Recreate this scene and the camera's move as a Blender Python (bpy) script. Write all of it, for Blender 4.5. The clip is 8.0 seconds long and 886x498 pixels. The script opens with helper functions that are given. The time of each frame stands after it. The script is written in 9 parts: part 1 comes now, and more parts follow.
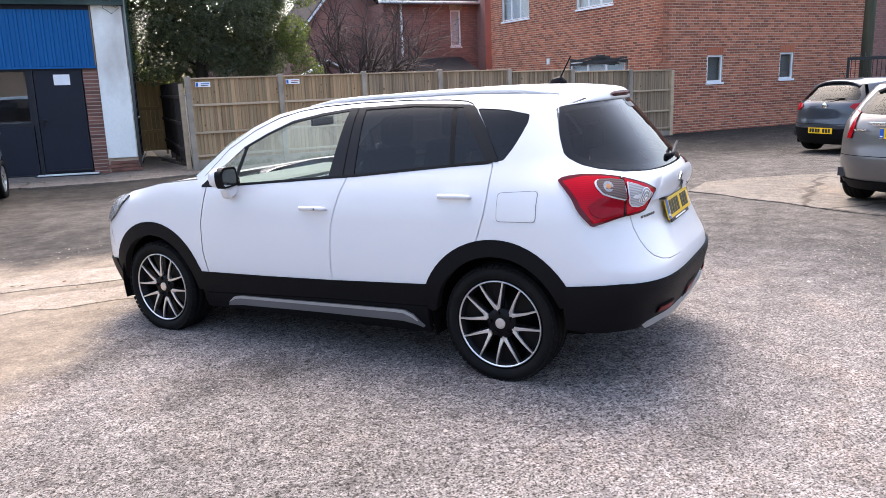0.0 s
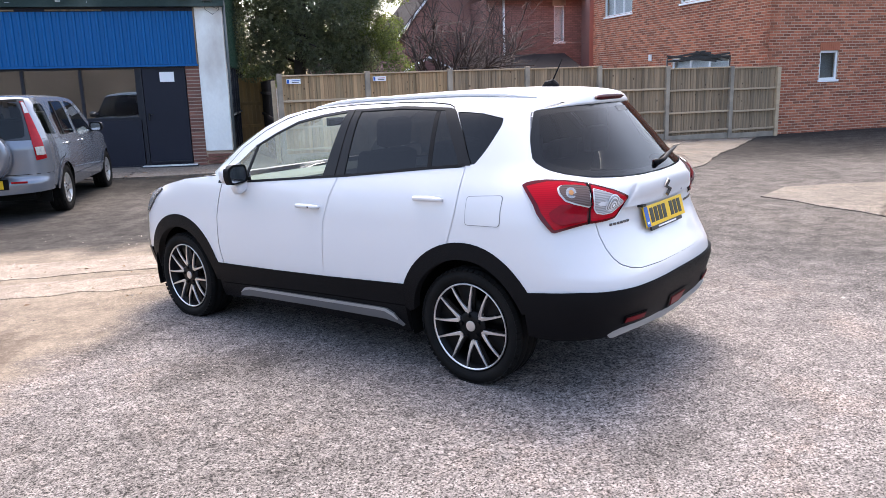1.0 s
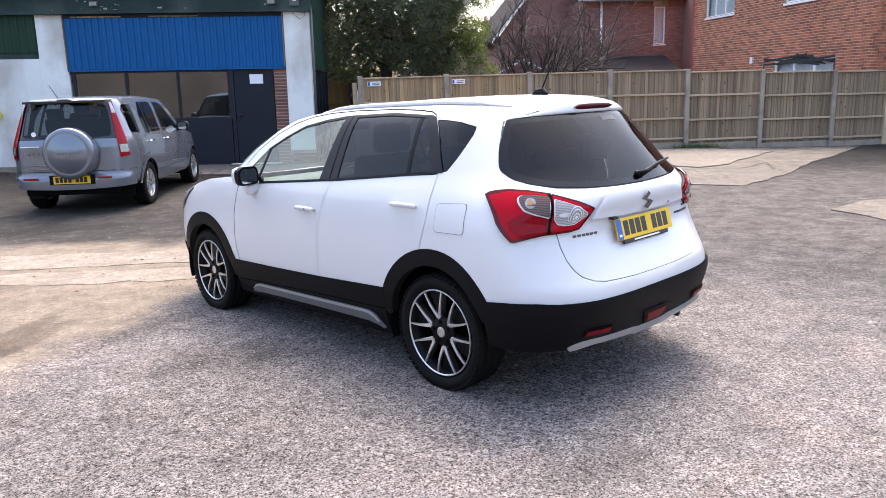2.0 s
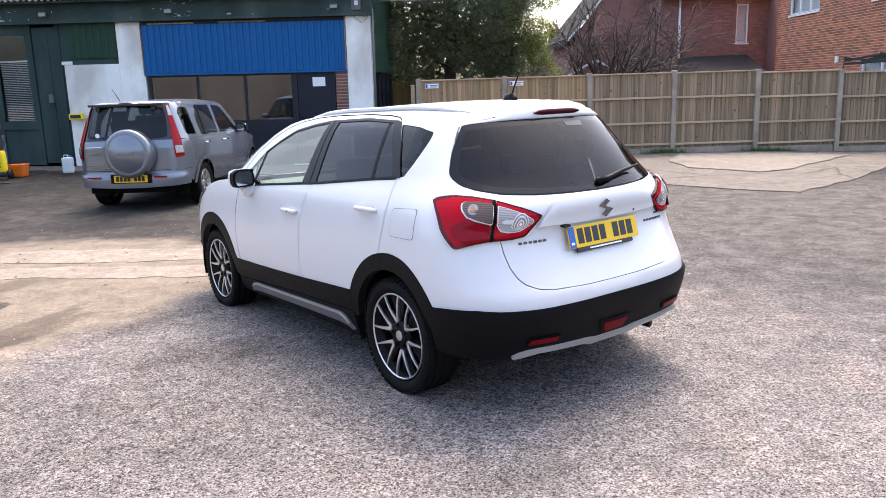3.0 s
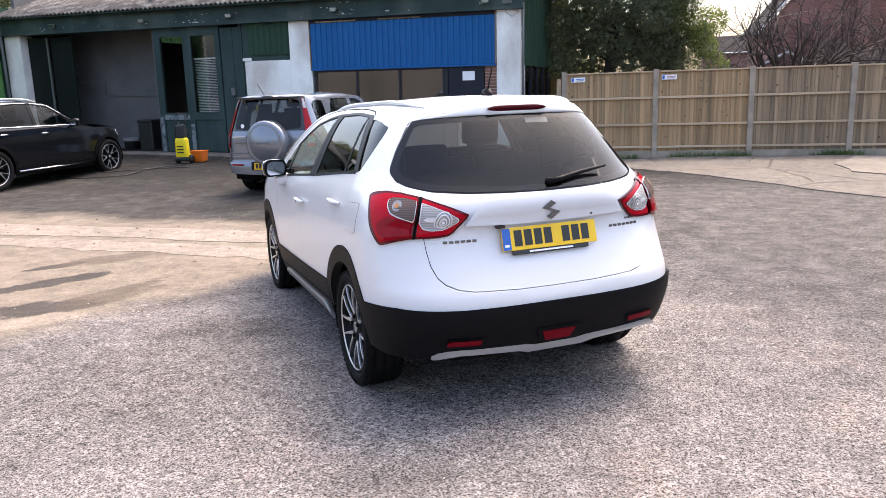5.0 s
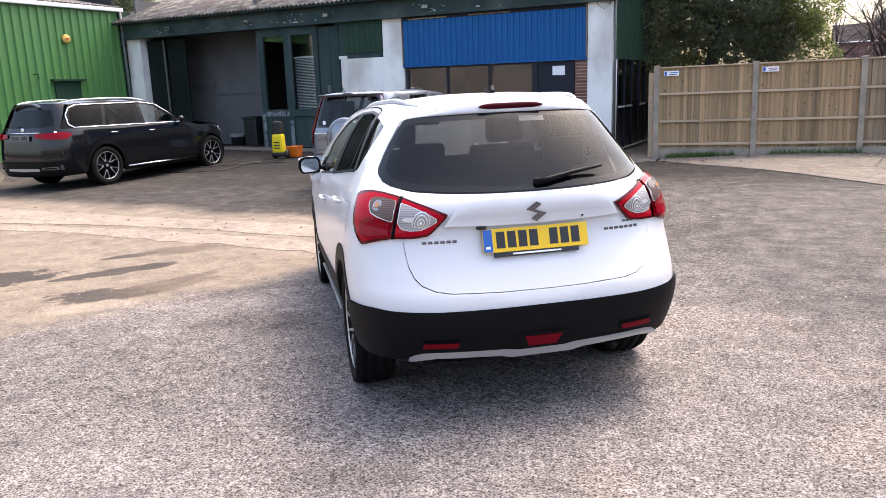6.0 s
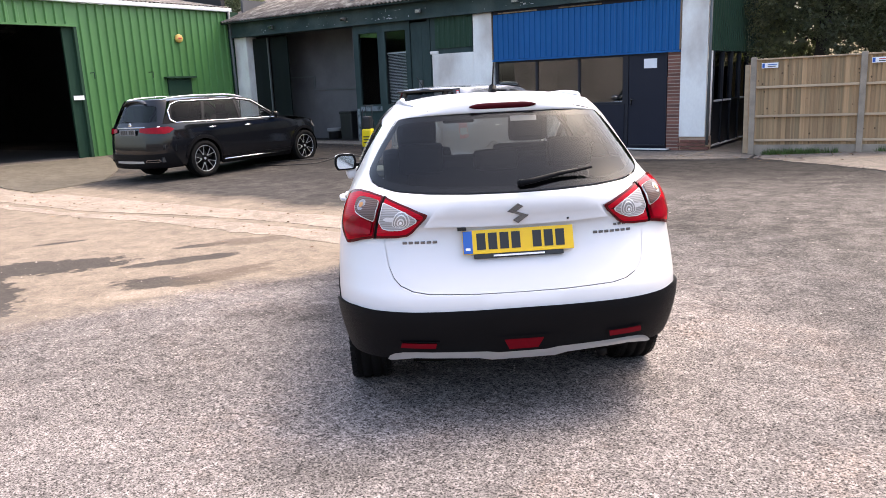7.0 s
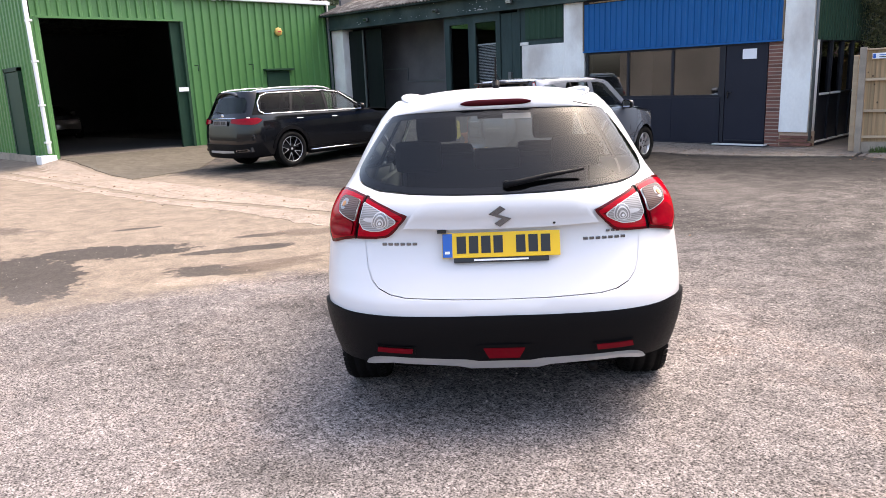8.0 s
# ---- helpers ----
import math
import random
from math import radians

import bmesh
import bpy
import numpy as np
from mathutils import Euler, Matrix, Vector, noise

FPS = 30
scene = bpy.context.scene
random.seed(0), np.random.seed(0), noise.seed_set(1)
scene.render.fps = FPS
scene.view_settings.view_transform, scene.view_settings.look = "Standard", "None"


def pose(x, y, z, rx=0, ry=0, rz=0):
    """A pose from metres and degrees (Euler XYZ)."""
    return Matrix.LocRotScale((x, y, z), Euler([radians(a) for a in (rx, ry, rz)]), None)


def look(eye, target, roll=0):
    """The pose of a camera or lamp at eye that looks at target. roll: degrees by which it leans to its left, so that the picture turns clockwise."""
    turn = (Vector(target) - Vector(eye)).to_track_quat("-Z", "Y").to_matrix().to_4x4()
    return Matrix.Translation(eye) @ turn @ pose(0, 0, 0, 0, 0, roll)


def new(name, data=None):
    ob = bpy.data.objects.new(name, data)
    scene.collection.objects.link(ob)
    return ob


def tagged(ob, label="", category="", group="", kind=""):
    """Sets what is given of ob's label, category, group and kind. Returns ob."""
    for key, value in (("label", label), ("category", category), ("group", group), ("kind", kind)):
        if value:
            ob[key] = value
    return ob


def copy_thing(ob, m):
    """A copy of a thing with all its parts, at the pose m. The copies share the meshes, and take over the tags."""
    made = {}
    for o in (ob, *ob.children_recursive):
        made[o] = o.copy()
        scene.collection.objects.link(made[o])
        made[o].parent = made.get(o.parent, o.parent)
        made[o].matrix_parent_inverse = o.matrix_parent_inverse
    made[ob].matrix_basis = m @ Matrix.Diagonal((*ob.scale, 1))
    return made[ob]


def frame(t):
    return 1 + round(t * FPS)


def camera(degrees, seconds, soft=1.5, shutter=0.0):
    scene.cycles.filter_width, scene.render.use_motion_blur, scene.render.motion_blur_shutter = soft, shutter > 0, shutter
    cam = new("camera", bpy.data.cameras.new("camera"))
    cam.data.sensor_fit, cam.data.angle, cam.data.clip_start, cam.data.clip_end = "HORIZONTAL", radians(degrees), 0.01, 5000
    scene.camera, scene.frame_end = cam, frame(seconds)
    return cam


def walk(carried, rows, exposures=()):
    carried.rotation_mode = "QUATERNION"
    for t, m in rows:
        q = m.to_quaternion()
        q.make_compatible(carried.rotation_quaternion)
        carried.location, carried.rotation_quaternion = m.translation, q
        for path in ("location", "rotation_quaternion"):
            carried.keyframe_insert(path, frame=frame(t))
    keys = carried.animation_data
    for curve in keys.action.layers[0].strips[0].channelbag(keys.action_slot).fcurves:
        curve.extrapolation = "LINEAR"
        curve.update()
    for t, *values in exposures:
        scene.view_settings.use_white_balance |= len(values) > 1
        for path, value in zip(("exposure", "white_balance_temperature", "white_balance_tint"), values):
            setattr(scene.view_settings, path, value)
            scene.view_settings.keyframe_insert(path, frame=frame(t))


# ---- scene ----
cam = camera(61.5, 8.0, soft=0.5)
PATH = [
    (0, (-0.027, 0.013, 1.559), (0.626, 1.852, 1.122), -2.1),
    (0.5, (0.312, -0.131, 1.577), (0.823, 1.752, 1.139), -2.1),
    (1, (0.67, -0.225, 1.575), (1.034, 1.692, 1.137), -2.0),
    (1.5, (1.008, -0.302, 1.583), (1.228, 1.638, 1.149), -1.8),
    (2.8, (1.903, -0.375, 1.593), (1.807, 1.579, 1.175), -1.8),
    (3, (2.031, -0.363, 1.594), (1.893, 1.588, 1.177), -1.9),
    (3.5, (2.394, -0.343, 1.582), (2.148, 1.598, 1.169), -2.1),
    (4, (2.709, -0.286, 1.579), (2.343, 1.637, 1.167), -2.0),
    (4.5, (2.993, -0.192, 1.587), (2.493, 1.7, 1.174), -1.8),
    (4.7, (3.103, -0.153, 1.577), (2.545, 1.723, 1.163), -1.8),
    (5.8, (3.71, 0.135, 1.552), (2.848, 1.89, 1.132), -2.2),
    (6, (3.814, 0.202, 1.554), (2.898, 1.93, 1.136), -2.4),
    (6.5, (4.043, 0.364, 1.546), (3.001, 2.019, 1.128), -2.6),
    (7, (4.321, 0.511, 1.561), (3.16, 2.084, 1.139), -2.8),
    (7.5, (4.511, 0.715, 1.545), (3.24, 2.199, 1.117), -2.7),
    (8, (4.67, 0.976, 1.558), (3.298, 2.365, 1.127), -2.8),
]
walk(cam, [(t, look(eye, target, roll)) for t, eye, target, roll in PATH], exposures=[(0, 2.12, 6450, 11), (4.7, 2.09, 6720, 12), (8, 2.12, 6950, 12.5)])

# hazy spring sun from behind the workshop and the fence, pale sky
SUN_AZ, SUN_EL = radians(76), radians(61)      # azimuth counted from +x towards +y
world = bpy.data.worlds.new("sky")
scene.world = world
world.use_nodes = True
wn = world.node_tree
sky = wn.nodes.new("ShaderNodeTexSky")
sky.sky_type = 'NISHITA'
sky.sun_disc = False
sky.sun_elevation = SUN_EL
sky.sun_rotation = math.pi / 2 - SUN_AZ
sky.air_density, sky.dust_density, sky.ozone_density = 1.0, 5.6, 1.0
wn.links.new(sky.outputs[0], wn.nodes["Background"].inputs[0])
wn.nodes["Background"].inputs[1].default_value = 0.150
sun = new("sun", bpy.data.lights.new("sun", 'SUN'))
sun.data.energy, sun.data.angle, sun.data.color = 0.24, radians(6.0), (1.0, 0.945, 0.865)
sun.matrix_world = look((0, 0, 30), (-math.cos(SUN_AZ) * 30, -math.sin(SUN_AZ) * 30, 30 - 30 * math.tan(SUN_EL)))

# ---------- materials ----------
def mat(name, color, rough=0.6, metal=0.0, var=0.12, scale=6.0, fine=60.0, bump=0.0, bump_scale=None, coat=0.0, rand=0.0, tint=None, streak=None, island=False, spec=None):
    """A surface with two scales of colour variation and fine relief; tint is a second colour that shows in blotches."""
    m = bpy.data.materials.new(name)
    m.use_nodes = True
    nt = m.node_tree
    b = nt.nodes["Principled BSDF"]
    b.inputs["Roughness"].default_value = rough
    b.inputs["Metallic"].default_value = metal
    b.inputs["Coat Weight"].default_value = coat
    b.inputs["Coat Roughness"].default_value = 0.06
    if spec is not None:
        b.inputs["Specular IOR Level"].default_value = spec
    tc = nt.nodes.new("ShaderNodeTexCoord")
    mp = nt.nodes.new("ShaderNodeMapping")
    nt.links.new(tc.outputs["Object"], mp.inputs[0])
    if streak:
        mp.inputs["Scale"].default_value = streak
    if rand and not island:
        # each piece takes its grain from another place
        pick = nt.nodes.new("ShaderNodeObjectInfo")
        far = nt.nodes.new("ShaderNodeVectorMath")
        far.operation = 'SCALE'
        far.inputs[0].default_value = (17.0, 31.0, 23.0)
        nt.links.new(pick.outputs["Random"], far.inputs[3])
        nt.links.new(far.outputs[0], mp.inputs["Location"])
    def nz(sc, det=4):
        n = nt.nodes.new("ShaderNodeTexNoise")
        n.inputs["Scale"].default_value = sc
        n.inputs["Detail"].default_value = det
        nt.links.new(mp.outputs[0], n.inputs[0])
        return n
    def math_(op, a, c):
        n = nt.nodes.new("ShaderNodeMath")
        n.operation = op
        for i, v in enumerate((a, c)):
            if isinstance(v, (int, float)):
                n.inputs[i].default_value = v
            else:
                nt.links.new(v, n.inputs[i])
        return n.outputs[0]
    big, small = nz(scale), nz(fine)
    val = math_('ADD', math_('MULTIPLY', big.outputs[0], 1.3), math_('MULTIPLY', small.outputs[0], 0.7))
    if rand:
        oi = nt.nodes.new("ShaderNodeNewGeometry" if island else "ShaderNodeObjectInfo")
        val = math_('ADD', val, math_('MULTIPLY', math_('SUBTRACT', oi.outputs["Random Per Island" if island else "Random"], 0.5), rand / max(var, 0.01)))
    val = math_('ADD', math_('MULTIPLY', math_('SUBTRACT', val, 1.0), 2 * var), 1.0)
    mixc = nt.nodes.new("ShaderNodeMix")
    mixc.data_type = 'RGBA'
    mixc.inputs[6].default_value = (*color, 1)
    mixc.inputs[7].default_value = (*(tint or color), 1)
    ramp = nt.nodes.new("ShaderNodeMapRange")
    ramp.inputs[1].default_value, ramp.inputs[2].default_value = 0.45, 0.65
    blot = nz(scale * 0.6, 6)
    nt.links.new(blot.outputs[0], ramp.inputs[0])
    nt.links.new(ramp.outputs[0], mixc.inputs[0])
    mul = nt.nodes.new("ShaderNodeVectorMath")
    mul.operation = 'SCALE'
    nt.links.new(mixc.outputs[2], mul.inputs[0])
    nt.links.new(val, mul.inputs[3])
    nt.links.new(mul.outputs[0], b.inputs["Base Color"])
    if bump:
        bn = nz(bump_scale or fine, 5)
        bp = nt.nodes.new("ShaderNodeBump")
        bp.inputs["Strength"].default_value = min(1.0, bump)
        bp.inputs["Distance"].default_value = 0.01
        nt.links.new(bn.outputs[0], bp.inputs["Height"])
        nt.links.new(bp.outputs[0], b.inputs["Normal"])
    return m


def glass_mat(name, tint, rough=0.0, ior=1.5, haze=0.0):
    """Thin tinted pane: clear to what lies behind it, mirror-like at its face; haze mixes in a pale translucent share
    that brightens the pane.
    """
    m = bpy.data.materials.new(name)
    m.use_nodes = True
    nt = m.node_tree
    for n in list(nt.nodes):
        nt.nodes.remove(n)
    out = nt.nodes.new("ShaderNodeOutputMaterial")
    tr = nt.nodes.new("ShaderNodeBsdfTransparent")
    tr.inputs[0].default_value = (*tint, 1)
    gl = nt.nodes.new("ShaderNodeBsdfGlossy")
    gl.inputs["Roughness"].default_value = rough
    # gloss of a thin pane, alike from both of its sides
    lw = nt.nodes.new("ShaderNodeLayerWeight")
    lw.inputs[0].default_value = 0.5
    pw = nt.nodes.new("ShaderNodeMath")
    pw.operation = 'POWER'
    pw.inputs[1].default_value = 5.0
    nt.links.new(lw.outputs["Facing"], pw.inputs[0])
    f0 = ((ior - 1) / (ior + 1)) ** 2
    fr = nt.nodes.new("ShaderNodeMapRange")
    fr.inputs[3].default_value, fr.inputs[4].default_value = f0, 1.0
    nt.links.new(pw.outputs[0], fr.inputs[0])
    mx = nt.nodes.new("ShaderNodeMixShader")
    nt.links.new(fr.outputs[0], mx.inputs[0])
    body = tr.outputs[0]
    if haze:
        film = nt.nodes.new("ShaderNodeBsdfTranslucent")
        film.inputs[0].default_value = (0.80, 0.84, 0.81, 1)
        hazed = nt.nodes.new("ShaderNodeMixShader")
        hazed.inputs[0].default_value = haze
        nt.links.new(tr.outputs[0], hazed.inputs[1])
        nt.links.new(film.outputs[0], hazed.inputs[2])
        body = hazed.outputs[0]
    nt.links.new(body, mx.inputs[1])
    nt.links.new(gl.outputs[0], mx.inputs[2])
    nt.links.new(mx.outputs[0], out.inputs[0])
    return m


M = {}
M["white_paint"] = mat("white_paint", (0.645, 0.637, 0.643), 0.34, var=0.012, scale=2, fine=9, coat=0.55)
M["black_plastic"] = mat("black_plastic", (0.0042, 0.0042, 0.0052), 0.5, var=0.12, scale=5, fine=300, bump=0.15, bump_scale=900, spec=0.11)
M["black_gloss"] = mat("black_gloss", (0.012, 0.012, 0.013), 0.18, var=0.05, coat=0.3)
M["shell"] = mat("shell", (0.006, 0.006, 0.006), 0.95, var=0.1, spec=0.03)
M["silver_trim"] = mat("silver_trim", (0.50, 0.51, 0.52), 0.38, metal=0.6, var=0.05, scale=4, fine=60)
M["alloy"] = mat("alloy", (0.66, 0.66, 0.67), 0.28, metal=0.9, var=0.05)
M["rim_black"] = mat("rim_black", (0.005, 0.005, 0.0055), 0.35, var=0.1, spec=0.12)
M["badge_metal"] = mat("badge_metal", (0.22, 0.22, 0.23), 0.25, metal=0.9, var=0.05)
M["chrome"] = mat("chrome", (0.75, 0.76, 0.78), 0.12, metal=1.0, var=0.02)
M["rubber"] = mat("rubber", (0.0065, 0.0065, 0.0065), 0.75, var=0.25, scale=10, fine=120, bump=0.2, bump_scale=200, tint=(0.009, 0.0085, 0.008), spec=0.12)
M["cabin"] = mat("cabin", (0.025, 0.025, 0.027), 0.8, var=0.2, scale=8, fine=200)
M["cabin_grey"] = mat("cabin_grey", (0.17, 0.17, 0.17), 0.75, var=0.15)
M["headliner"] = mat("headliner", (0.22, 0.22, 0.215), 0.9, var=0.05)
M["red_lens"] = mat("red_lens", (0.25, 0.002, 0.008), 0.16, var=0.3, scale=14, fine=70, tint=(0.26, 0.001, 0.006), spec=0.3)
def fluted_lens(name, bright, deep, scale):
    """Red lamp lens with fine moulded flutes behind a glossy face."""
    m = mat(name, bright, 0.07, var=0.1, scale=14, fine=70, spec=0.14)
    nt = m.node_tree
    b = nt.nodes["Principled BSDF"]
    tc = nt.nodes.new("ShaderNodeTexCoord")
    wv = nt.nodes.new("ShaderNodeTexWave")
    wv.bands_direction = 'Z'
    wv.inputs["Scale"].default_value = scale
    wv.inputs["Distortion"].default_value = 3.5
    wv.inputs["Detail"].default_value = 1.0
    wv.inputs["Detail Scale"].default_value = 0.4
    nt.links.new(tc.outputs["Object"], wv.inputs["Vector"])
    mx = nt.nodes.new("ShaderNodeMix")
    mx.data_type = 'RGBA'
    mx.inputs[6].default_value, mx.inputs[7].default_value = (*deep, 1), (*bright, 1)
    nt.links.new(wv.outputs["Fac"], mx.inputs[0])
    nt.links.new(mx.outputs[2], b.inputs["Base Color"])
    return m


M["lamp_red"] = fluted_lens("lamp_red", (0.42, 0.002, 0.013), (0.345, 0.0015, 0.010), 34.0)
M["lamp_mid"] = mat("lamp_mid", (0.22, 0.0015, 0.009), 0.08, var=0.25, scale=18, fine=70, spec=0.15)
M["lamp_deep"] = mat("lamp_deep", (0.085, 0.001, 0.004), 0.08, var=0.1, spec=0.3)
M["red_reflector"] = mat("red_reflector", (0.15, 0.002, 0.008), 0.3, var=0.2, scale=14, fine=70, spec=0.1)
M["lens_white"] = mat("lens_white", (0.68, 0.665, 0.665), 0.12, var=0.06, scale=20, fine=80, coat=0.6)
M["pane_chrome"] = fluted_lens("pane_chrome", (0.44, 0.42, 0.415), (0.24, 0.23, 0.225), 40.0)
M["pane_smoke"] = fluted_lens("pane_smoke", (0.155, 0.112, 0.100), (0.085, 0.060, 0.055), 40.0)
M["pillar_black"] = mat("pillar_black", (0.010, 0.010, 0.011), 0.4, var=0.08, scale=4, fine=40, spec=0.14)
M["garnish_grey"] = mat("garnish_grey", (0.16, 0.162, 0.168), 0.42, metal=0.4, var=0.06, scale=4, fine=60)
M["bulb_amber"] = mat("bulb_amber", (0.50, 0.23, 0.08), 0.15, var=0.2, scale=30, spec=0.5)
M["bowl_grey"] = mat("bowl_grey", (0.36, 0.35, 0.345), 0.2, metal=0.3, var=0.5, scale=60, fine=200)
M["rail_silver"] = mat("rail_silver", (0.66, 0.67, 0.69), 0.35, metal=0.3, var=0.04)
M["red_dark"] = mat("red_dark", (0.048, 0.003, 0.006), 0.25, var=0.1, spec=0.08)
M["clear_lens"] = mat("clear_lens", (0.42, 0.41, 0.40), 0.15, metal=0.55, var=0.45, scale=28, fine=90, coat=0.5, bump=0.6, bump_scale=55)
M["plate_yellow"] = mat("plate_yellow", (0.80, 0.49, 0.006), 0.35, var=0.03)
M["plate_blue"] = mat("plate_blue", (0.01, 0.10, 0.42), 0.35, var=0.03)
M["plate_black"] = mat("plate_black", (0.012, 0.012, 0.012), 0.4, var=0.03)
M["gap"] = mat("gap", (0.004, 0.004, 0.004), 0.9, var=0.05, spec=0.1)
M["print_grey"] = mat("print_grey", (0.075, 0.08, 0.08), 0.5, var=0.2, scale=30, fine=200)
M["paper"] = mat("paper", (0.82, 0.82, 0.84), 0.7, var=0.03)
M["glass_clear"] = glass_mat("glass_clear", (0.82, 0.88, 0.85), ior=1.45)
M["glass_suv"] = glass_mat("glass_suv", (0.10, 0.10, 0.105), ior=1.22)
M["glass_dark"] = glass_mat("glass_dark", (0.055, 0.058, 0.060), ior=1.47)
M["glass_rear"] = glass_mat("glass_rear", (0.27, 0.278, 0.285), ior=1.45)
# pale haze added so the view through the cabin reads brighter
M["glass_hazy"] = glass_mat("glass_hazy", (0.66, 0.78, 0.71), ior=1.5, haze=0.08)
M["glass_window"] = glass_mat("glass_window", (0.86, 0.88, 0.88), ior=1.5)
M["glass_mid"] = glass_mat("glass_mid", (0.62, 0.65, 0.65), ior=1.35)
M["glass_house"] = glass_mat("glass_house", (0.42, 0.43, 0.42), ior=2.5)
M["silver_paint"] = mat("silver_paint", (0.172, 0.192, 0.230), 0.26, metal=0.55, var=0.03, scale=3, fine=40, coat=0.7)
M["grey_paint"] = mat("grey_paint", (0.035, 0.042, 0.055), 0.28, metal=0.4, var=0.04, scale=3, fine=40, coat=0.8)
M["bronze_paint"] = mat("bronze_paint", (0.145, 0.135, 0.128), 0.3, metal=0.5, var=0.04, scale=3, fine=40, coat=0.7)
M["black_paint"] = mat("black_paint", (0.006, 0.0065, 0.008), 0.10, var=0.05, scale=3, fine=40, spec=0.4, coat=0.15)
# building surfaces
M["blue_sheet"] = mat("blue_sheet", (0.004, 0.098, 0.285), 0.5, spec=0.2, var=0.10, scale=1.2, fine=14, tint=(0.006, 0.105, 0.305), streak=(1, 1, 0.25))
M["green_sheet"] = mat("green_sheet", (0.078, 0.208, 0.061), 0.42, var=0.12, scale=0.8, fine=12, tint=(0.080, 0.212, 0.068), streak=(1, 1, 0.2))
M["green_dark"] = mat("green_dark", (0.0227, 0.0548, 0.0340), 0.55, var=0.14, scale=0.9, fine=10, streak=(1, 1, 0.3), spec=0.15)
M["fascia"] = mat("fascia", (0.0316, 0.0532, 0.0506), 0.65, var=0.3, scale=2.0, fine=30, tint=(0.0633, 0.0861, 0.0785), bump=0.2, bump_scale=40, spec=0.15)
M["timber_green"] = mat("timber_green", (0.0288, 0.0497, 0.0484), 0.6, var=0.25, scale=2.5, fine=30, tint=(0.0445, 0.0681, 0.0654), streak=(1, 1, 0.25), bump=0.15, spec=0.15)
M["door_dark"] = mat("door_dark", (0.010, 0.014, 0.0135), 0.6, var=0.25, scale=2.5, fine=30, streak=(1, 1, 0.25), spec=0.12)
M["flaked"] = mat("flaked", (0.16, 0.19, 0.20), 0.8, var=0.3, scale=9, fine=60, tint=(0.03, 0.045, 0.05), bump=0.3)
M["stucco_white"] = mat("stucco_white", (0.8400, 0.8400, 0.8029), 0.85, var=0.10, scale=1.6, fine=22, tint=(0.56, 0.52, 0.48), bump=0.25, bump_scale=45, streak=(1, 1, 0.6))
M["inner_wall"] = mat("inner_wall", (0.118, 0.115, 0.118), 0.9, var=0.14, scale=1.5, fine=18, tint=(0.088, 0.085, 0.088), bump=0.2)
M["navy_board"] = mat("navy_board", (0.0190, 0.0205, 0.0300), 0.5, var=0.10, scale=1.5, fine=24, tint=(0.0220, 0.0235, 0.0330), spec=0.15)
M["anthracite"] = mat("anthracite", (0.0246, 0.0258, 0.0319), 0.4, var=0.1, spec=0.15)
M["brick"] = mat("brick", (0.20, 0.085, 0.06), 0.85, var=0.22, scale=3, fine=45, rand=0.22, bump=0.4, bump_scale=90, tint=(0.13, 0.06, 0.048))
M["brick_house"] = mat("brick_house", (0.345, 0.112, 0.058), 0.85, var=0.16, scale=0.8, fine=40, rand=0.42, island=True, bump=0.3, bump_scale=90, tint=(0.290, 0.084, 0.044))
M["brick_old"] = mat("brick_old", (0.255, 0.130, 0.108), 0.9, var=0.22, scale=0.6, fine=30, rand=0.2, island=True, tint=(0.215, 0.100, 0.084), bump=0.3)
M["mortar_pale"] = mat("mortar_pale", (0.34, 0.28, 0.23), 0.95, var=0.12, scale=4, fine=60)
M["alarm_yellow"] = mat("alarm_yellow", (0.55, 0.36, 0.09), 0.5, var=0.12, scale=8)
M["added_wall"] = mat("added_wall", (0.135, 0.128, 0.122), 0.9, var=0.2, scale=0.8, fine=20, tint=(0.10, 0.096, 0.092), bump=0.3)
M["mortar"] = mat("mortar", (0.52, 0.385, 0.285), 0.95, var=0.15, scale=4, fine=80, bump=0.3)
M["mortar_old"] = mat("mortar_old", (0.17, 0.10, 0.08), 0.95, var=0.15, scale=4, fine=80)
M["roof_sheet"] = mat("roof_sheet", (0.085, 0.073, 0.066), 0.95, var=0.6, scale=5.0, fine=22, tint=(0.200, 0.186, 0.168), bump=0.5, bump_scale=30)
M["roof_tile"] = mat("roof_tile", (0.05, 0.045, 0.044), 0.95, var=0.25, scale=1.5, fine=20, rand=0.15, island=True, bump=0.3, spec=0.05)
M["upvc"] = mat("upvc", (0.80, 0.81, 0.82), 0.35, var=0.03)
M["pipe_white"] = mat("pipe_white", (0.72, 0.73, 0.72), 0.45, var=0.06, scale=3)
M["pipe_grey"] = mat("pipe_grey", (0.10, 0.11, 0.11), 0.5, var=0.12)
M["fence_board"] = mat("fence_board", (0.385, 0.248, 0.134), 0.88, var=0.34, scale=2.0, fine=26, rand=0.26, tint=(0.262, 0.188, 0.105), streak=(9, 9, 0.5), bump=0.4, bump_scale=25)
M["fence_weathered"] = mat("fence_weathered", (0.280, 0.200, 0.126), 0.9, var=0.42, scale=2.0, fine=26, rand=0.22, tint=(0.165, 0.125, 0.083), streak=(9, 9, 0.5), bump=0.4, bump_scale=25)


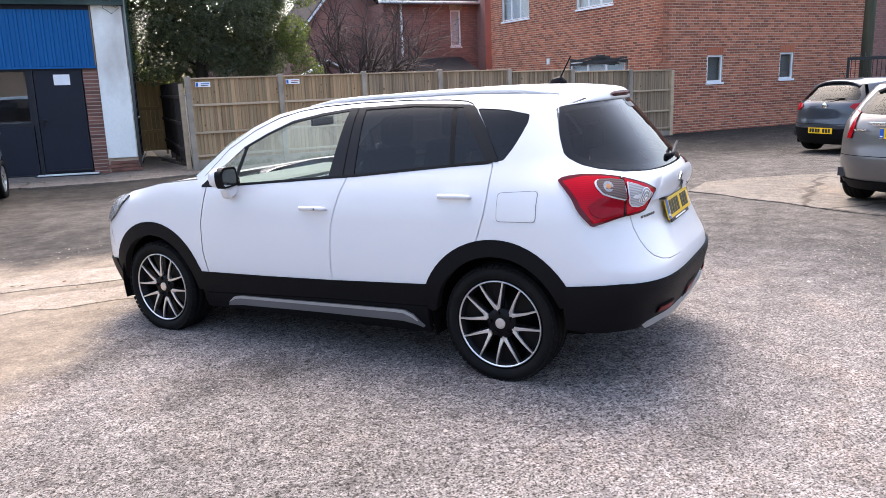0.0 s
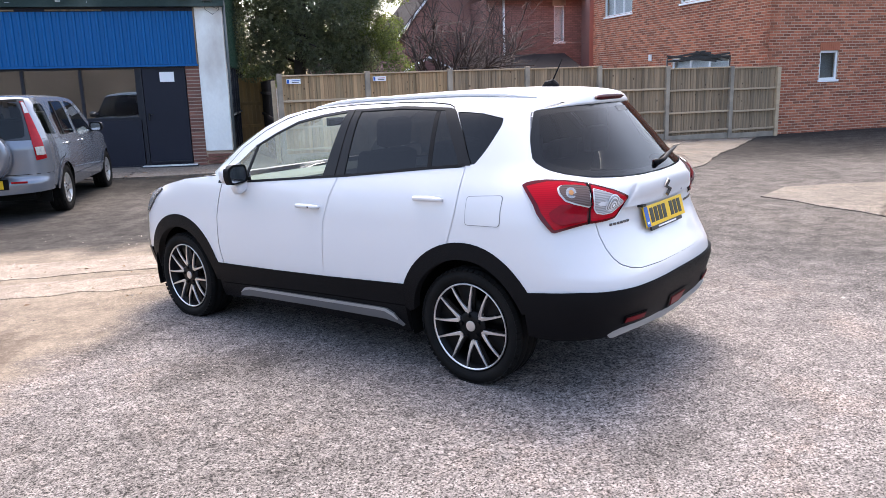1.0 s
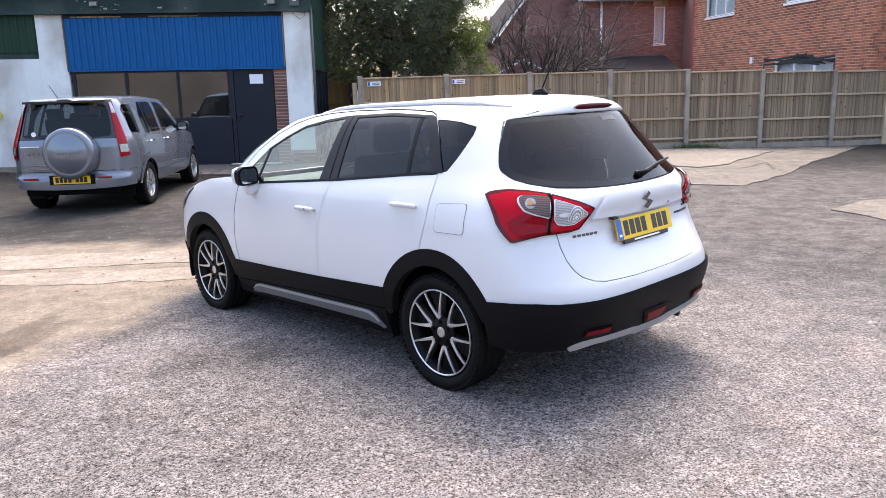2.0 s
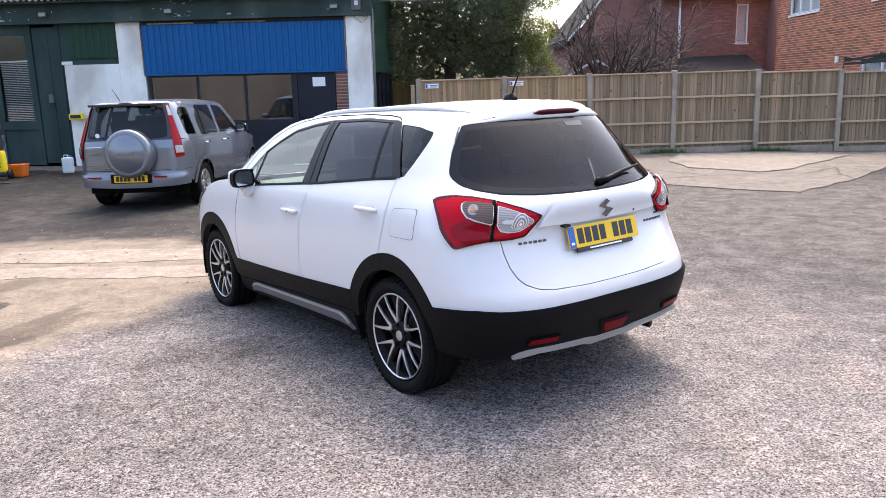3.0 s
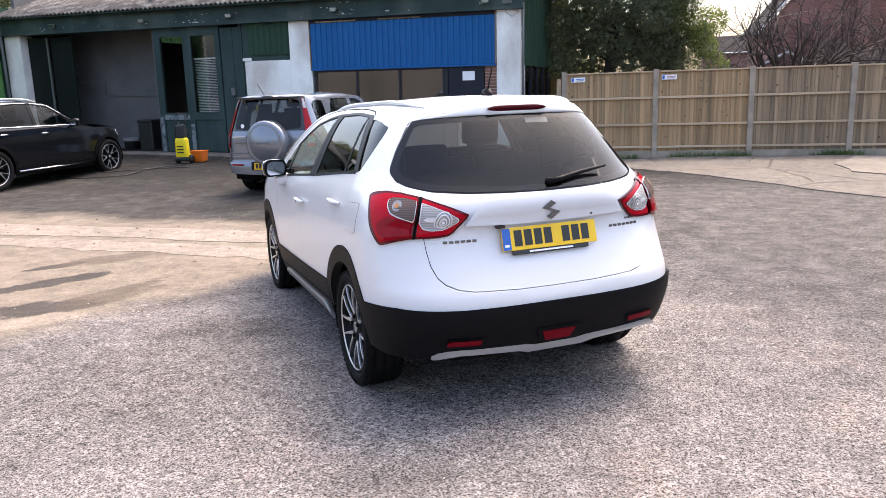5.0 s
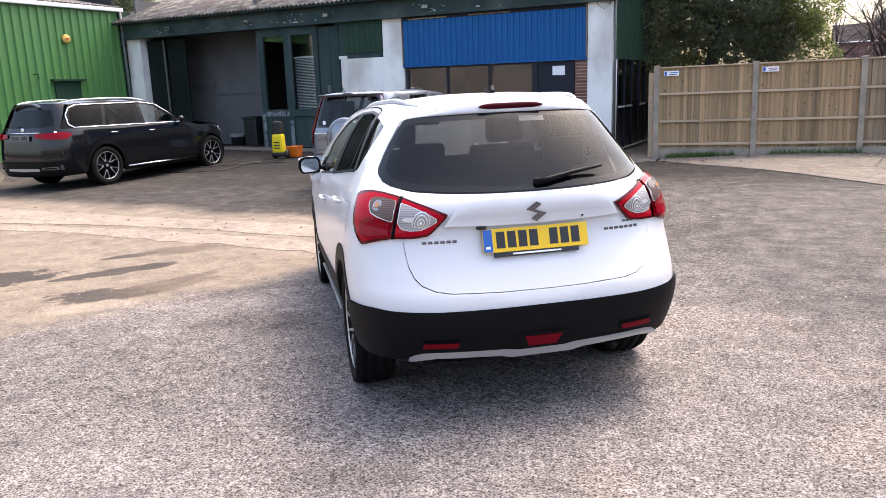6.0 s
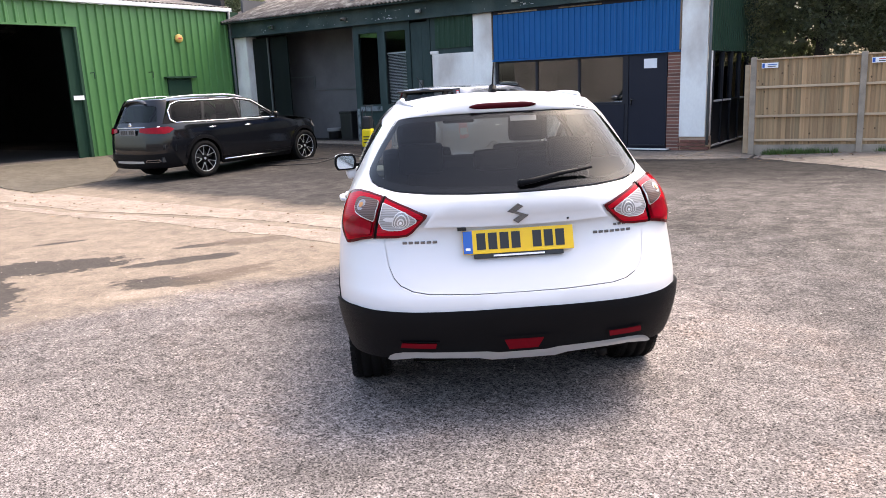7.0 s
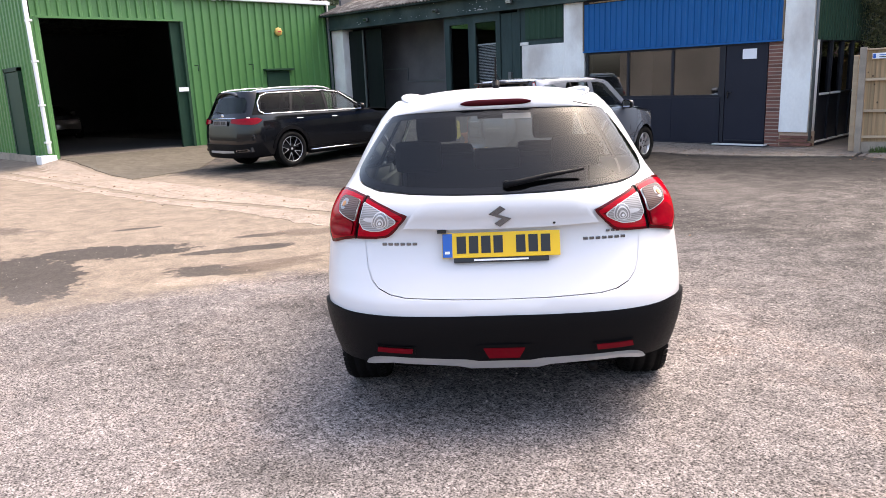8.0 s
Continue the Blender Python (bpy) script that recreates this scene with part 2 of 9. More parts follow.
def knots(m, scale, share):
    """Scatters small dark knots over a timber material."""
    nt = m.node_tree
    b = nt.nodes["Principled BSDF"]
    geo = nt.nodes.new("ShaderNodeNewGeometry")
    mp = nt.nodes.new("ShaderNodeMapping")
    mp.inputs["Scale"].default_value = (scale, scale, scale * 0.75)
    nt.links.new(geo.outputs["Position"], mp.inputs[0])
    vo = nt.nodes.new("ShaderNodeTexVoronoi")
    vo.inputs["Scale"].default_value = 1.0
    nt.links.new(mp.outputs[0], vo.inputs["Vector"])
    sep = nt.nodes.new("ShaderNodeSeparateColor")
    nt.links.new(vo.outputs["Color"], sep.inputs[0])
    spot = nt.nodes.new("ShaderNodeMapRange")
    spot.inputs[1].default_value, spot.inputs[2].default_value, spot.inputs[3].default_value, spot.inputs[4].default_value = 0.10, 0.17, 0.8, 0.0
    nt.links.new(vo.outputs["Distance"], spot.inputs[0])
    gate = nt.nodes.new("ShaderNodeMath")
    gate.operation = 'LESS_THAN'
    gate.inputs[1].default_value = share
    nt.links.new(sep.outputs[0], gate.inputs[0])
    both_ = nt.nodes.new("ShaderNodeMath")
    both_.operation = 'MULTIPLY'
    nt.links.new(spot.outputs[0], both_.inputs[0])
    nt.links.new(gate.outputs[0], both_.inputs[1])
    mx = nt.nodes.new("ShaderNodeMix")
    mx.data_type = 'RGBA'
    nt.links.new(both_.outputs[0], mx.inputs[0])
    nt.links.new(b.inputs["Base Color"].links[0].from_socket, mx.inputs[6])
    mx.inputs[7].default_value = (0.055, 0.032, 0.018, 1)
    nt.links.new(mx.outputs[2], b.inputs["Base Color"])


knots(M["fence_board"], 9.0, 0.5)
knots(M["fence_weathered"], 7.0, 0.3)
M["fence_rail"] = mat("fence_rail", (0.43, 0.325, 0.215), 0.85, var=0.2, scale=2.5, fine=30, rand=0.1, streak=(0.4, 4, 4), bump=0.3)
M["fence_dark"] = mat("fence_dark", (0.045, 0.032, 0.026), 0.85, var=0.25, scale=2.5, fine=30, rand=0.2, streak=(4, 4, 0.5), bump=0.3)
M["fence_old"] = mat("fence_old", (0.44, 0.27, 0.105), 0.85, var=0.2, scale=2.5, fine=30, rand=0.14, tint=(0.36, 0.225, 0.09), streak=(4, 4, 0.5), bump=0.3)
M["conc_post"] = mat("conc_post", (0.335, 0.280, 0.218), 0.95, var=0.22, scale=4, fine=70, tint=(0.235, 0.200, 0.160), bump=0.3, bump_scale=120)
M["bark"] = mat("bark", (0.055, 0.045, 0.038), 0.95, var=0.3, scale=8, fine=60, bump=0.5, streak=(1, 1, 0.3))
M["twig"] = mat("twig", (0.075, 0.055, 0.048), 0.95, var=0.2)
M["leaf_dark"] = mat("leaf_dark", (0.112, 0.128, 0.086), 0.5, var=0.35, scale=1.2, fine=12, rand=0.5, island=True, tint=(0.120, 0.140, 0.088))
def leafy(m, share):
    """Adds light that shines through the blades of a leaf material."""
    nt = m.node_tree
    b = nt.nodes["Principled BSDF"]
    tl = nt.nodes.new("ShaderNodeBsdfTranslucent")
    up = nt.nodes.new("ShaderNodeVectorMath")
    up.operation = 'MULTIPLY'
    up.inputs[1].default_value = (2.3, 2.3, 1.5)
    nt.links.new(b.inputs["Base Color"].links[0].from_socket, up.inputs[0])
    nt.links.new(up.outputs[0], tl.inputs[0])
    mx = nt.nodes.new("ShaderNodeMixShader")
    mx.inputs[0].default_value = share
    nt.links.new(b.outputs[0], mx.inputs[1])
    nt.links.new(tl.outputs[0], mx.inputs[2])
    nt.links.new(mx.outputs[0], nt.nodes["Material Output"].inputs[0])


leafy(M["leaf_dark"], 0.45)
M["leaf_light"] = mat("leaf_light", (0.085, 0.105, 0.034), 0.55, var=0.35, scale=1.5, fine=12, rand=0.4, island=True, tint=(0.058, 0.076, 0.028))
leafy(M["leaf_light"], 0.5)
M["grass"] = mat("grass", (0.06, 0.11, 0.02), 0.7, var=0.3, scale=3, fine=30, rand=0.4, island=True)
M["washer_yellow"] = mat("washer_yellow", (0.80, 0.62, 0.01), 0.4, var=0.04)
M["orange"] = mat("orange", (0.72, 0.16, 0.015), 0.4, var=0.06)
M["can_white"] = mat("can_white", (0.60, 0.64, 0.66), 0.4, var=0.05)
M["red_plain"] = mat("red_plain", (0.45, 0.03, 0.03), 0.5, var=0.03)
M["dead_leaf"] = mat("dead_leaf", (0.16, 0.085, 0.04), 0.8, var=0.3, rand=0.5, island=True)
M["paint_flake"] = mat("paint_flake", (0.42, 0.43, 0.42), 0.8, var=0.2)
M["stone_chip"] = mat("stone_chip", (0.24, 0.21, 0.19), 0.9, var=0.2, rand=0.5, island=True)
# near black: the shade inside shed and workshop is put into this colour
M["shade_inside"] = mat("shade_inside", (0.022, 0.022, 0.023), 0.9, var=0.2)
M["pole_wood"] = mat("pole_wood", (0.075, 0.068, 0.042), 0.9, var=0.3, scale=3, fine=40, streak=(4, 4, 0.3), tint=(0.05, 0.056, 0.032), bump=0.3)
M["bin_black"] = mat("bin_black", (0.014, 0.014, 0.015), 0.5, var=0.2)


def ground_mat(name, base, tint, speck=0.5, grain=0.011, blotch=0.5, rough=0.9, dark=None, zones=(), stains=(), warm=None, cracks=0.0, smooth_zone=None):
    """Worn surface of bound stone chips: broad worn blotches, zones and stains set the tone, pale chips and dark pits break it up."""
    m = bpy.data.materials.new(name)
    m.use_nodes = True
    nt = m.node_tree
    b = nt.nodes["Principled BSDF"]
    b.inputs["Roughness"].default_value = rough
    b.inputs["Specular IOR Level"].default_value = 0.08
    geo = nt.nodes.new("ShaderNodeNewGeometry")
    def tex(kind, sc, **kw):
        n = nt.nodes.new(kind)
        n.inputs["Scale"].default_value = sc
        for k, v in kw.items():
            n.inputs[k].default_value = v
        nt.links.new(geo.outputs["Position"], n.inputs["Vector"])
        return n
    def rng(sock, lo, hi, a=0.0, c=1.0):
        n = nt.nodes.new("ShaderNodeMapRange")
        for i, v in enumerate((lo, hi, a, c)):
            n.inputs[i + 1].default_value = v
        nt.links.new(sock, n.inputs[0])
        return n.outputs[0]
    def mix(f, a, c):
        n = nt.nodes.new("ShaderNodeMix")
        n.data_type = 'RGBA'
        for i, v in ((0, f), (6, a), (7, c)):
            if isinstance(v, tuple):
                n.inputs[i].default_value = (*v, 1)
            elif isinstance(v, float):
                n.inputs[i].default_value = v
            else:
                nt.links.new(v, n.inputs[i])
        return n.outputs[2]
    def arith(op, a, c):
        n = nt.nodes.new("ShaderNodeMath")
        n.operation = op
        for i, v in enumerate((a, c)):
            if isinstance(v, (int, float)):
                n.inputs[i].default_value = v
            else:
                nt.links.new(v, n.inputs[i])
        return n.outputs[0]
    def vec(op, const):
        n = nt.nodes.new("ShaderNodeVectorMath")
        n.operation = op
        nt.links.new(geo.outputs["Position"], n.inputs[0])
        n.inputs[1].default_value = const
        return n.outputs["Value"]
    blot = tex("ShaderNodeTexNoise", blotch, Detail=12.0, Roughness=0.74)
    mid = tex("ShaderNodeTexNoise", blotch * 8, Detail=8.0, Roughness=0.78)
    col = mix(rng(blot.outputs[0], 0.36, 0.64), base, tint)
    if warm:
        wt = tex("ShaderNodeTexNoise", 0.9, Detail=12.0, Roughness=0.78, Distortion=0.3)
        col = mix(rng(wt.outputs[0], 0.52, 0.66, 0.0, 0.7), col, warm)
    if dark:
        st = tex("ShaderNodeTexNoise", 0.37, Detail=12.0, Roughness=0.76, Distortion=0.4)
        col = mix(rng(st.outputs[0], 0.52, 0.68, 0.0, 0.7), col, dark)
    edge = tex("ShaderNodeTexNoise", 1.0, Detail=8.0, Roughness=0.68)
    rag = tex("ShaderNodeTexNoise", 4.5, Detail=6.0, Roughness=0.7)
    wob = arith('SUBTRACT', edge.outputs[0], 0.5)
    wob2 = arith('ADD', wob, arith('MULTIPLY', arith('SUBTRACT', rag.outputs[0], 0.5), 0.9))
    worn = None
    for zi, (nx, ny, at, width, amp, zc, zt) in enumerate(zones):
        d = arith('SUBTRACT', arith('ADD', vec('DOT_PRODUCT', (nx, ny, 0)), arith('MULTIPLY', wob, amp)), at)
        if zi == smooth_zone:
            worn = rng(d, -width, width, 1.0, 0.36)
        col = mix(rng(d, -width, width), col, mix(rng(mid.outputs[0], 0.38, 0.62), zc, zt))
    for (sx, sy, rx, ry, turn, k, soft_, sc) in stains:
        mp = nt.nodes.new("ShaderNodeMapping")
        mp.vector_type = 'TEXTURE'
        mp.inputs["Location"].default_value = (sx, sy, 0)
        mp.inputs["Rotation"].default_value = (0, 0, radians(turn))
        mp.inputs["Scale"].default_value = (rx, ry, 30)
        nt.links.new(geo.outputs["Position"], mp.inputs[0])
        ln = nt.nodes.new("ShaderNodeVectorMath")
        ln.operation = 'LENGTH'
        nt.links.new(mp.outputs[0], ln.inputs[0])
        d = arith('ADD', ln.outputs["Value"], arith('MULTIPLY', wob2, 2.0))
        col = mix(rng(d, 1.0 + soft_, 1.0 - soft_, 0.0, k), col, sc)
    if cracks:
        vo = tex("ShaderNodeTexVoronoi", cracks)
        vo.feature = 'DISTANCE_TO_EDGE'
        ad = nt.nodes.new("ShaderNodeVectorMath")
        ad.operation = 'ADD'
        sc_ = nt.nodes.new("ShaderNodeVectorMath")
        sc_.operation = 'SCALE'
        sc_.inputs[3].default_value = 0.35
        nt.links.new(edge.outputs["Color"], sc_.inputs[0])
        nt.links.new(geo.outputs["Position"], ad.inputs[0])
        nt.links.new(sc_.outputs[0], ad.inputs[1])
        nt.links.new(ad.outputs[0], vo.inputs["Vector"])
        col = mix(rng(vo.outputs["Distance"], 0.003, 0.011, 0.75, 0.0), col, (0.05, 0.042, 0.035))
    # chips and pits multiply the tone
    cell = tex("ShaderNodeTexVoronoi", 1.0 / grain)
    sep = nt.nodes.new("ShaderNodeSeparateColor")
    nt.links.new(cell.outputs["Color"], sep.inputs[0])
    fine = tex("ShaderNodeTexNoise", 0.55 / grain, Detail=4.0, Roughness=0.75)
    lum = rng(sep.outputs[0], 0.0, 1.0, 1.0 - 0.6 * speck, 1.0 + 0.75 * speck)
    pit = tex("ShaderNodeTexNoise", 0.60 / grain, Detail=3.0, Roughness=0.6)
    lum = arith('MULTIPLY', lum, rng(pit.outputs[0], 0.53, 0.585, 1.12, 1.0 - 1.15 * speck))
    lum = arith('MULTIPLY', lum, rng(fine.outputs[0], 0.30, 0.70, 1.0 - 0.7 * speck, 1.0 + 0.7 * speck))
    hole = tex("ShaderNodeTexNoise", 0.26 / grain, Detail=4.0, Roughness=0.65)
    lum = arith('MULTIPLY', lum, rng(hole.outputs[0], 0.57, 0.63, 1.06, 1.0 - 0.95 * speck))
    lum = arith('MULTIPLY', lum, rng(mid.outputs[0], 0.30, 0.70, 0.76, 1.24))
    patch = tex("ShaderNodeTexNoise", 11.0, Detail=6.0, Roughness=0.72)
    lum = arith('MULTIPLY', lum, rng(patch.outputs[0], 0.52, 0.62, 1.05, 1.0 - 0.42 * speck))
    clod = tex("ShaderNodeTexNoise", 34.0, Detail=3.0, Roughness=0.6)
    lum = arith('MULTIPLY', lum, rng(clod.outputs[0], 0.40, 0.60, 1.0 + 0.32 * speck, 1.0 - 0.40 * speck))
    wear = tex("ShaderNodeTexNoise", 3.3, Detail=8.0, Roughness=0.75, Distortion=0.5)
    lum = arith('MULTIPLY', lum, rng(wear.outputs[0], 0.50, 0.60, 1.0, 1.0 + 0.30 * speck))
    if worn:
        # trodden earth fills the joints between the chips
        lum = arith('ADD', arith('MULTIPLY', arith('SUBTRACT', lum, 1.0), worn), 1.0)
    lum = arith('MULTIPLY', lum, 0.84)
    sc = nt.nodes.new("ShaderNodeVectorMath")
    sc.operation = 'SCALE'
    nt.links.new(col, sc.inputs[0])
    nt.links.new(lum, sc.inputs[3])
    nt.links.new(sc.outputs[0], b.inputs["Base Color"])
    bp = nt.nodes.new("ShaderNodeBump")
    bp.inputs["Strength"].default_value = 0.45 * min(1.0, speck * 1.6)
    bp.inputs["Distance"].default_value = grain * 0.5
    nt.links.new(fine.outputs[0], bp.inputs["Height"])
    bp2 = nt.nodes.new("ShaderNodeBump")
    bp2.inputs["Strength"].default_value = 0.4
    bp2.inputs["Distance"].default_value = 0.02
    nt.links.new(mid.outputs[0], bp2.inputs["Height"])
    nt.links.new(bp.outputs[0], bp2.inputs["Normal"])
    nt.links.new(bp2.outputs[0], b.inputs["Normal"])
    return m


OIL, TAR, GRIT = (0.060, 0.054, 0.050), (0.056, 0.050, 0.045), (0.11, 0.088, 0.07)
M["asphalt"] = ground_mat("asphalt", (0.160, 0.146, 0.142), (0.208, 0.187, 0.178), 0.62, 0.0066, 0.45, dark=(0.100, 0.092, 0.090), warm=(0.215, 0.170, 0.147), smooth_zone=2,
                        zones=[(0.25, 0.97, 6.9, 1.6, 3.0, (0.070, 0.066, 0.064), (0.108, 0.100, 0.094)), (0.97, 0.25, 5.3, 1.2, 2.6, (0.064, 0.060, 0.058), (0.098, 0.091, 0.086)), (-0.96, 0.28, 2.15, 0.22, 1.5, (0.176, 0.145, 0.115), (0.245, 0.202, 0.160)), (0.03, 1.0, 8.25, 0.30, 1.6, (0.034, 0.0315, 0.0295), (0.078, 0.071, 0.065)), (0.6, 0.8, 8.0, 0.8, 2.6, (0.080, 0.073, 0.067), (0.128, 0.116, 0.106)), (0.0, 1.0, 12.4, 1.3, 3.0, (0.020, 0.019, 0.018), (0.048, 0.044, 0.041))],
                        stains=[(-15.0, 9.0, 2.6, 1.5, 10, 0.75, 0.25, (0.16, 0.128, 0.102)), (-6.5, 11.4, 2.0, 0.55, 8, 0.6, 0.3, (0.030, 0.028, 0.027)), (-3.2, 9.5, 1.0, 0.3, 12, 0.7, 0.3, (0.028, 0.026, 0.025)), (-9.0, 13.2, 2.4, 0.6, 5, 0.6, 0.3, (0.028, 0.026, 0.025)), (-4.5, 13.6, 1.8, 0.5, -6, 0.55, 0.4, (0.028, 0.026, 0.025)), (-3.0, 3.1, 1.15, 0.42, -8, 0.95, 0.07, TAR), (-3.4, 4.05, 0.85, 0.36, 55, 0.95, 0.07, TAR), (-1.65, 4.25, 0.42, 0.24, 30, 0.9, 0.12, TAR), (-2.4, 5.0, 0.52, 0.16, 68, 0.92, 0.10, TAR),
                                (-2.95, 5.6, 0.32, 0.10, 62, 0.9, 0.12, TAR), (-4.75, 4.95, 0.36, 0.09, 70, 0.9, 0.12, TAR), (-1.35, 4.75, 0.5, 0.13, 80, 0.7, 0.3, GRIT), (-1.45, 3.92, 0.42, 0.16, 60, 0.8, 0.2, (0.30, 0.25, 0.20)), (-2.61, 6.17, 0.5, 0.22, 60, 0.75, 0.25, GRIT), (-1.5, 4.85, 0.55, 0.12, 80, 0.7, 0.25, GRIT), (-6.4, 3.4, 0.9, 0.35, 40, 0.6, 0.2, TAR),
                                (-0.5, 2.9, 1.5, 0.9, 20, 0.55, 0.6, (0.118, 0.107, 0.101)), (0.2, 4.15, 0.55, 0.25, 20, 0.5, 0.5, OIL), (2.1, 2.5, 0.26, 0.16, 10, 0.4, 0.6, OIL), (-0.6, 4.9, 0.4, 0.18, 60, 0.45, 0.5, OIL), (3.7, 5.9, 0.7, 0.3, 15, 0.3, 0.5, OIL), (0.55, 2.75, 0.3, 0.1, 5, 0.35, 0.6, OIL), (5.1, 3.6, 0.4, 0.16, 25, 0.3, 0.6, OIL)])
M["band"] = ground_mat("band", (0.215, 0.180, 0.148), (0.275, 0.232, 0.192), 0.26, 0.007, 0.9, dark=(0.15, 0.125, 0.105))
M["ramp_grey"] = ground_mat("ramp_grey", (0.088, 0.078, 0.062), (0.112, 0.100, 0.080), 0.15, 0.007, 0.5, dark=(0.064, 0.057, 0.047))
M["slab_pale"] = ground_mat("slab_pale", (0.185, 0.162, 0.138), (0.235, 0.208, 0.178), 0.22, 0.007, 0.9, dark=(0.15, 0.132, 0.115), warm=(0.24, 0.19, 0.15))
M["concrete"] = ground_mat("concrete", (0.140, 0.124, 0.108), (0.190, 0.168, 0.145), 0.36, 0.007, 0.8, cracks=0.42, dark=(0.135, 0.12, 0.108), warm=(0.23, 0.18, 0.14))

# ---------- building tools ----------
def sm(a):
    a = min(1.0, max(0.0, a))
    return a * a * (3 - 2 * a)


def gz(x, y):
    """Height of the yard: it falls away past the drain, tilts along the workshop's foot, drops towards the brick house and rises to the shed's sill."""
    yard = -0.088 * sm((y - 2.0) / 4.5)
    foot = min(0.12, max(-0.085, -0.02 * (x + 5.7)))
    z = (yard + (foot - yard) * sm((y - 11.5) / 4.5)) * sm((3.4 - x) / 3.4)
    z -= 0.15 * sm((x - 6.0) / 7.0) * sm((y - 6.0) / 8.0)
    z += 0.20 * sm((-12.0 - x) / 4.0) * sm((y - 6.9) / 1.2) * (1 - sm((y - 11.5) / 4.5))
    return z


def fence_level(x, y):
    """Height from which the boundary fence is set out."""
    return -0.15 * sm((x - 6.0) / 7.0) * sm((y - 6.0) / 8.0)


def obj(name, verts, faces, material, parent=None, label="", smooth=False):
    me = bpy.data.meshes.new(name)
    me.from_pydata([tuple(v) for v in verts], [], faces)
    me.materials.append(material)
    me.update()
    if smooth:
        me.polygons.foreach_set("use_smooth", [True] * len(me.polygons))
    ob = new(name, me)
    ob.parent = parent
    if label:
        ob["label"] = label
    return ob


def part(name, bm, material, parent=None, label="", smooth=False):
    me = bpy.data.meshes.new(name)
    bm.to_mesh(me)
    bm.free()
    me.materials.append(material)
    if smooth:
        me.polygons.foreach_set("use_smooth", [True] * len(me.polygons))
    ob = new(name, me)
    ob.parent = parent
    if label:
        ob["label"] = label
    return ob


def add_box(bm, x0, x1, y0, y1, z0, z1, bev=0.0, m=None):
    """A box with bevelled edges inside bm."""
    r = bmesh.ops.create_cube(bm, size=1.0)
    vs = r["verts"]
    for v in vs:
        v.co = Vector(((x0 + x1) / 2 + v.co.x * (x1 - x0), (y0 + y1) / 2 + v.co.y * (y1 - y0), (z0 + z1) / 2 + v.co.z * (z1 - z0)))
    if bev:
        es = list({e for v in vs for e in v.link_edges})
        r = bmesh.ops.bevel(bm, geom=es, offset=bev, segments=2, affect='EDGES', profile=0.6)
        vs = list({v for f in r["faces"] for v in f.verts} | {v for v in vs if v.is_valid})
    if m is not None:
        bmesh.ops.transform(bm, matrix=m, verts=vs)
    return vs


def box(name, x0, x1, y0, y1, z0, z1, material, parent=None, bev=0.0, label=""):
    bm = bmesh.new()
    add_box(bm, x0, x1, y0, y1, z0, z1, bev)
    return part(name, bm, material, parent, label)


def add_tube(bm, pts, r, seg=8, cap=True):
    """A round bar along a line of points; r is one radius or one a point."""
    pts = [Vector(p) for p in pts]
    rs = r if isinstance(r, (list, tuple)) else [r] * len(pts)
    rings = []
    for i, p in enumerate(pts):
        d = (pts[min(i + 1, len(pts) - 1)] - pts[max(i - 1, 0)]).normalized()
        a = d.cross(Vector((0, 0, 1)) if abs(d.z) < 0.9 else Vector((1, 0, 0))).normalized()
        c = d.cross(a)
        rings.append([bm.verts.new(p + rs[i] * (math.cos(2 * math.pi * k / seg) * a + math.sin(2 * math.pi * k / seg) * c)) for k in range(seg)])
    for i in range(len(rings) - 1):
        for k in range(seg):
            bm.faces.new((rings[i][k], rings[i][(k + 1) % seg], rings[i + 1][(k + 1) % seg], rings[i + 1][k]))
    if cap and seg > 2:
        bm.faces.new(rings[0][::-1])
        bm.faces.new(rings[-1])


def tube(name, pts, r, material, parent=None, seg=8, label=""):
    bm = bmesh.new()
    add_tube(bm, pts, r, seg)
    return part(name, bm, material, parent, label, smooth=True)


def add_lathe(bm, profile, seg=32, axis='x', closed=False):
    """A profile of (along, radius) pairs turned round an axis."""
    rings = []
    for a, r in profile:
        ring = []
        for k in range(seg):
            t = 2 * math.pi * k / seg
            c, s = r * math.cos(t), r * math.sin(t)
            ring.append(bm.verts.new((a, c, s) if axis == 'x' else (c, a, s) if axis == 'y' else (c, s, a)))
        rings.append(ring)
    n = len(rings)
    for i in range(n if closed else n - 1):
        A, B = rings[i], rings[(i + 1) % n]
        for k in range(seg):
            bm.faces.new((A[k], A[(k + 1) % seg], B[(k + 1) % seg], B[k]))
    return rings


def lathe(name, profile, material, parent=None, seg=32, axis='x', label="", closed=False, smooth=True):
    bm = bmesh.new()
    add_lathe(bm, profile, seg, axis, closed)
    bmesh.ops.recalc_face_normals(bm, faces=bm.faces)
    return part(name, bm, material, parent, label, smooth=smooth)


def add_prism(bm, poly, depth, axis='y', at=0.0):
    """A flat outline given depth: poly in (x, z) for axis y, (y, z) for axis x, (x, y) for axis z."""
    def P(a, c, d):
        return (a, d, c) if axis == 'y' else (d, a, c) if axis == 'x' else (a, c, d)
    A = [bm.verts.new(P(a, c, at)) for a, c in poly]
    B = [bm.verts.new(P(a, c, at + depth)) for a, c in poly]
    n = len(poly)
    fs = [bm.faces.new(A), bm.faces.new(B[::-1])]
    for i in range(n):
        fs.append(bm.faces.new((A[i], B[i], B[(i + 1) % n], A[(i + 1) % n])))
    bmesh.ops.recalc_face_normals(bm, faces=fs)


def prism(name, poly, depth, material, parent=None, axis='y', at=0.0, label=""):
    bm = bmesh.new()
    add_prism(bm, poly, depth, axis, at)
    return part(name, bm, material, parent, label)


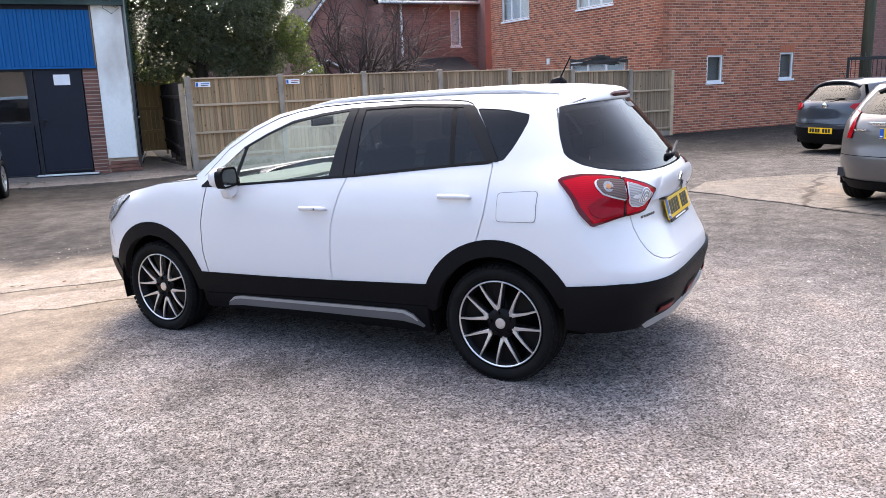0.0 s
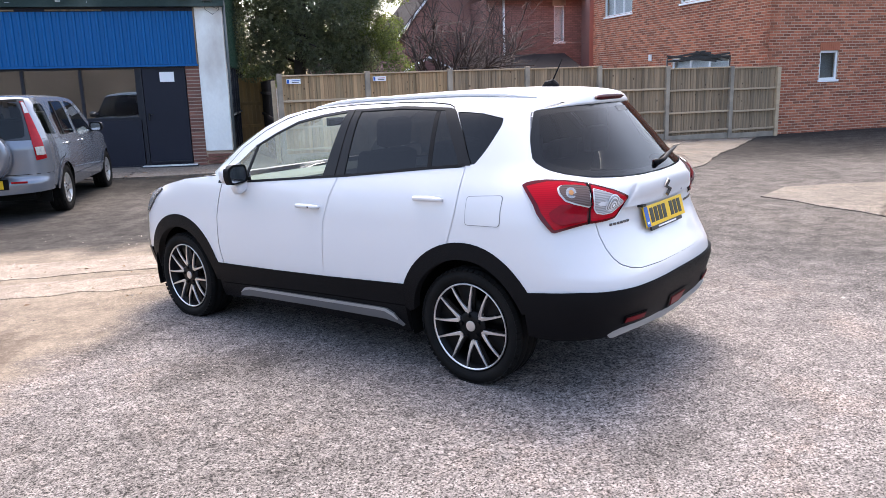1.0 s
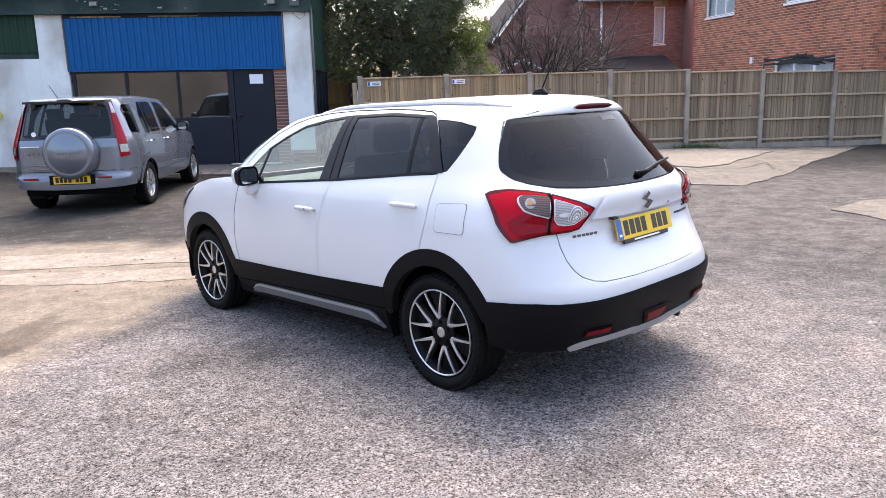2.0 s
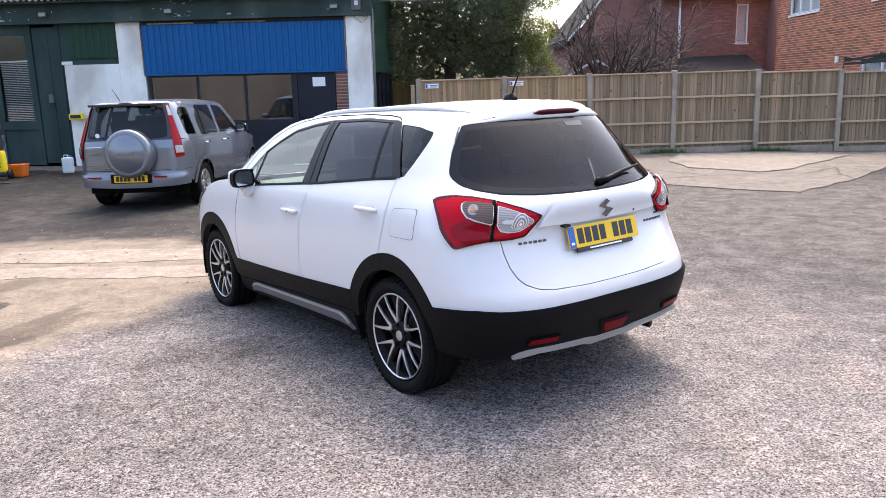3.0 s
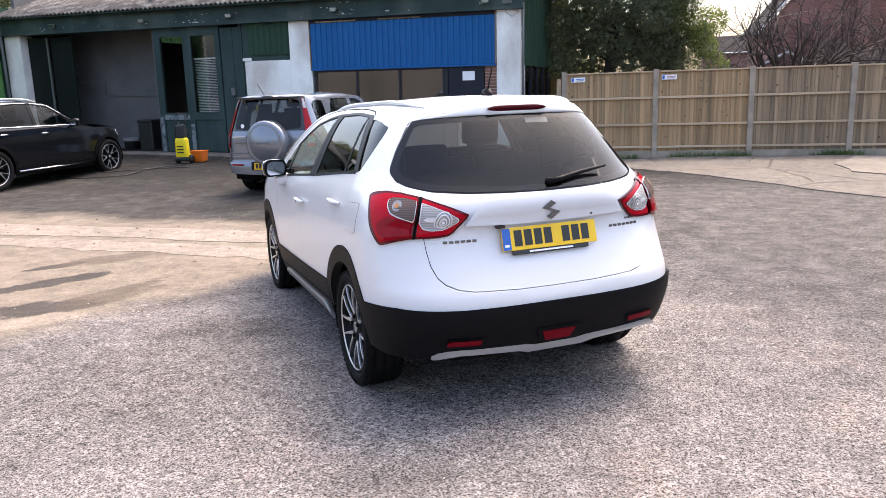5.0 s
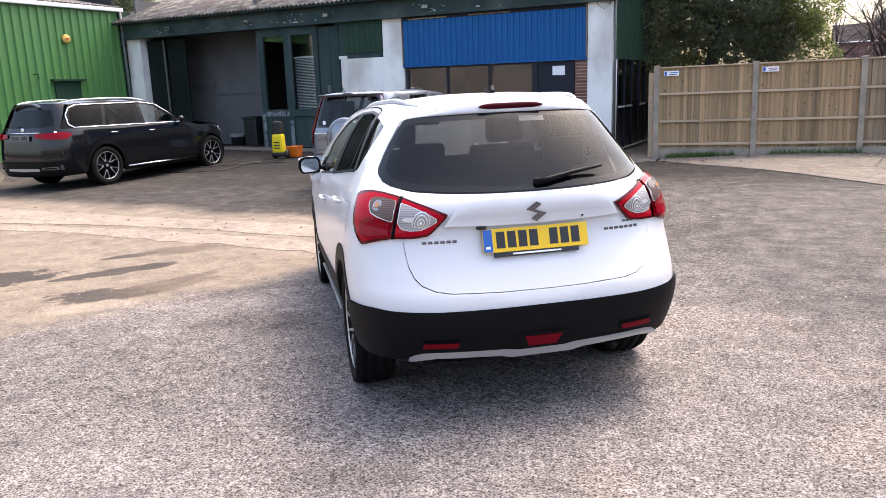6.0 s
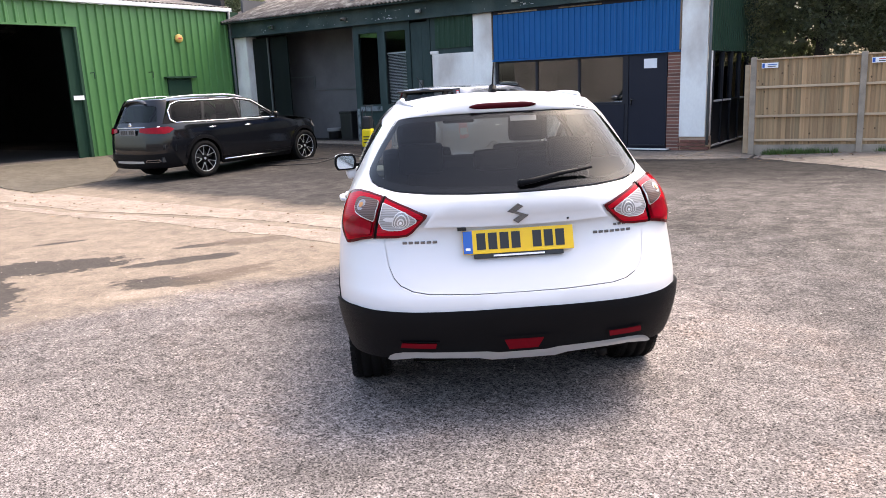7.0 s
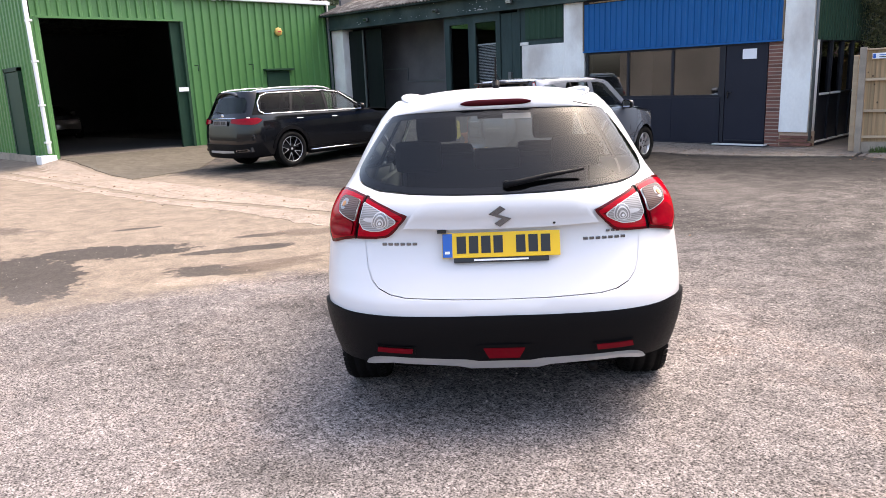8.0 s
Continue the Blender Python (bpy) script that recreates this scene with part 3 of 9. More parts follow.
def empty(name, m, label="", category="", group="", kind=""):
    e = new(name)
    e.empty_display_size = 0.2
    e.matrix_world = m
    return tagged(e, label, category, group, kind)


def interp(tab, x):
    """Smooth curve through (x, y) pairs (monotone cubic)."""
    if x <= tab[0][0]:
        return tab[0][1]
    if x >= tab[-1][0]:
        return tab[-1][1]
    i = 0
    while tab[i + 1][0] < x:
        i += 1
    def slope(k):
        if k == 0 or k == len(tab) - 1:
            j = max(0, k - 1) if k else 0
            return (tab[j + 1][1] - tab[j][1]) / (tab[j + 1][0] - tab[j][0])
        a = (tab[k][1] - tab[k - 1][1]) / (tab[k][0] - tab[k - 1][0])
        c = (tab[k + 1][1] - tab[k][1]) / (tab[k + 1][0] - tab[k][0])
        return 0.0 if a * c <= 0 else 2 * a * c / (a + c)
    (x0, y0), (x1, y1) = tab[i], tab[i + 1]
    h = x1 - x0
    t = (x - x0) / h
    return ((2 * t ** 3 - 3 * t * t + 1) * y0 + (t ** 3 - 2 * t * t + t) * h * slope(i)
            + (-2 * t ** 3 + 3 * t * t) * y1 + (t ** 3 - t * t) * h * slope(i + 1))

# ---------- ground ----------
def ground_sheet():
    xs = [-900, -300, -120, -60, -35] + [-26 + 0.5 * i for i in range(105)] + [40, 70, 140, 300, 900]
    ys = [-900, -300, -100, -40, -15] + [-8 + 0.5 * i for i in range(97)] + [50, 80, 150, 300, 900]
    verts = [(x, y, gz(x, y)) for y in ys for x in xs]
    n = len(xs)
    faces = [(j * n + i, j * n + i + 1, (j + 1) * n + i + 1, (j + 1) * n + i) for j in range(len(ys) - 1) for i in range(n - 1)]
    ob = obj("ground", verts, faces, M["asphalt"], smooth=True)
    return tagged(ob, "worn grey asphalt yard with exposed stone chips", "ground", kind="structure")


ground_sheet()


def laid(name, outline, material, label, category, lift=0.006, wob=0.0, kind="structure", step=0.35, seed=1, thick=0.0):
    """A thin sheet lying on the yard: outline of (x, y), roughened along its edge, following the ground's height."""
    rnd = random.Random(seed)
    pts = []
    n = len(outline)
    for i in range(n):
        a, c = Vector(outline[i]), Vector(outline[(i + 1) % n])
        k = max(1, int((c - a).length / step))
        nrm = Vector((-(c - a).y, (c - a).x)).normalized()
        for j in range(k):
            pts.append(a.lerp(c, j / k) + nrm * rnd.uniform(-wob, wob))
    from_poly = [Vector((p.x, p.y)) for p in pts]
    lo = [min(p[i] for p in from_poly) for i in (0, 1)]
    hi = [max(p[i] for p in from_poly) for i in (0, 1)]
    inner = []
    y = lo[1] + step * 0.6
    while y < hi[1]:
        x = lo[0] + step * 0.6
        while x < hi[0]:
            if inside((x, y), from_poly) and min((Vector((x, y)) - p).length for p in from_poly) > step * 0.45:
                inner.append(Vector((x, y)))
            x += step
        y += step
    V, F = cdt(from_poly, [], inner)
    verts = [(v[0], v[1], gz(v[0], v[1]) + lift) for v in V]
    faces = [tuple(f) for f in F]
    if thick:
        nb = len(from_poly)
        base = len(verts)
        verts += [(p.x, p.y, gz(p.x, p.y) + lift) for p in from_poly] + [(p.x, p.y, gz(p.x, p.y) + lift - thick) for p in from_poly]
        faces += [(base + i, base + nb + i, base + nb + (i + 1) % nb, base + (i + 1) % nb) for i in range(nb)]
    ob = obj(name, verts, faces, material)
    return tagged(ob, label, category, kind=kind)


def inside(p, poly):
    x, y = p[0], p[1]
    c = False
    j = len(poly) - 1
    for i in range(len(poly)):
        xi, yi, xj, yj = poly[i][0], poly[i][1], poly[j][0], poly[j][1]
        if (yi > y) != (yj > y) and x < (xj - xi) * (y - yi) / (yj - yi) + xi:
            c = not c
        j = i
    return c


def cdt(outer, holes, inner):
    """Triangles that fill an outline with holes, with extra points inside it."""
    pts, edges = [], []
    for loop in [outer, *holes]:
        k = len(pts)
        pts += [Vector((p[0], p[1])) for p in loop]
        edges += [(k + i, k + (i + 1) % len(loop)) for i in range(len(loop))]
    pts += [Vector((p[0], p[1])) for p in inner]
    V, _, F, *_ = delaunay_2d_cdt(pts, edges, [], 0, 1e-5)
    out = []
    for f in F:
        c = ((V[f[0]][0] + V[f[1]][0] + V[f[2]][0]) / 3, (V[f[0]][1] + V[f[1]][1] + V[f[2]][1]) / 3)
        if inside(c, outer) and not any(inside(c, h) for h in holes):
            a, d = V[f[1]] - V[f[0]], V[f[2]] - V[f[0]]
            out.append(tuple(f) if a.x * d.y - a.y * d.x > 0 else tuple(f)[::-1])
    return V, out


from mathutils.geometry import delaunay_2d_cdt

# darker asphalt beyond the drain, the sandy worn area, the drain's two concrete bands, slabs by the fence
laid("drain_band", [(-16.0, 6.7), (-12.6, 6.68), (-7.5, 6.62), (-4.8, 7.05), (-3.2, 7.15), (-2.0, 7.12), (-0.1, 7.2), (-0.15, 7.76), (-2.4, 7.8), (-5.3, 7.68), (-9.8, 7.72), (-10.8, 7.5), (-13.5, 7.75), (-16.3, 7.95)],
     M["band"], "pale concrete band beside the yard drain", "kerb", 0.006, 0.03, seed=5, thick=0.005, step=0.2)
laid("drain_band", [(-15.6, 6.2), (-12.0, 6.2), (-7.0, 6.22), (-4.8, 6.48), (-3.3, 6.40), (-2.7, 6.47), (-1.7, 6.42), (-0.15, 6.45), (-0.1, 6.95), (-2.6, 6.92), (-4.8, 6.86), (-7.4, 6.46), (-12.6, 6.5), (-15.8, 6.5)],
     M["band"], "pale concrete band of the drain channel", "kerb", 0.005, 0.05, seed=6, thick=0.004, step=0.2)
laid("ramp", [(-16.28, 8.08), (-13.5, 7.86), (-10.95, 7.62), (-11.5, 9.4), (-13.5, 11.0), (-16.28, 12.3)],
     M["ramp_grey"], "smooth grey concrete ramp before the shed's doorway", "ramp", 0.010, 0.02, seed=9, thick=0.02)
laid("concrete_slab", [(0.6, 16.0), (1.5, 15.1), (2.25, 14.45), (3.2, 13.55), (4.0, 12.7), (4.9, 11.6), (5.6, 10.9), (6.4, 10.5), (7.6, 11.7), (9.3, 13.9), (10.9, 15.7), (12.6, 17.7), (8, 17.3), (0.55, 16.5)],
     M["concrete"], "cracked pale concrete slab along the fence", "concrete", 0.014, 0.04, seed=7, thick=0.03)
laid("raised_slab", [(5.6, 15.1), (5.7, 13.9), (6.34, 13.26), (6.67, 12.92), (7.41, 13.48), (8.23, 14.51), (8.82, 15.16), (9.7, 16.3), (8.5, 16.9), (6.2, 16.7)],
     M["slab_pale"], "smooth pale concrete slab, broken along its edge", "concrete", 0.032, 0.05, seed=17, thick=0.03)
laid("concrete_slab", [(6.45, 8.25), (6.75, 6.9), (7.0, 5.6), (8.2, 4.2), (14, 5.5), (14, 9.5), (10.3, 8.75), (7.2, 8.85)],
     M["concrete"], "pale concrete slab in the yard", "concrete", 0.014, 0.04, seed=8, thick=0.03)
laid("pavement", [(-16.0, 16.45), (-8.5, 16.4), (-6.0, 15.9), (-4.0, 15.35), (-2.3, 15.25), (-0.7, 15.5), (0.55, 15.85), (0.50, 16.58), (0.3, 17.3), (-0.3, 19.5), (-0.72, 24.5), (-0.72, 17.3), (-16.0, 17.3)],
     M["concrete"], "concrete path along the workshop's foot", "pavement", 0.02, 0.03, seed=10, thick=0.06)

# ---------- workshop ----------
YF = 17.30


def corrugated(name, x0, x1, z0, z1, y, material, parent, pitch=0.15, depth=0.025, label="", axis='x', outward=-1):
    """Trapezoid-ribbed sheet standing upright along x (facing -y) or along y (facing +x)."""
    prof = []
    x = x0
    while x < x1 - 1e-6:
        for f, d in ((0, 0), (0.52, 0), (0.62, 1), (0.90, 1)):
            if x + f * pitch < x1:
                prof.append((x + f * pitch, d * depth))
        x += pitch
    prof.append((x1, 0))
    verts, faces = [], []
    for i, (a, d) in enumerate(prof):
        p = y + outward * d
        verts += [((a, p, z0) if axis == 'x' else (p, a, z0)), ((a, p, z1) if axis == 'x' else (p, a, z1))]
        if i:
            k = 2 * i
            q = (k - 2, k, k + 1, k - 1)
            faces.append(q if (axis == 'x') == (outward < 0) else q[::-1])
    return obj(name, verts, faces, material, parent, label)


def workshop():
    w = empty("workshop", pose(0, YF, -0.045, 0, 0.66, 0), "low workshop with blue sheeting, dark green timber and white piers", "building")
    P = lambda n, *a, **k: box(n, *a, **{"parent": w, **k})
    R, T, A = M["stucco_white"], M["timber_green"], M["anthracite"]
    # piers and low wall (coordinates relative to the front face)
    P("pier", -16.32, -15.72, 0, 0.45, -0.35, 3.36, R, bev=0.01)
    P("pier", -6.80, -6.18, 0, 0.4, -0.25, 3.36, R, bev=0.01)
    P("pier", -1.33, -0.75, -0.03, 0.4, 0.27, 3.4, R, bev=0.012, label="white rendered pier, worn near its foot")
    P("low_wall", -8.15, -6.80, 0.0, 0.25, -0.25, 2.42, R, bev=0.012)
    P("wall_cap", -8.20, -7.94, -0.02, 0.27, 2.42, 2.50, R, bev=0.012)
    # fascia beam, roof sheets
    P("fascia", -16.42, -0.70, -0.12, 0.0, 3.36, 3.84, M["fascia"], bev=0.006)
    P("fascia_trim", -16.42, -0.70, -0.16, -0.12, 3.36, 3.42, M["fascia"])
    P("lintel", -16.3, -0.76, 0.0, 0.3, 3.36, 3.9, M["fascia"])
    verts, faces = [], []
    n = 0
    x = -16.75
    cols = []
    while x < -0.45:
        cols.append(x)
        x += 0.146 / 6
    for i, x in enumerate(cols):
        zc = 0.027 * math.cos(2 * math.pi * (x / 0.146))
        for j, (yy, zz) in enumerate(((-0.42, 3.86), (1.4, 4.53), (3.2, 5.20), (5.2, 5.94))):
            verts += [(x, yy, zz + zc), (x, yy, zz + zc - 0.009)]
        if i:
            a, c = (i - 1) * 8, i * 8
            for j in range(3):
                faces += [(a + 2 * j, c + 2 * j, c + 2 * j + 2, a + 2 * j + 2), (a + 2 * j + 1, a + 2 * j + 3, c + 2 * j + 3, c + 2 * j + 1)]
            faces.append((a, a + 1, c + 1, c))
    obj("roof", verts, faces, M["roof_sheet"], w, "weathered corrugated cement roof with lichen", smooth=True)
    P("eave_board", -16.6, -0.6, -0.36, -0.10, 3.80, 3.835, M["fascia"])
    P("wall_plate", -16.5, -0.65, -0.11, 0.1, 3.84, 3.95, M["fascia"])
    P("wall_plate", -16.5, -0.65, 0.0, 0.1, 3.95, 4.0, M["fascia"])
    # flakes of old pale paint on the fascia and the screen's foot
    rnd = random.Random(41)
    bm = bmesh.new()
    for _ in range(70):
        x = rnd.choice((rnd.uniform(-16, -1), rnd.gauss(-11.8, .35), rnd.gauss(-9.5, .4), rnd.gauss(-5, .5)))
        if not -16.3 < x < -0.8:
            continue
        zf = rnd.choice((3.44 + abs(rnd.gauss(0, .05)), rnd.uniform(3.45, 3.80)))
        a, c = rnd.uniform(.006, .06) * rnd.random() ** 2 + .004, rnd.uniform(.003, .018) * rnd.random() + .003
        add_box(bm, x - a, x + a, -0.1225, -0.1195, zf - c, zf + c)
    tagged(part("paint_flakes", bm, M["paint_flake"], w), kind="stuff")
    # blue sheeting over the office
    corrugated("blue_cladding", -6.16, -1.36, 2.17, 3.27, -0.03, M["blue_sheet"], w, pitch=0.152, depth=0.028, label="bright blue ribbed metal sheeting")
    P("cladding_backing", -6.18, -1.34, -0.02, 0.1, 2.12, 3.36, M["navy_board"])
    P("cladding_edge", -6.18, -1.34, -0.068, -0.025, 2.125, 2.165, M["blue_sheet"])
    for x in (-6.20, -1.37):
        P("side_batten", x + 0.01, x + 0.032, -0.06, 0.0, 2.17, 3.35, M["fence_weathered"], label="bare timber batten")
    P("top_batten", -6.0, -4.9, -0.05, -0.02, 3.285, 3.315, M["fence_weathered"], label="bare timber batten")
    P("top_batten", -4.3, -3.2, -0.05, -0.02, 3.285, 3.315, M["fence_weathered"], label="bare timber batten")
    # office front: boards below, three panes, door
    P("front_board", -6.16, -3.80, 0.0, 0.06, -0.12, 1.0, M["navy_board"], bev=0.004)
    P("front_board", -3.795, -2.64, 0.0, 0.06, -0.12, 1.0, M["navy_board"], bev=0.004)
    P("skirting", -6.16, -2.6, -0.02, 0.0, -0.12, 0.0, A)
    win = part("window", frame_bm(-6.12, -2.62, 1.0, 2.14, [-4.94, -3.79], 0.06, 0.05), A, w)
    for a, c in ((-6.06, -4.97), (-4.91, -3.82), (-3.76, -2.68)):
        pane(a, c, 1.06, 2.08, 0.03, M["glass_house"], win)
    P("post", -2.62, -2.54, -0.015, 0.08, -0.12, 2.14, A)
    door = P("door", -2.53, -1.64, 0.0, 0.06, -0.01, 2.10, M["navy_board"], bev=0.004, label="dark navy flush door with a paper notice")
    box("door_frame", -2.54, -1.62, -0.015, 0.05, 2.10, 2.14, A, door)
    box("handle", -2.47, -2.45, -0.05, 0.0, 0.98, 1.14, M["black_gloss"], door, bev=0.004)
    box("lever", -2.47, -2.36, -0.06, -0.045, 1.10, 1.12, M["black_gloss"], door, bev=0.003)
    box("weather_bar", -2.50, -1.66, -0.03, 0.0, 0.05, 0.08, A, door)
    P("doorstep", -2.72, -1.50, -0.30, 0.0, -0.12, -0.01, M["anthracite"], bev=0.008)
    P("sill_strip", -2.66, -1.52, -0.285, -0.10, -0.009, 0.009, M["pipe_white"], label="pale metal threshold strip")
    P("notice", -2.17, -1.87, -0.012, -0.004, 1.80, 2.01, M["paper"], label="blank white paper notice")
    # timber screen with blinds, between the low wall and the opening
    for a, c in ((-11.0, -10.86), (-10.02, -9.86), (-9.0, -8.9), (-8.30, -8.205)):
        P("screen_post", a, c, 0.0, 0.12, 0.05, 3.36, T, bev=0.005)
    for a, c, n in ((-10.86, -10.02, "window"), (-9.86, -9.0, "window")):
        P("screen_panel", a, c, 0.04, 0.09, 0.05, 0.92, T, bev=0.004, label="dark teal boarded panel with flaking paint")
        P("rail", a, c, 0.0, 0.1, 0.92, 1.06, M["flaked"] if a < -10 else T)
        P("rail", a, c, 0.0, 0.1, 3.18, 3.36, T)
        pw = part("window", frame_bm(a, c, 1.06, 3.18, [], 0.05, 0.05), T, w)
        pane(a + 0.05, c - 0.05, 1.11, 3.13, 0.06, M["glass_house" if a < -10 else "glass_window"], pw)
    P("flaked_post", -10.98, -10.88, -0.012, 0.0, 0.05, 1.0, M["flaked"], label="post with flaking grey-blue paint")
    P("flaked_post", -10.0, -9.88, -0.012, 0.0, 0.05, 0.8, M["flaked"], label="post with flaking grey-blue paint")
    for a in (-8.88, -8.50):
        P("door_leaf", a, a + 0.37, 0.03, 0.08, 0.1, 3.3, T, bev=0.005)
    corrugated("ribbed_panel", -8.02, -6.82, 2.56, 3.36, -0.005, M["green_dark"], w, pitch=0.17, depth=0.02)
    P("panel_back", -8.20, -6.82, 0.02, 0.06, 2.38, 3.36, T)
    P("cable_box", -8.6, -8.5, -0.05, 0.03, 1.55, 1.75, M["pipe_grey"])
    # folded door leaves at the opening's left
    for a, c, yy in ((-15.70, -14.98, 0.25), (-14.90, -14.12, 0.30)):
        P("folding_door", a, c, yy, yy + 0.05, -0.15, 3.3, M["door_dark"], bev=0.005, label="dark green folding door leaf, open")
    P("door_rail", -14.96, -14.91, 0.2, 0.24, 0.0, 3.3, M["pipe_grey"])
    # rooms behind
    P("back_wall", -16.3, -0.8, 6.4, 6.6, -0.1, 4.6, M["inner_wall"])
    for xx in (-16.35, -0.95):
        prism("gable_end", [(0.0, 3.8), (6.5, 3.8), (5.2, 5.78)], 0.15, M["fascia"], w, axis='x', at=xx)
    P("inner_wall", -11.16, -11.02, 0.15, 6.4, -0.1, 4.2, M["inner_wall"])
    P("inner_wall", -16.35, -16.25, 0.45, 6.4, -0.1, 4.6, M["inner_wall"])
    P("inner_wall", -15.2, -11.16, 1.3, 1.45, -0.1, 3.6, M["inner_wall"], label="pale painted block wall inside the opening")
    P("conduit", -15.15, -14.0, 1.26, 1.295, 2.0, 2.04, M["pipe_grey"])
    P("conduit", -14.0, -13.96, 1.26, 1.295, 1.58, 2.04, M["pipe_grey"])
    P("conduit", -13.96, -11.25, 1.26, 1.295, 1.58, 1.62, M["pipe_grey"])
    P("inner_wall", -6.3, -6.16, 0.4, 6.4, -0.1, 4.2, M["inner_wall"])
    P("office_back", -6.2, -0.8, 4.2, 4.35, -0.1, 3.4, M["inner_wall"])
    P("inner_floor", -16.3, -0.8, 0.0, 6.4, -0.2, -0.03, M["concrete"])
    # ceiling coloured near black for the shade in the rooms
    P("ceiling", -16.3, -0.8, 0.3, 6.4, 3.55, 3.6, M["shade_inside"])
    for a in (-5.6, -4.2, -3.0):
        P("blind", a, a + 0.9, 2.4, 2.42, 0.9, 2.1, M["inner_wall"])
    # brick jamb, each brick a piece
    bm = bmesh.new()
    add_box(bm, -0.145, 0.145, -0.05, 0.05, -0.029, 0.029, 0.004)
    bme = bpy.data.meshes.new("brick")
    bm.to_mesh(bme)
    bm.free()
    bme.materials.append(M["brick"])
    P("mortar_bed", -1.615, -1.34, -0.006, 0.3, -0.2, 2.13, M["mortar_pale"])
    for i in range(30):
        b = new("brick", bme)
        b.parent = w
        b.location = (-1.477 + 0.004 * math.sin(i * 7.1), 0.04 + 0.003 * math.sin(i * 3.3), -0.09 + 0.075 * i)
    P("mortar_bed", -1.34, -0.74, 0.02, 0.4, -0.2, 0.27, M["mortar"])
    for i in range(4):
        for j in range(3):
            b = new("brick", bme)
            b.parent = w
            b.scale = (0.72, 1, 1)
            b.location = (-1.24 + 0.205 * j + (0.05 if i % 2 else -0.02), 0.03 + 0.004 * math.sin(i * 5 + j), -0.055 + 0.075 * i)
    # return wall along the alley: dark glazed screen below, green sheeting above
    P("alley_sill", -0.86, -0.74, 0.4, 8.0, -0.2, 0.04, M["anthracite"])
    for i in range(9):
        y0 = 0.42 + i * 0.72
        P("alley_post", -0.84, -0.74, y0, y0 + 0.07, 0.04, 2.12, M["anthracite"])
        if i < 8:
            P("alley_panel", -0.81, -0.78, y0 + 0.07, y0 + 0.72, 0.04, 1.0, M["anthracite"])
            P("alley_bar", -0.80, -0.735, y0 + 0.07, y0 + 0.72, 1.0, 1.04, M["pipe_white"] if i in (0, 1, 3) else M["anthracite"])
            bm = bmesh.new()
            add_box(bm, -0.80, -0.79, y0 + 0.07, y0 + 0.72, 1.04, 2.08)
            part("pane", bm, M["glass_house"], w)
    P("alley_strip", -0.80, -0.73, 0.42, 6.2, 0.02, 0.05, M["pipe_white"])
    corrugated("alley_cladding", 0.1, 8.0, 2.12, 3.95, -0.74, M["green_dark"], w, pitch=0.17, depth=0.025, axis='y', outward=1, label="green ribbed sheeting")
    P("alley_backing", -0.95, -0.76, 0.3, 8.0, 2.1, 3.95, M["anthracite"])
    pipe = tube("downpipe", [(-0.70, -0.02, 0.1), (-0.70, -0.02, 2.3), (-0.71, 0.0, 3.5)], 0.032, M["pipe_grey"], w)
    return w


def frame_bm(x0, x1, z0, z1, mull, t, d):
    bm = bmesh.new()
    add_box(bm, x0, x1, 0, d, z0, z0 + t, 0.004)
    add_box(bm, x0, x1, 0, d, z1 - t, z1, 0.004)
    for a in (x0, x1 - t, *[m - t / 2 for m in mull]):
        add_box(bm, a, a + t, 0.001, d - 0.001, z0 + t, z1 - t)
    return bm


def pane(x0, x1, z0, z1, y, material, parent, name="pane"):
    ob = box(name, x0, x1, y, y + 0.006, z0, z1, material, parent)
    return ob


workshop()
# meter box, its cables and the lamps under the eaves
def meter_box():
    e = empty("meter_box", pose(-1.0, YF - 0.06, 3.52), "grey electricity box with a warning sticker on the eaves", "electric box")
    box("case", -0.11, 0.11, -0.12, 0.0, -0.08, 0.18, M["pipe_grey"], e, bev=0.01)
    box("sticker", -0.035, 0.045, -0.124, -0.12, 0.02, 0.12, M["paper"], e)
    tube("cable", [(0.09, -0.06, -0.08), (0.11, -0.05, -0.2), (0.2, -0.04, -0.24), (0.26, -0.04, -0.12), (0.24, -0.02, 0.0)], 0.008, M["pipe_grey"], e)
    tube("cable", [(-0.06, -0.06, -0.08), (-0.05, -0.06, -0.25), (0.1, -0.05, -0.36), (0.24, -0.05, -0.26), (0.22, -0.04, -0.1)], 0.007, M["pipe_grey"], e)
    tube("bracket", [(0.16, -0.03, -0.1), (0.16, -0.03, 0.3)], 0.012, M["pipe_grey"], e)


meter_box()
for i, x in enumerate((-14.2, -11.1, -8.35, -5.35, -1.5)):
    e = empty("flood_lamp", pose(x, YF - 0.16, 3.56 - 0.0115 * x - 0.045), "small dark floodlight under the workshop eaves", "lamp", "eaves lamps")
    box("housing", -0.09, 0.09, -0.1, -0.03, -0.05, 0.05, M["pipe_grey"], e, bev=0.008)
    box("bracket", -0.015, 0.015, -0.03, 0.0, -0.02, 0.05, M["pipe_grey"], e)
    box("lens", -0.075, 0.075, -0.106, -0.1, -0.04, 0.03, M["glass_house"], e)

# ---------- green shed ----------
XS = -16.40


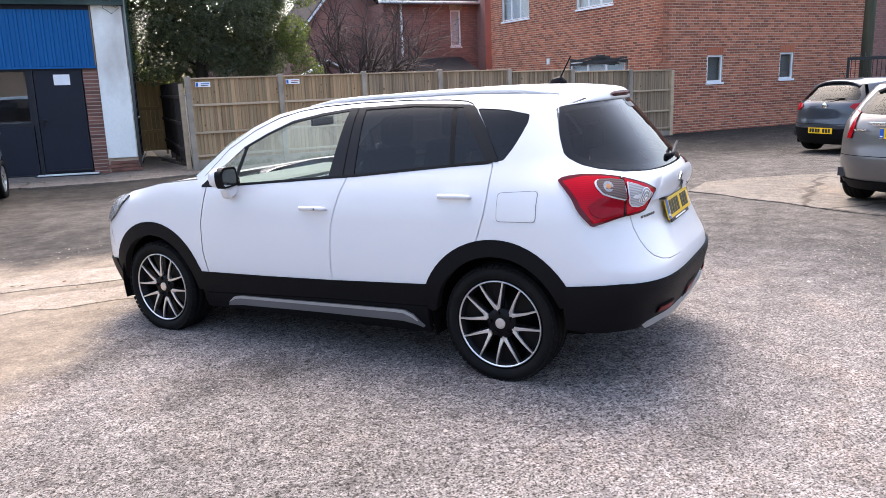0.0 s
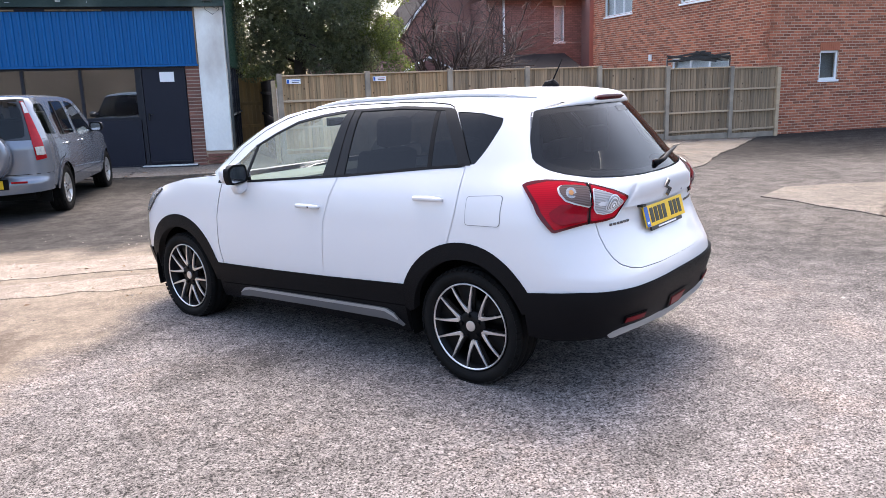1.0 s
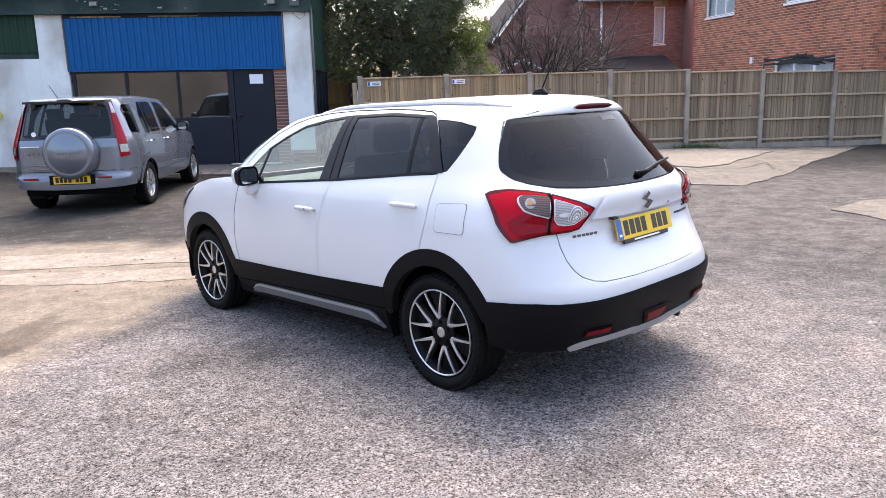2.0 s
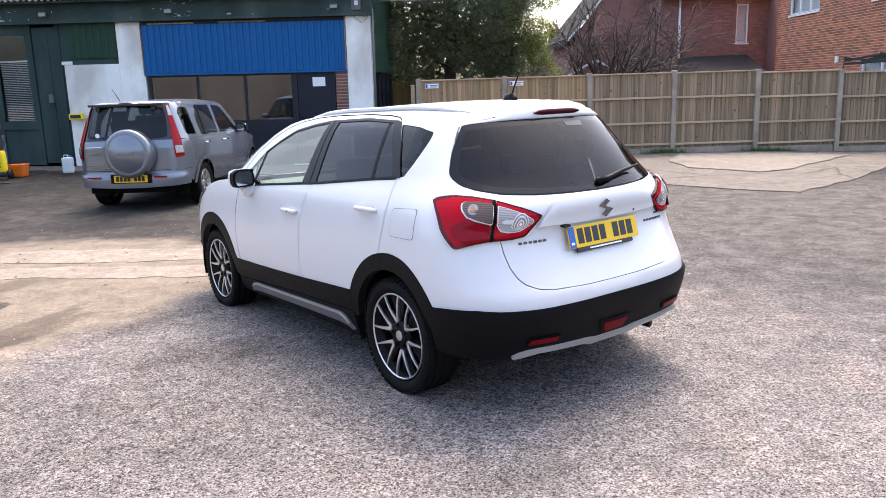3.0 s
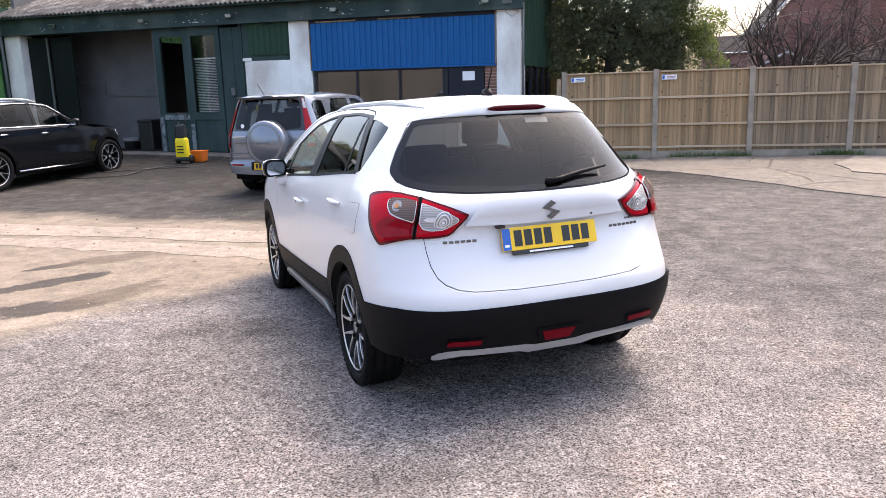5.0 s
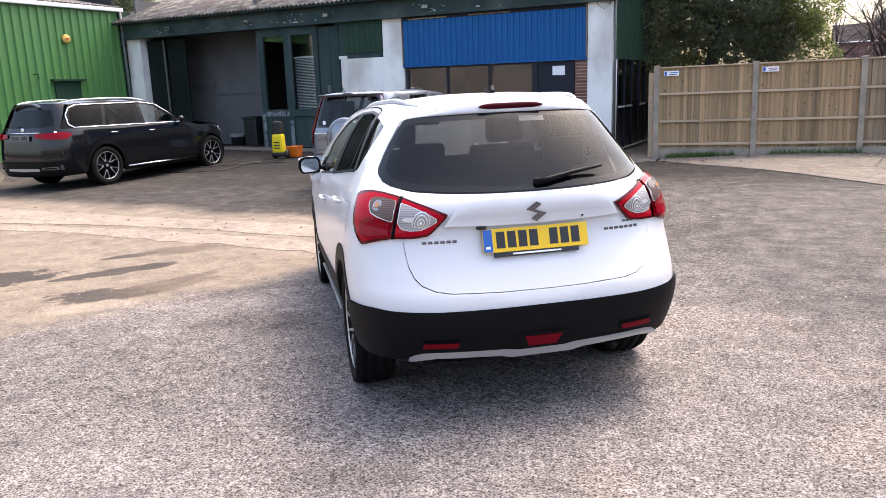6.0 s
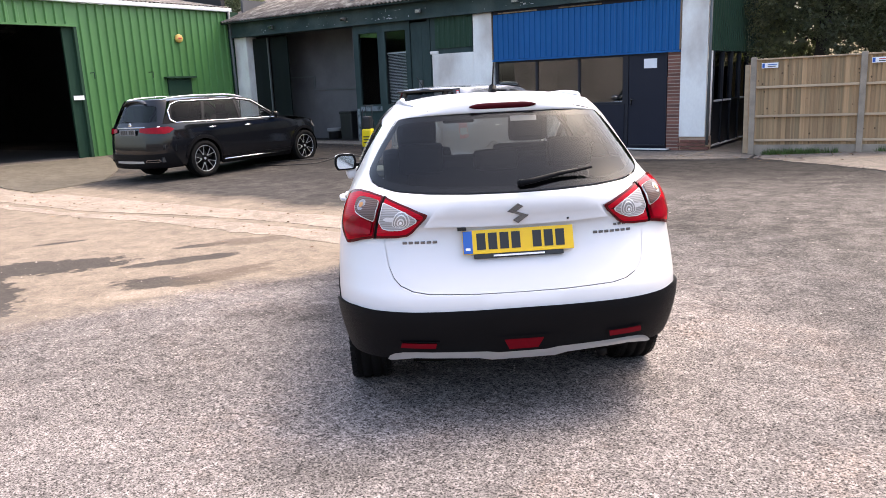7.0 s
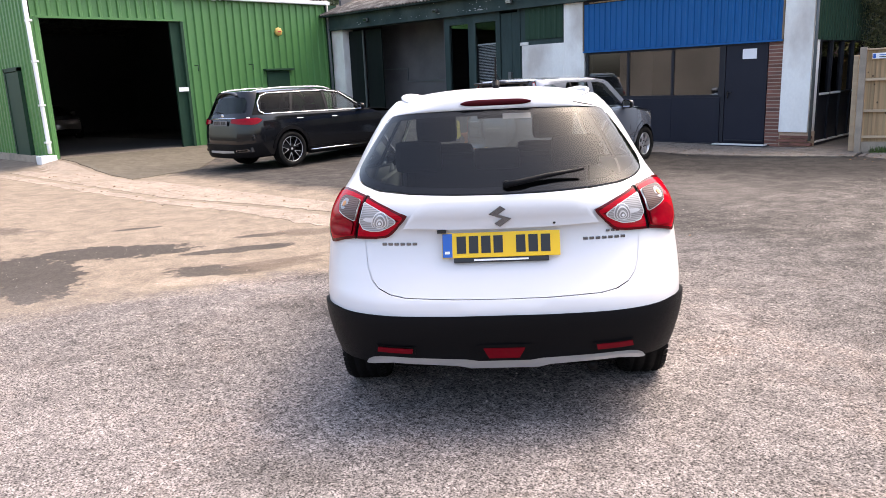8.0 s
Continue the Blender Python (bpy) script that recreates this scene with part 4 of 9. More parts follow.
def shed():
    s = empty("shed", pose(0, 0, 0), "green ribbed metal shed with a wide open doorway", "building")
    P = lambda n, *a, **k: box(n, *a, **{"parent": s, **k})
    G = M["green_sheet"]
    kw = dict(pitch=0.26, depth=0.05, axis='y', outward=1)
    corrugated("side_cladding", 11.95, 17.25, 0.05, 4.34, XS, G, s, **kw, label="green ribbed metal sheeting")
    corrugated("lintel_cladding", 7.9, 11.95, 3.74, 4.34, XS + 0.002, G, s, **kw)
    corrugated("corner_cladding", 7.82, 8.04, 0.1, 3.74, XS, G, s, pitch=0.22, depth=0.03, axis='y', outward=1)
    corrugated("gable_cladding", -32.0, XS, 0.05, 5.2, 7.80, M["green_sheet"], s, pitch=0.26, depth=0.035, axis='x', outward=-1)
    P("jamb", XS - 0.12, XS + 0.04, 11.9, 11.98, 0.1, 3.74, M["green_dark"])
    P("jamb", XS - 0.3, XS + 0.02, 8.02, 8.08, 0.1, 3.74, G)
    P("door_head", XS - 0.1, XS + 0.06, 8.0, 12.0, 3.70, 3.755, G)
    # door edge in the darker green: its shade is put into the colour
    P("sliding_door", XS - 0.16, XS - 0.08, 11.62, 11.95, 0.1, 3.70, M["green_dark"], label="edge of a green sliding door, open")
    P("corner_post", XS - 0.1, XS + 0.09, 17.18, 17.62, -0.1, 4.34, M["green_dark"])
    tube("downpipe", [(XS + 0.16, 17.16, 4.35), (XS + 0.16, 17.16, 0.1)], 0.04, M["pipe_grey"], s)
    P("sign", XS + 0.04, XS + 0.05, 11.62, 11.92, 1.72, 1.84, M["paper"], label="small white notice with unreadable lines")
    # inner faces and the deeper floor carry the shed's shade as near-black colour
    P("wall_back", -32.2, -32.0, 7.8, 17.2, 0, 5.2, M["shade_inside"])
    P("wall_side", -32.0, XS - 0.1, 17.1, 17.25, 0, 5.2, M["shade_inside"])
    P("lining", XS - 0.12, XS - 0.06, 12.0, 17.2, 0, 4.3, M["shade_inside"])
    P("lining", -32.0, XS - 0.06, 7.86, 7.92, 0, 4.6, M["shade_inside"])
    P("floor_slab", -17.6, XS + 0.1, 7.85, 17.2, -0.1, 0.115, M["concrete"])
    P("floor_slab", -32.0, -17.6, 7.85, 17.2, -0.1, 0.115, M["shade_inside"])
    roof = corrugated_roof(s)
    P("gutter", XS + 0.02, XS + 0.16, 7.7, 17.3, 4.34, 4.46, M["pipe_white"], bev=0.02, label="white plastic gutter")
    P("bargeboard", -32.0, XS + 0.1, 7.70, 7.76, 4.36, 4.52, M["pipe_white"])
    # white downpipe at the corner, with its shoe and plinth
    pipe = tube("downpipe", [(XS + 0.10, 7.78, 4.4), (XS + 0.10, 7.80, 2.0), (XS + 0.10, 7.82, 0.45), (XS + 0.16, 7.80, 0.30)], 0.055, M["pipe_white"], s, seg=10)
    for z in (0.55, 1.5, 2.6, 3.6):
        box("clip", XS + 0.02, XS + 0.17, 7.74, 7.88, z, z + 0.05, M["pipe_white"], pipe)
    P("plinth", XS - 0.2, XS + 0.2, 7.55, 7.95, -0.02, 0.24, M["pipe_white"], bev=0.02, label="white painted concrete plinth, chipped")
    P("plinth", -32, XS - 0.2, 7.66, 7.8, -0.1, 0.22, M["conc_post"])
    # small door in the gable, hatch and brackets on the long side
    d = P("door", -18.45, -17.45, 7.70, 7.75, 0.2, 2.42, M["green_dark"], bev=0.01, label="dull green metal door")
    box("door_frame", -18.55, -18.45, 7.68, 7.78, 0.2, 2.52, M["green_dark"], d)
    box("door_frame", -17.45, -17.35, 7.68, 7.78, 0.2, 2.52, M["green_dark"], d)
    box("door_frame", -18.55, -17.35, 7.68, 7.78, 2.44, 2.54, M["green_dark"], d)
    h = P("hatch", XS + 0.01, XS + 0.06, 14.66, 15.5, 0.3, 2.24, M["green_dark"], label="green side door under a flat hood")
    box("hood", XS, XS + 0.2, 14.55, 15.62, 2.26, 2.31, M["green_dark"], h)
    for yy in (12.2, 14.05):
        b = tube("bracket", [(XS + 0.03, yy, 2.45), (XS + 0.26, yy, 2.45), (XS + 0.24, yy, 2.28)], 0.014, M["green_dark"], s, seg=6)
    return s


def corrugated_roof(s):
    verts, faces = [], []
    cols = [7.65 + 0.0244 * i for i in range(int(9.7 / 0.0244))]
    for i, y in enumerate(cols):
        zc = 0.02 * math.cos(2 * math.pi * y / 0.146)
        verts += [(XS + 0.14, y, 4.48 + zc), (-24.2, y, 6.0 + zc), (-32.2, y, 4.5 + zc)]
        if i:
            a, c = 3 * i - 3, 3 * i
            faces += [(a, c, c + 1, a + 1), (a + 1, c + 1, c + 2, a + 2)]
    return obj("roof", verts, faces, M["roof_sheet"], s, "pale weathered corrugated roof", smooth=True)


shed()
al = empty("alarm_bell", pose(XS + 0.04, 15.22, 3.46, 0, 90, 0), "round yellow alarm box with a small dark mark", "alarm")
lathe("cover", [(0.0, 0.135), (0.05, 0.132), (0.07, 0.11), (0.078, 0.0)], M["alarm_yellow"], al, 8, axis='z')
bm = bmesh.new()
add_box(bm, -0.02, 0.02, -0.06, 0.06, 0.082, 0.088)
part("mark", bm, M["red_plain"], al)

# ---------- boundary fence ----------
FA = math.atan(0.112)
FM = pose(0.40, 16.59, 0, 0, 0, math.degrees(FA))


def fence():
    bm = bmesh.new()
    add_box(bm, -0.055, 0.055, -0.012, 0.012, 0, 1.0, 0.003)
    bmesh.ops.transform(bm, matrix=Matrix.Rotation(radians(6), 4, 'Z'), verts=bm.verts)
    board = bpy.data.meshes.new("board")
    bm.to_mesh(board)
    bm.free()
    board.materials.append(M["fence_board"])
    weathered = board.copy()
    weathered.materials.clear()
    weathered.materials.append(M["fence_weathered"])
    rnd = random.Random(5)
    xs = [0, 1.93, 3.86, 5.79, 7.72, 9.65, 11.58, 13.06]
    f = empty("fence", FM, "close-boarded timber fence between concrete posts", "fence")
    for i, x in enumerate(xs):
        wx = FM @ Vector((x, 0, 0))
        z = fence_level(wx.x, wx.y)
        bmp = bmesh.new()
        add_box(bmp, x - 0.055, x + 0.055, -0.075, 0.045, gz(wx.x, wx.y) - 0.1, z + 1.86 - (0.05 if i == 7 else 0), 0.012)
        part("post", bmp, M["conc_post"] if i < 7 else M["fence_rail"], f)
        if i == 7:
            break
        x1 = xs[i + 1]
        wx = FM @ Vector(((x + x1) / 2, 0, 0))
        z, zg = fence_level(wx.x, wx.y), gz(wx.x, wx.y)
        box("gravel_board", x + 0.055, x1 - 0.055, -0.03, 0.02, zg - 0.06, z + 0.13, M["conc_post"], f, bev=0.006, label="concrete gravel board")
        n = int((x1 - x - 0.11) / 0.082)
        top = z + 1.80
        for k in range(n):
            b = new("board", board if i < 2 else weathered)
            b.parent = f
            b.location = (x + 0.055 + (k + 0.5) * (x1 - x - 0.11) / n, 0.02 + rnd.uniform(-0.003, 0.003), z + 0.13)
            b.scale = ((x1 - x - 0.11) / n / 0.098, 1, top - z - 0.13 + rnd.uniform(-0.006, 0.006))
            b.rotation_euler = (rnd.uniform(-0.004, 0.004), 0, rnd.uniform(-0.01, 0.01))
        for zz in (0.22, 0.70, 1.27):
            box("rail", x + 0.055, x1 - 0.055, -0.050, -0.012, z + zz - 0.022, z + zz + 0.025, M["fence_rail"], f, bev=0.006)
        box("capping", x + 0.055, x1 - 0.055, -0.035, 0.055, top - 0.002, top + 0.028, M["fence_rail"], f, bev=0.006)
    # return down the alley
    stained = board.copy()
    stained.materials.clear()
    stained.materials.append(M["fence_dark"])
    for k in range(4):
        y0 = 0.1 + 1.12 * k
        for j in range(11):
            b = new("board", stained)
            b.parent = f
            b.location = (-0.12 + 0.03 * k, y0 + 0.055 + 0.105 * j, 0.1)
            b.rotation_euler = (0, 0, radians(90))
            b.scale = (1.05, 1, 1.65)
        box("post", -0.17 + 0.03 * k, -0.08 + 0.03 * k, y0 - 0.05, y0 + 0.05, -0.05, 1.72, M["fence_dark" if k else "fence_rail"], f, bev=0.008)
        for zz in (0.35, 0.9, 1.45):
            box("rail", -0.18 + 0.03 * k, -0.135 + 0.03 * k, y0 + 0.05, y0 + 1.07, zz - 0.035, zz + 0.035, M["fence_dark"], f, bev=0.006)
    return f, board


fence_ob, board_mesh = fence()
af = empty("alley_gate", pose(-0.58, 21.25, 0.02), "golden timber gate closing the alley", "gate")
for i in range(6):
    box("board", -0.20 + 0.105 * i, -0.0965 + 0.105 * i, 0, 0.02, 0.05, 1.80, M["fence_old"], af, bev=0.004)
for z in (0.55, 1.15):
    box("rail", -0.20, 0.42, -0.04, 0.0, z - 0.04, z + 0.04, M["fence_old"], af, bev=0.006)
box("capping", -0.20, 0.43, -0.03, 0.05, 1.80, 1.84, M["fence_old"], af, bev=0.006)
box("post", 0.40, 0.46, -0.05, 0.05, -0.05, 1.86, M["fence_old"], af, bev=0.008)
for i, x in enumerate((0.22, 2.12)):
    e = empty("parking_sign", FM @ pose(x + 0.07, -0.04, 1.70), "small white parking sign with unreadable lines", "sign", "fence signs")
    box("plate", -0.14, 0.16, -0.012, -0.004, -0.06, 0.04, M["paper"], e)
    box("symbol", -0.13, -0.085, -0.016, -0.012, -0.05, 0.03, M["plate_blue"], e)
    box("bar", -0.03, 0.14, -0.016, -0.012, -0.002, 0.012, M["plate_blue"] if i == 0 else M["red_plain"], e)
    box("bar", -0.03, 0.12, -0.016, -0.012, -0.036, -0.022, M["plate_black"], e)

# plain unseen wall on the yard's open side, added for panes and paint to reflect
tagged(box("wall_south", -24, 26, -14.3, -14.0, -0.6, 3.4, M["added_wall"], None, bev=0.02), "plain unseen wall added for reflections, closing the yard", "wall", kind="structure")
tagged(box("wall_south_cap", -24.1, 26.1, -14.4, -13.9, 3.4, 3.5, M["conc_post"], None, bev=0.02), "concrete coping of the added unseen wall", "wall", kind="structure")

# ---------- houses ----------
def bricks_mesh(w, h, holes, course=0.075, length=0.225, proud=0.006):
    """Bricks of a stretcher-bond wall in its own plane (x along, z up, facing -y), leaving the holes free."""
    verts, faces, first = [], [], []
    rows = int(h / course)
    for r in range(rows):
        x = -(length / 2 if r % 2 else 0)
        while x < w:
            a, c = max(0.0, x + 0.007), min(w, x + length - 0.007)
            z0, z1 = r * course + 0.0075, (r + 1) * course - 0.0075
            x += length
            spans = [(a, c)]
            for q0, q1, t0, t1 in holes:
                if t0 < (z0 + z1) / 2 < t1:
                    # bricks beside an opening are cut to it
                    spans = [q for a, c in spans for q in (((a, min(c, q0)), (max(a, q1), c)) if a < q1 and c > q0 else ((a, c),))]
            for a, c in spans:
                if c - a < 0.03:
                    continue
                k = len(verts)
                verts += [(a, 0, z0), (c, 0, z0), (c, 0, z1), (a, 0, z1), (a + .004, -proud, z0 + .004), (c - .004, -proud, z0 + .004), (c - .004, -proud, z1 - .004), (a + .004, -proud, z1 - .004)]
                faces += [(k + 4, k + 5, k + 6, k + 7), (k, k + 1, k + 5, k + 4), (k + 1, k + 2, k + 6, k + 5), (k + 2, k + 3, k + 7, k + 6), (k + 3, k, k + 4, k + 7)]
    return verts, faces


def wall_grid(w, h, holes, depth):
    """Wall slab with rectangular openings through it, front at y = 0."""
    xs = sorted({0.0, w, *[a for q in holes for a in q[:2]]})
    zs = sorted({0.0, h, *[a for q in holes for a in q[2:]]})
    bm = bmesh.new()
    for i in range(len(xs) - 1):
        for j in range(len(zs) - 1):
            cx, cz = (xs[i] + xs[i + 1]) / 2, (zs[j] + zs[j + 1]) / 2
            if not any(q[0] < cx < q[1] and q[2] < cz < q[3] for q in holes):
                add_box(bm, xs[i], xs[i + 1], 0, depth, zs[j], zs[j + 1])
    bmesh.ops.remove_doubles(bm, verts=bm.verts, dist=1e-4)
    return bm


def house_window(parent, m, w, h, mull=0, glass="glass_window", blind="paper"):
    f = part("window", frame_bm(0, w, 0, h, [w * (i + 1) / (mull + 1) for i in range(mull)], 0.055, 0.06), M["upvc"], parent, "white plastic window")
    f.matrix_local = m @ pose(0, 0.03, 0)
    k = mull + 1
    for i in range(k):
        pane(w * i / k + 0.05, w * (i + 1) / k - 0.05, 0.05, h - 0.05, 0.03, M[glass], f)
    box("window_sill", -0.04, w + 0.04, -0.07, 0.02, -0.06, 0.0, M["upvc"], f, bev=0.006)
    box("curtain", 0.0, w, 0.14, 0.15, 0.0, h, M[blind], f)
    return f


def brick_house():
    m = pose(13.25, 18.30, -0.25, 0, 0, math.degrees(FA))
    hs = empty("brick_house", m, "two-storey orange-red brick house with white windows", "house")
    H = 6.2
    right = [(1.72, 2.34, 1.52, 2.30), (4.75, 5.36, 1.53, 2.33)]
    left = [(2.2, 4.05, 3.95, 5.1), (6.85, 8.75, 3.95, 5.1), (1.6, 4.4, 1.0, 2.3)]
    wr = part("wall", wall_grid(9.0, H, right, 0.25), M["mortar"], hs, "orange-red brickwork")
    v, f = bricks_mesh(9.0, H, right)
    tagged(obj("brickwork", v, f, M["brick_house"], wr), kind="stuff")
    wl = part("wall", wall_grid(9.6, H, left, 0.25), M["mortar"], hs, "orange-red brickwork")
    wl.matrix_local = pose(0, 9.6, 0, 0, 0, -90)
    v, f = bricks_mesh(9.6, H, [(9.6 - b, 9.6 - a, c, d) for a, b, c, d in left])
    wl.data.transform(Matrix.Identity(4))
    for ob_v in wl.data.vertices:
        ob_v.co.x = 9.6 - ob_v.co.x
    wl.data.flip_normals()
    tagged(obj("brickwork", v, f, M["brick_house"], wl), kind="stuff")
    for a, c, z0, z1 in right:
        house_window(hs, pose(a, 0, z0), c - a, z1 - z0, blind="cabin_grey")
        for k in range(9):
            box("soldier_brick", a - 0.02 + k * 0.075, a + 0.045 + k * 0.075, -0.012, 0.0, z1 + 0.01, z1 + 0.22, M["brick_house"], wr)
    for a, c, z0, z1 in left:
        house_window(hs, pose(0, c, z0, 0, 0, -90), c - a, z1 - z0, 2)
    for k in range(37):
        box("soldier_brick", -0.012, 0.0, 1.60 + k * 0.075, 1.665 + k * 0.075, 2.31, 2.52, M["brick_house"], wl)
    box("vent", -0.05, 0.0, 5.55, 5.70, 2.28, 2.48, M["upvc"], hs)
    prof = [(-0.45, H - 0.05), (4.5, H + 3.0), (9.45, H - 0.05), (9.45, H + 0.1), (4.5, H + 3.2), (-0.45, H + 0.1)]
    prism("roof", prof, 10.4, M["roof_tile"], hs, axis='y', at=-0.4, label="dark tiled pitched roof")
    prism("gable", [(0.0, H), (9.0, H), (4.5, H + 2.95)], 0.25, M["brick_house"], hs, axis='y', at=0.0)
    box("wall_back", 0.0, 9.0, 9.35, 9.6, 0, H, M["brick_house"], hs)
    box("wall_side", 8.75, 9.0, 0.25, 9.35, 0, H, M["brick_house"], hs)
    box("floor_slab", 0.25, 8.75, 0.25, 9.35, 2.7, 2.9, M["inner_wall"], hs)
    return hs


brick_house()


def shelter_frame():
    """Folded shelter of black poles and sheeting, standing behind the fence."""
    g = gz(11.4, 18.6)
    e = empty("folded_shelter", pose(11.4, 18.62, g, 0, 0, 6), "folded black poles and sheeting standing behind the fence", "shelter")
    for x in (-0.98, 0.98):
        tube("post", [(x, 0, 0), (x, 0, 2.10)], 0.022, M["bin_black"], e, 8)
    for k, (a, b, c, d) in enumerate(((-1.0, 2.02, 0.98, 2.12), (-1.0, 2.16, 0.55, 2.00), (-.62, 2.02, .98, 2.20), (-.98, 2.10, .2, 2.26), (-.1, 2.26, .98, 2.06), (-.4, 2.18, .40, 2.22))):
        bm = bmesh.new()
        y = -.03 + .012 * k
        l = math.hypot(c - a, d - b)
        mm = pose((a + c) / 2, y, (b + d) / 2, 0, -math.degrees(math.atan2(d - b, c - a)), 0)
        add_box(bm, -l / 2, l / 2, -.005, .005, -.026, .026, .004, m=mm)
        part("pole", bm, M["bin_black"], e)
    prism("sheet", [(-.75, 2.0), (-.35, 2.14), (.1, 2.20), (.5, 2.15), (.8, 2.0), (.3, 2.06), (-.2, 2.05)], .03, M["bin_black"], e, axis='y', at=.06, label="black plastic sheet")
    return e


shelter_frame()


def pole_and_railing():
    """Timber pole and spiked railing past the end of the brick house."""
    g = gz(21, 16.5)
    p = empty("utility_pole", pose(19.95, 17.45, g), "weathered greenish timber utility pole", "pole")
    tube("shaft", [(0, 0, -.1), (0, 0, 3.0), (0, 0, 8.0)], [.17, .16, .13], M["pole_wood"], p, 14)
    e = empty("spiked_railing", pose(18.6, 16.9, g, 0, 0, -42), "black steel railing with a spiked top rail", "railing")
    for z in (.25, 1.90):
        box("rail", 0, 3.4, -.03, .03, z, z + .09, M["bin_black"], e, bev=.006)
    for k in range(4):
        box("post", 1.1 * k, 1.1 * k + .07, -.035, .035, -.02, 1.98, M["bin_black"], e, bev=.006)
    for k in range(26):
        tube("spike", [(.08 + .13 * k, 0, 1.985), (.06 + .13 * k, 0, 2.10)], [.016, .003], M["pipe_grey"], e, 5)
    for k in range(30):
        box("bar", .10 + .11 * k, .118 + .11 * k, -.009, .009, .33, 1.91, M["bin_black"], e)


pole_and_railing()


def old_house(m, w, d, h, windows, label, pipe=None, gable=True, ridge=2.6):
    hs = empty("old_house", m, label, "house")
    wf = part("wall", wall_grid(w, h, windows, 0.3), M["mortar_old"], hs, "dark red brickwork")
    v, f = bricks_mesh(w, h, windows, proud=0.005)
    tagged(obj("brickwork", v, f, M["brick_old"], wf), kind="stuff")
    v, f = bricks_mesh(d, h, [], proud=0.005)
    side = tagged(obj("brickwork", v, f, M["brick_old"], hs), kind="stuff")
    side.matrix_local = pose(0, d, 0, 0, 0, -90)
    box("wall_side", 0.0, 0.28, 0.3, d, 0, h, M["mortar_old"], hs)
    box("wall_side", w - 0.3, w, 0.3, d, 0, h, M["mortar_old"], hs)
    box("wall_back", 0.0, w, d, d + 0.3, 0, h, M["mortar_old"], hs)
    for a, c, z0, z1 in windows:
        house_window(hs, pose(a, 0, z0), c - a, z1 - z0, 0)
    if gable:
        prism("gable", [(0, h), (w, h), (w / 2, h + ridge)], 0.3, M["brick_old"], hs, axis='y', at=0)
        prism("roof", [(-0.4, h - 0.3), (w / 2, h + ridge), (w + 0.4, h - 0.3), (w + 0.4, h - 0.1), (w / 2, h + ridge + 0.22), (-0.4, h - 0.1)], d + 0.8, M["roof_tile"], hs, axis='y', at=-0.35, label="dark tiled roof")
        prism("bargeboard", [(-0.45, h - 0.33), (w / 2, h + ridge + 0.0), (w + 0.45, h - 0.33), (w + 0.45, h - 0.2), (w / 2, h + ridge + 0.12), (-0.45, h - 0.2)], 0.05, M["pipe_white"], hs, axis='y', at=-0.41)
    else:
        prism("roof", [(-0.4, h - 0.1), (d / 2, h + ridge), (d + 0.6, h - 0.1), (d / 2, h + ridge + 0.2)], w + 0.5, M["roof_tile"], hs, axis='x', at=-0.25, label="dark tiled roof")
    if not gable:
        tube("gutter", [(-0.3, -0.30, h - 0.02), (w + 0.3, -0.30, h - 0.02)], 0.06, M["pipe_white"], hs, label="white gutter")
        box("soffit", -0.2, w + 0.2, -0.26, 0.0, h - 0.04, h - 0.01, M["pipe_white"], hs)
    for a, c, z0, z1 in windows:
        box("lintel", a - 0.06, c + 0.06, -0.03, 0.05, z1 + 0.005, z1 + 0.24, M["conc_post"], hs, label="pale stone lintel")
    if pipe is not None:
        tube("downpipe", [(pipe, -0.06, h), (pipe, -0.06, 0)], 0.05, M["pipe_white"], hs)
    return hs


old_house(pose(8.9, 31.5, -0.2, 0, 0, 4), 4.4, 8.0, 5.1, [(3.06, 3.55, 3.28, 4.80)], "dark red brick house behind the fence", pipe=0.75, gable=False, ridge=3.2)
box("side_wall", 0, 1.6, 0.0, 6.0, 0, 8.0, M["brick_old"], None).matrix_world = pose(13.3, 31.0, -0.2, 0, 0, 4)
tagged(bpy.data.objects["side_wall"], "dark side wall of the brick house", "wall", kind="structure")
old_house(pose(5.7, 33.5, -0.2, 0, 0, 4), 4.6, 6.0, 3.9, [(3.15, 3.65, 2.6, 3.8)], "older gabled brick house half hidden by bare branches", ridge=2.9)
old_house(pose(3.2, 95.0, -0.2, 0, 0, 2), 10.5, 8.0, 5.0, [], "distant house with a low dark roof", gable=False, ridge=1.9)
for nm, cx, ct in (("dark brick chimney stack above the roofs", 9.8, 8.7), ("taller dark brick chimney stack above the roofs", 12.2, 9.6)):
    ch = empty("chimney_stack", pose(cx, 96.0, 0), nm, "chimney")
    box("stack", -0.62, 0.62, -0.5, 0.5, 0, ct - 0.6, M["brick_old"], ch, bev=0.03)
    box("cap", -0.8, 0.8, -0.7, 0.7, ct - 0.6, ct - 0.2, M["mortar_old"], ch, bev=0.05)
    for x in (-0.35, 0.35):
        lathe("pot", [(ct - 0.2, 0.2), (ct + 0.4, 0.16), (ct + 0.4, 0.12), (ct - 0.1, 0.12)], M["brick_old"], ch, 12, axis='z').location = (x, 0, 0)
lt = empty("lean_to", pose(8.0, 29.6, -0.2, 0, 0, 3), "low lean-to with a dark felt roof", "shed")
box("wall", 0, 4.4, 0, 1.8, 0, 2.0, M["brick_old"], lt)
prism("roof", [(-0.15, 2.0), (2.0, 2.75), (2.0, 2.85), (-0.15, 2.1)], 4.7, M["roof_tile"], lt, axis='x', at=-0.15)
sh = empty("garden_shed", pose(4.9, 30.0, -0.2, 0, 0, -6), "low outbuilding with a pale sheet roof", "shed")
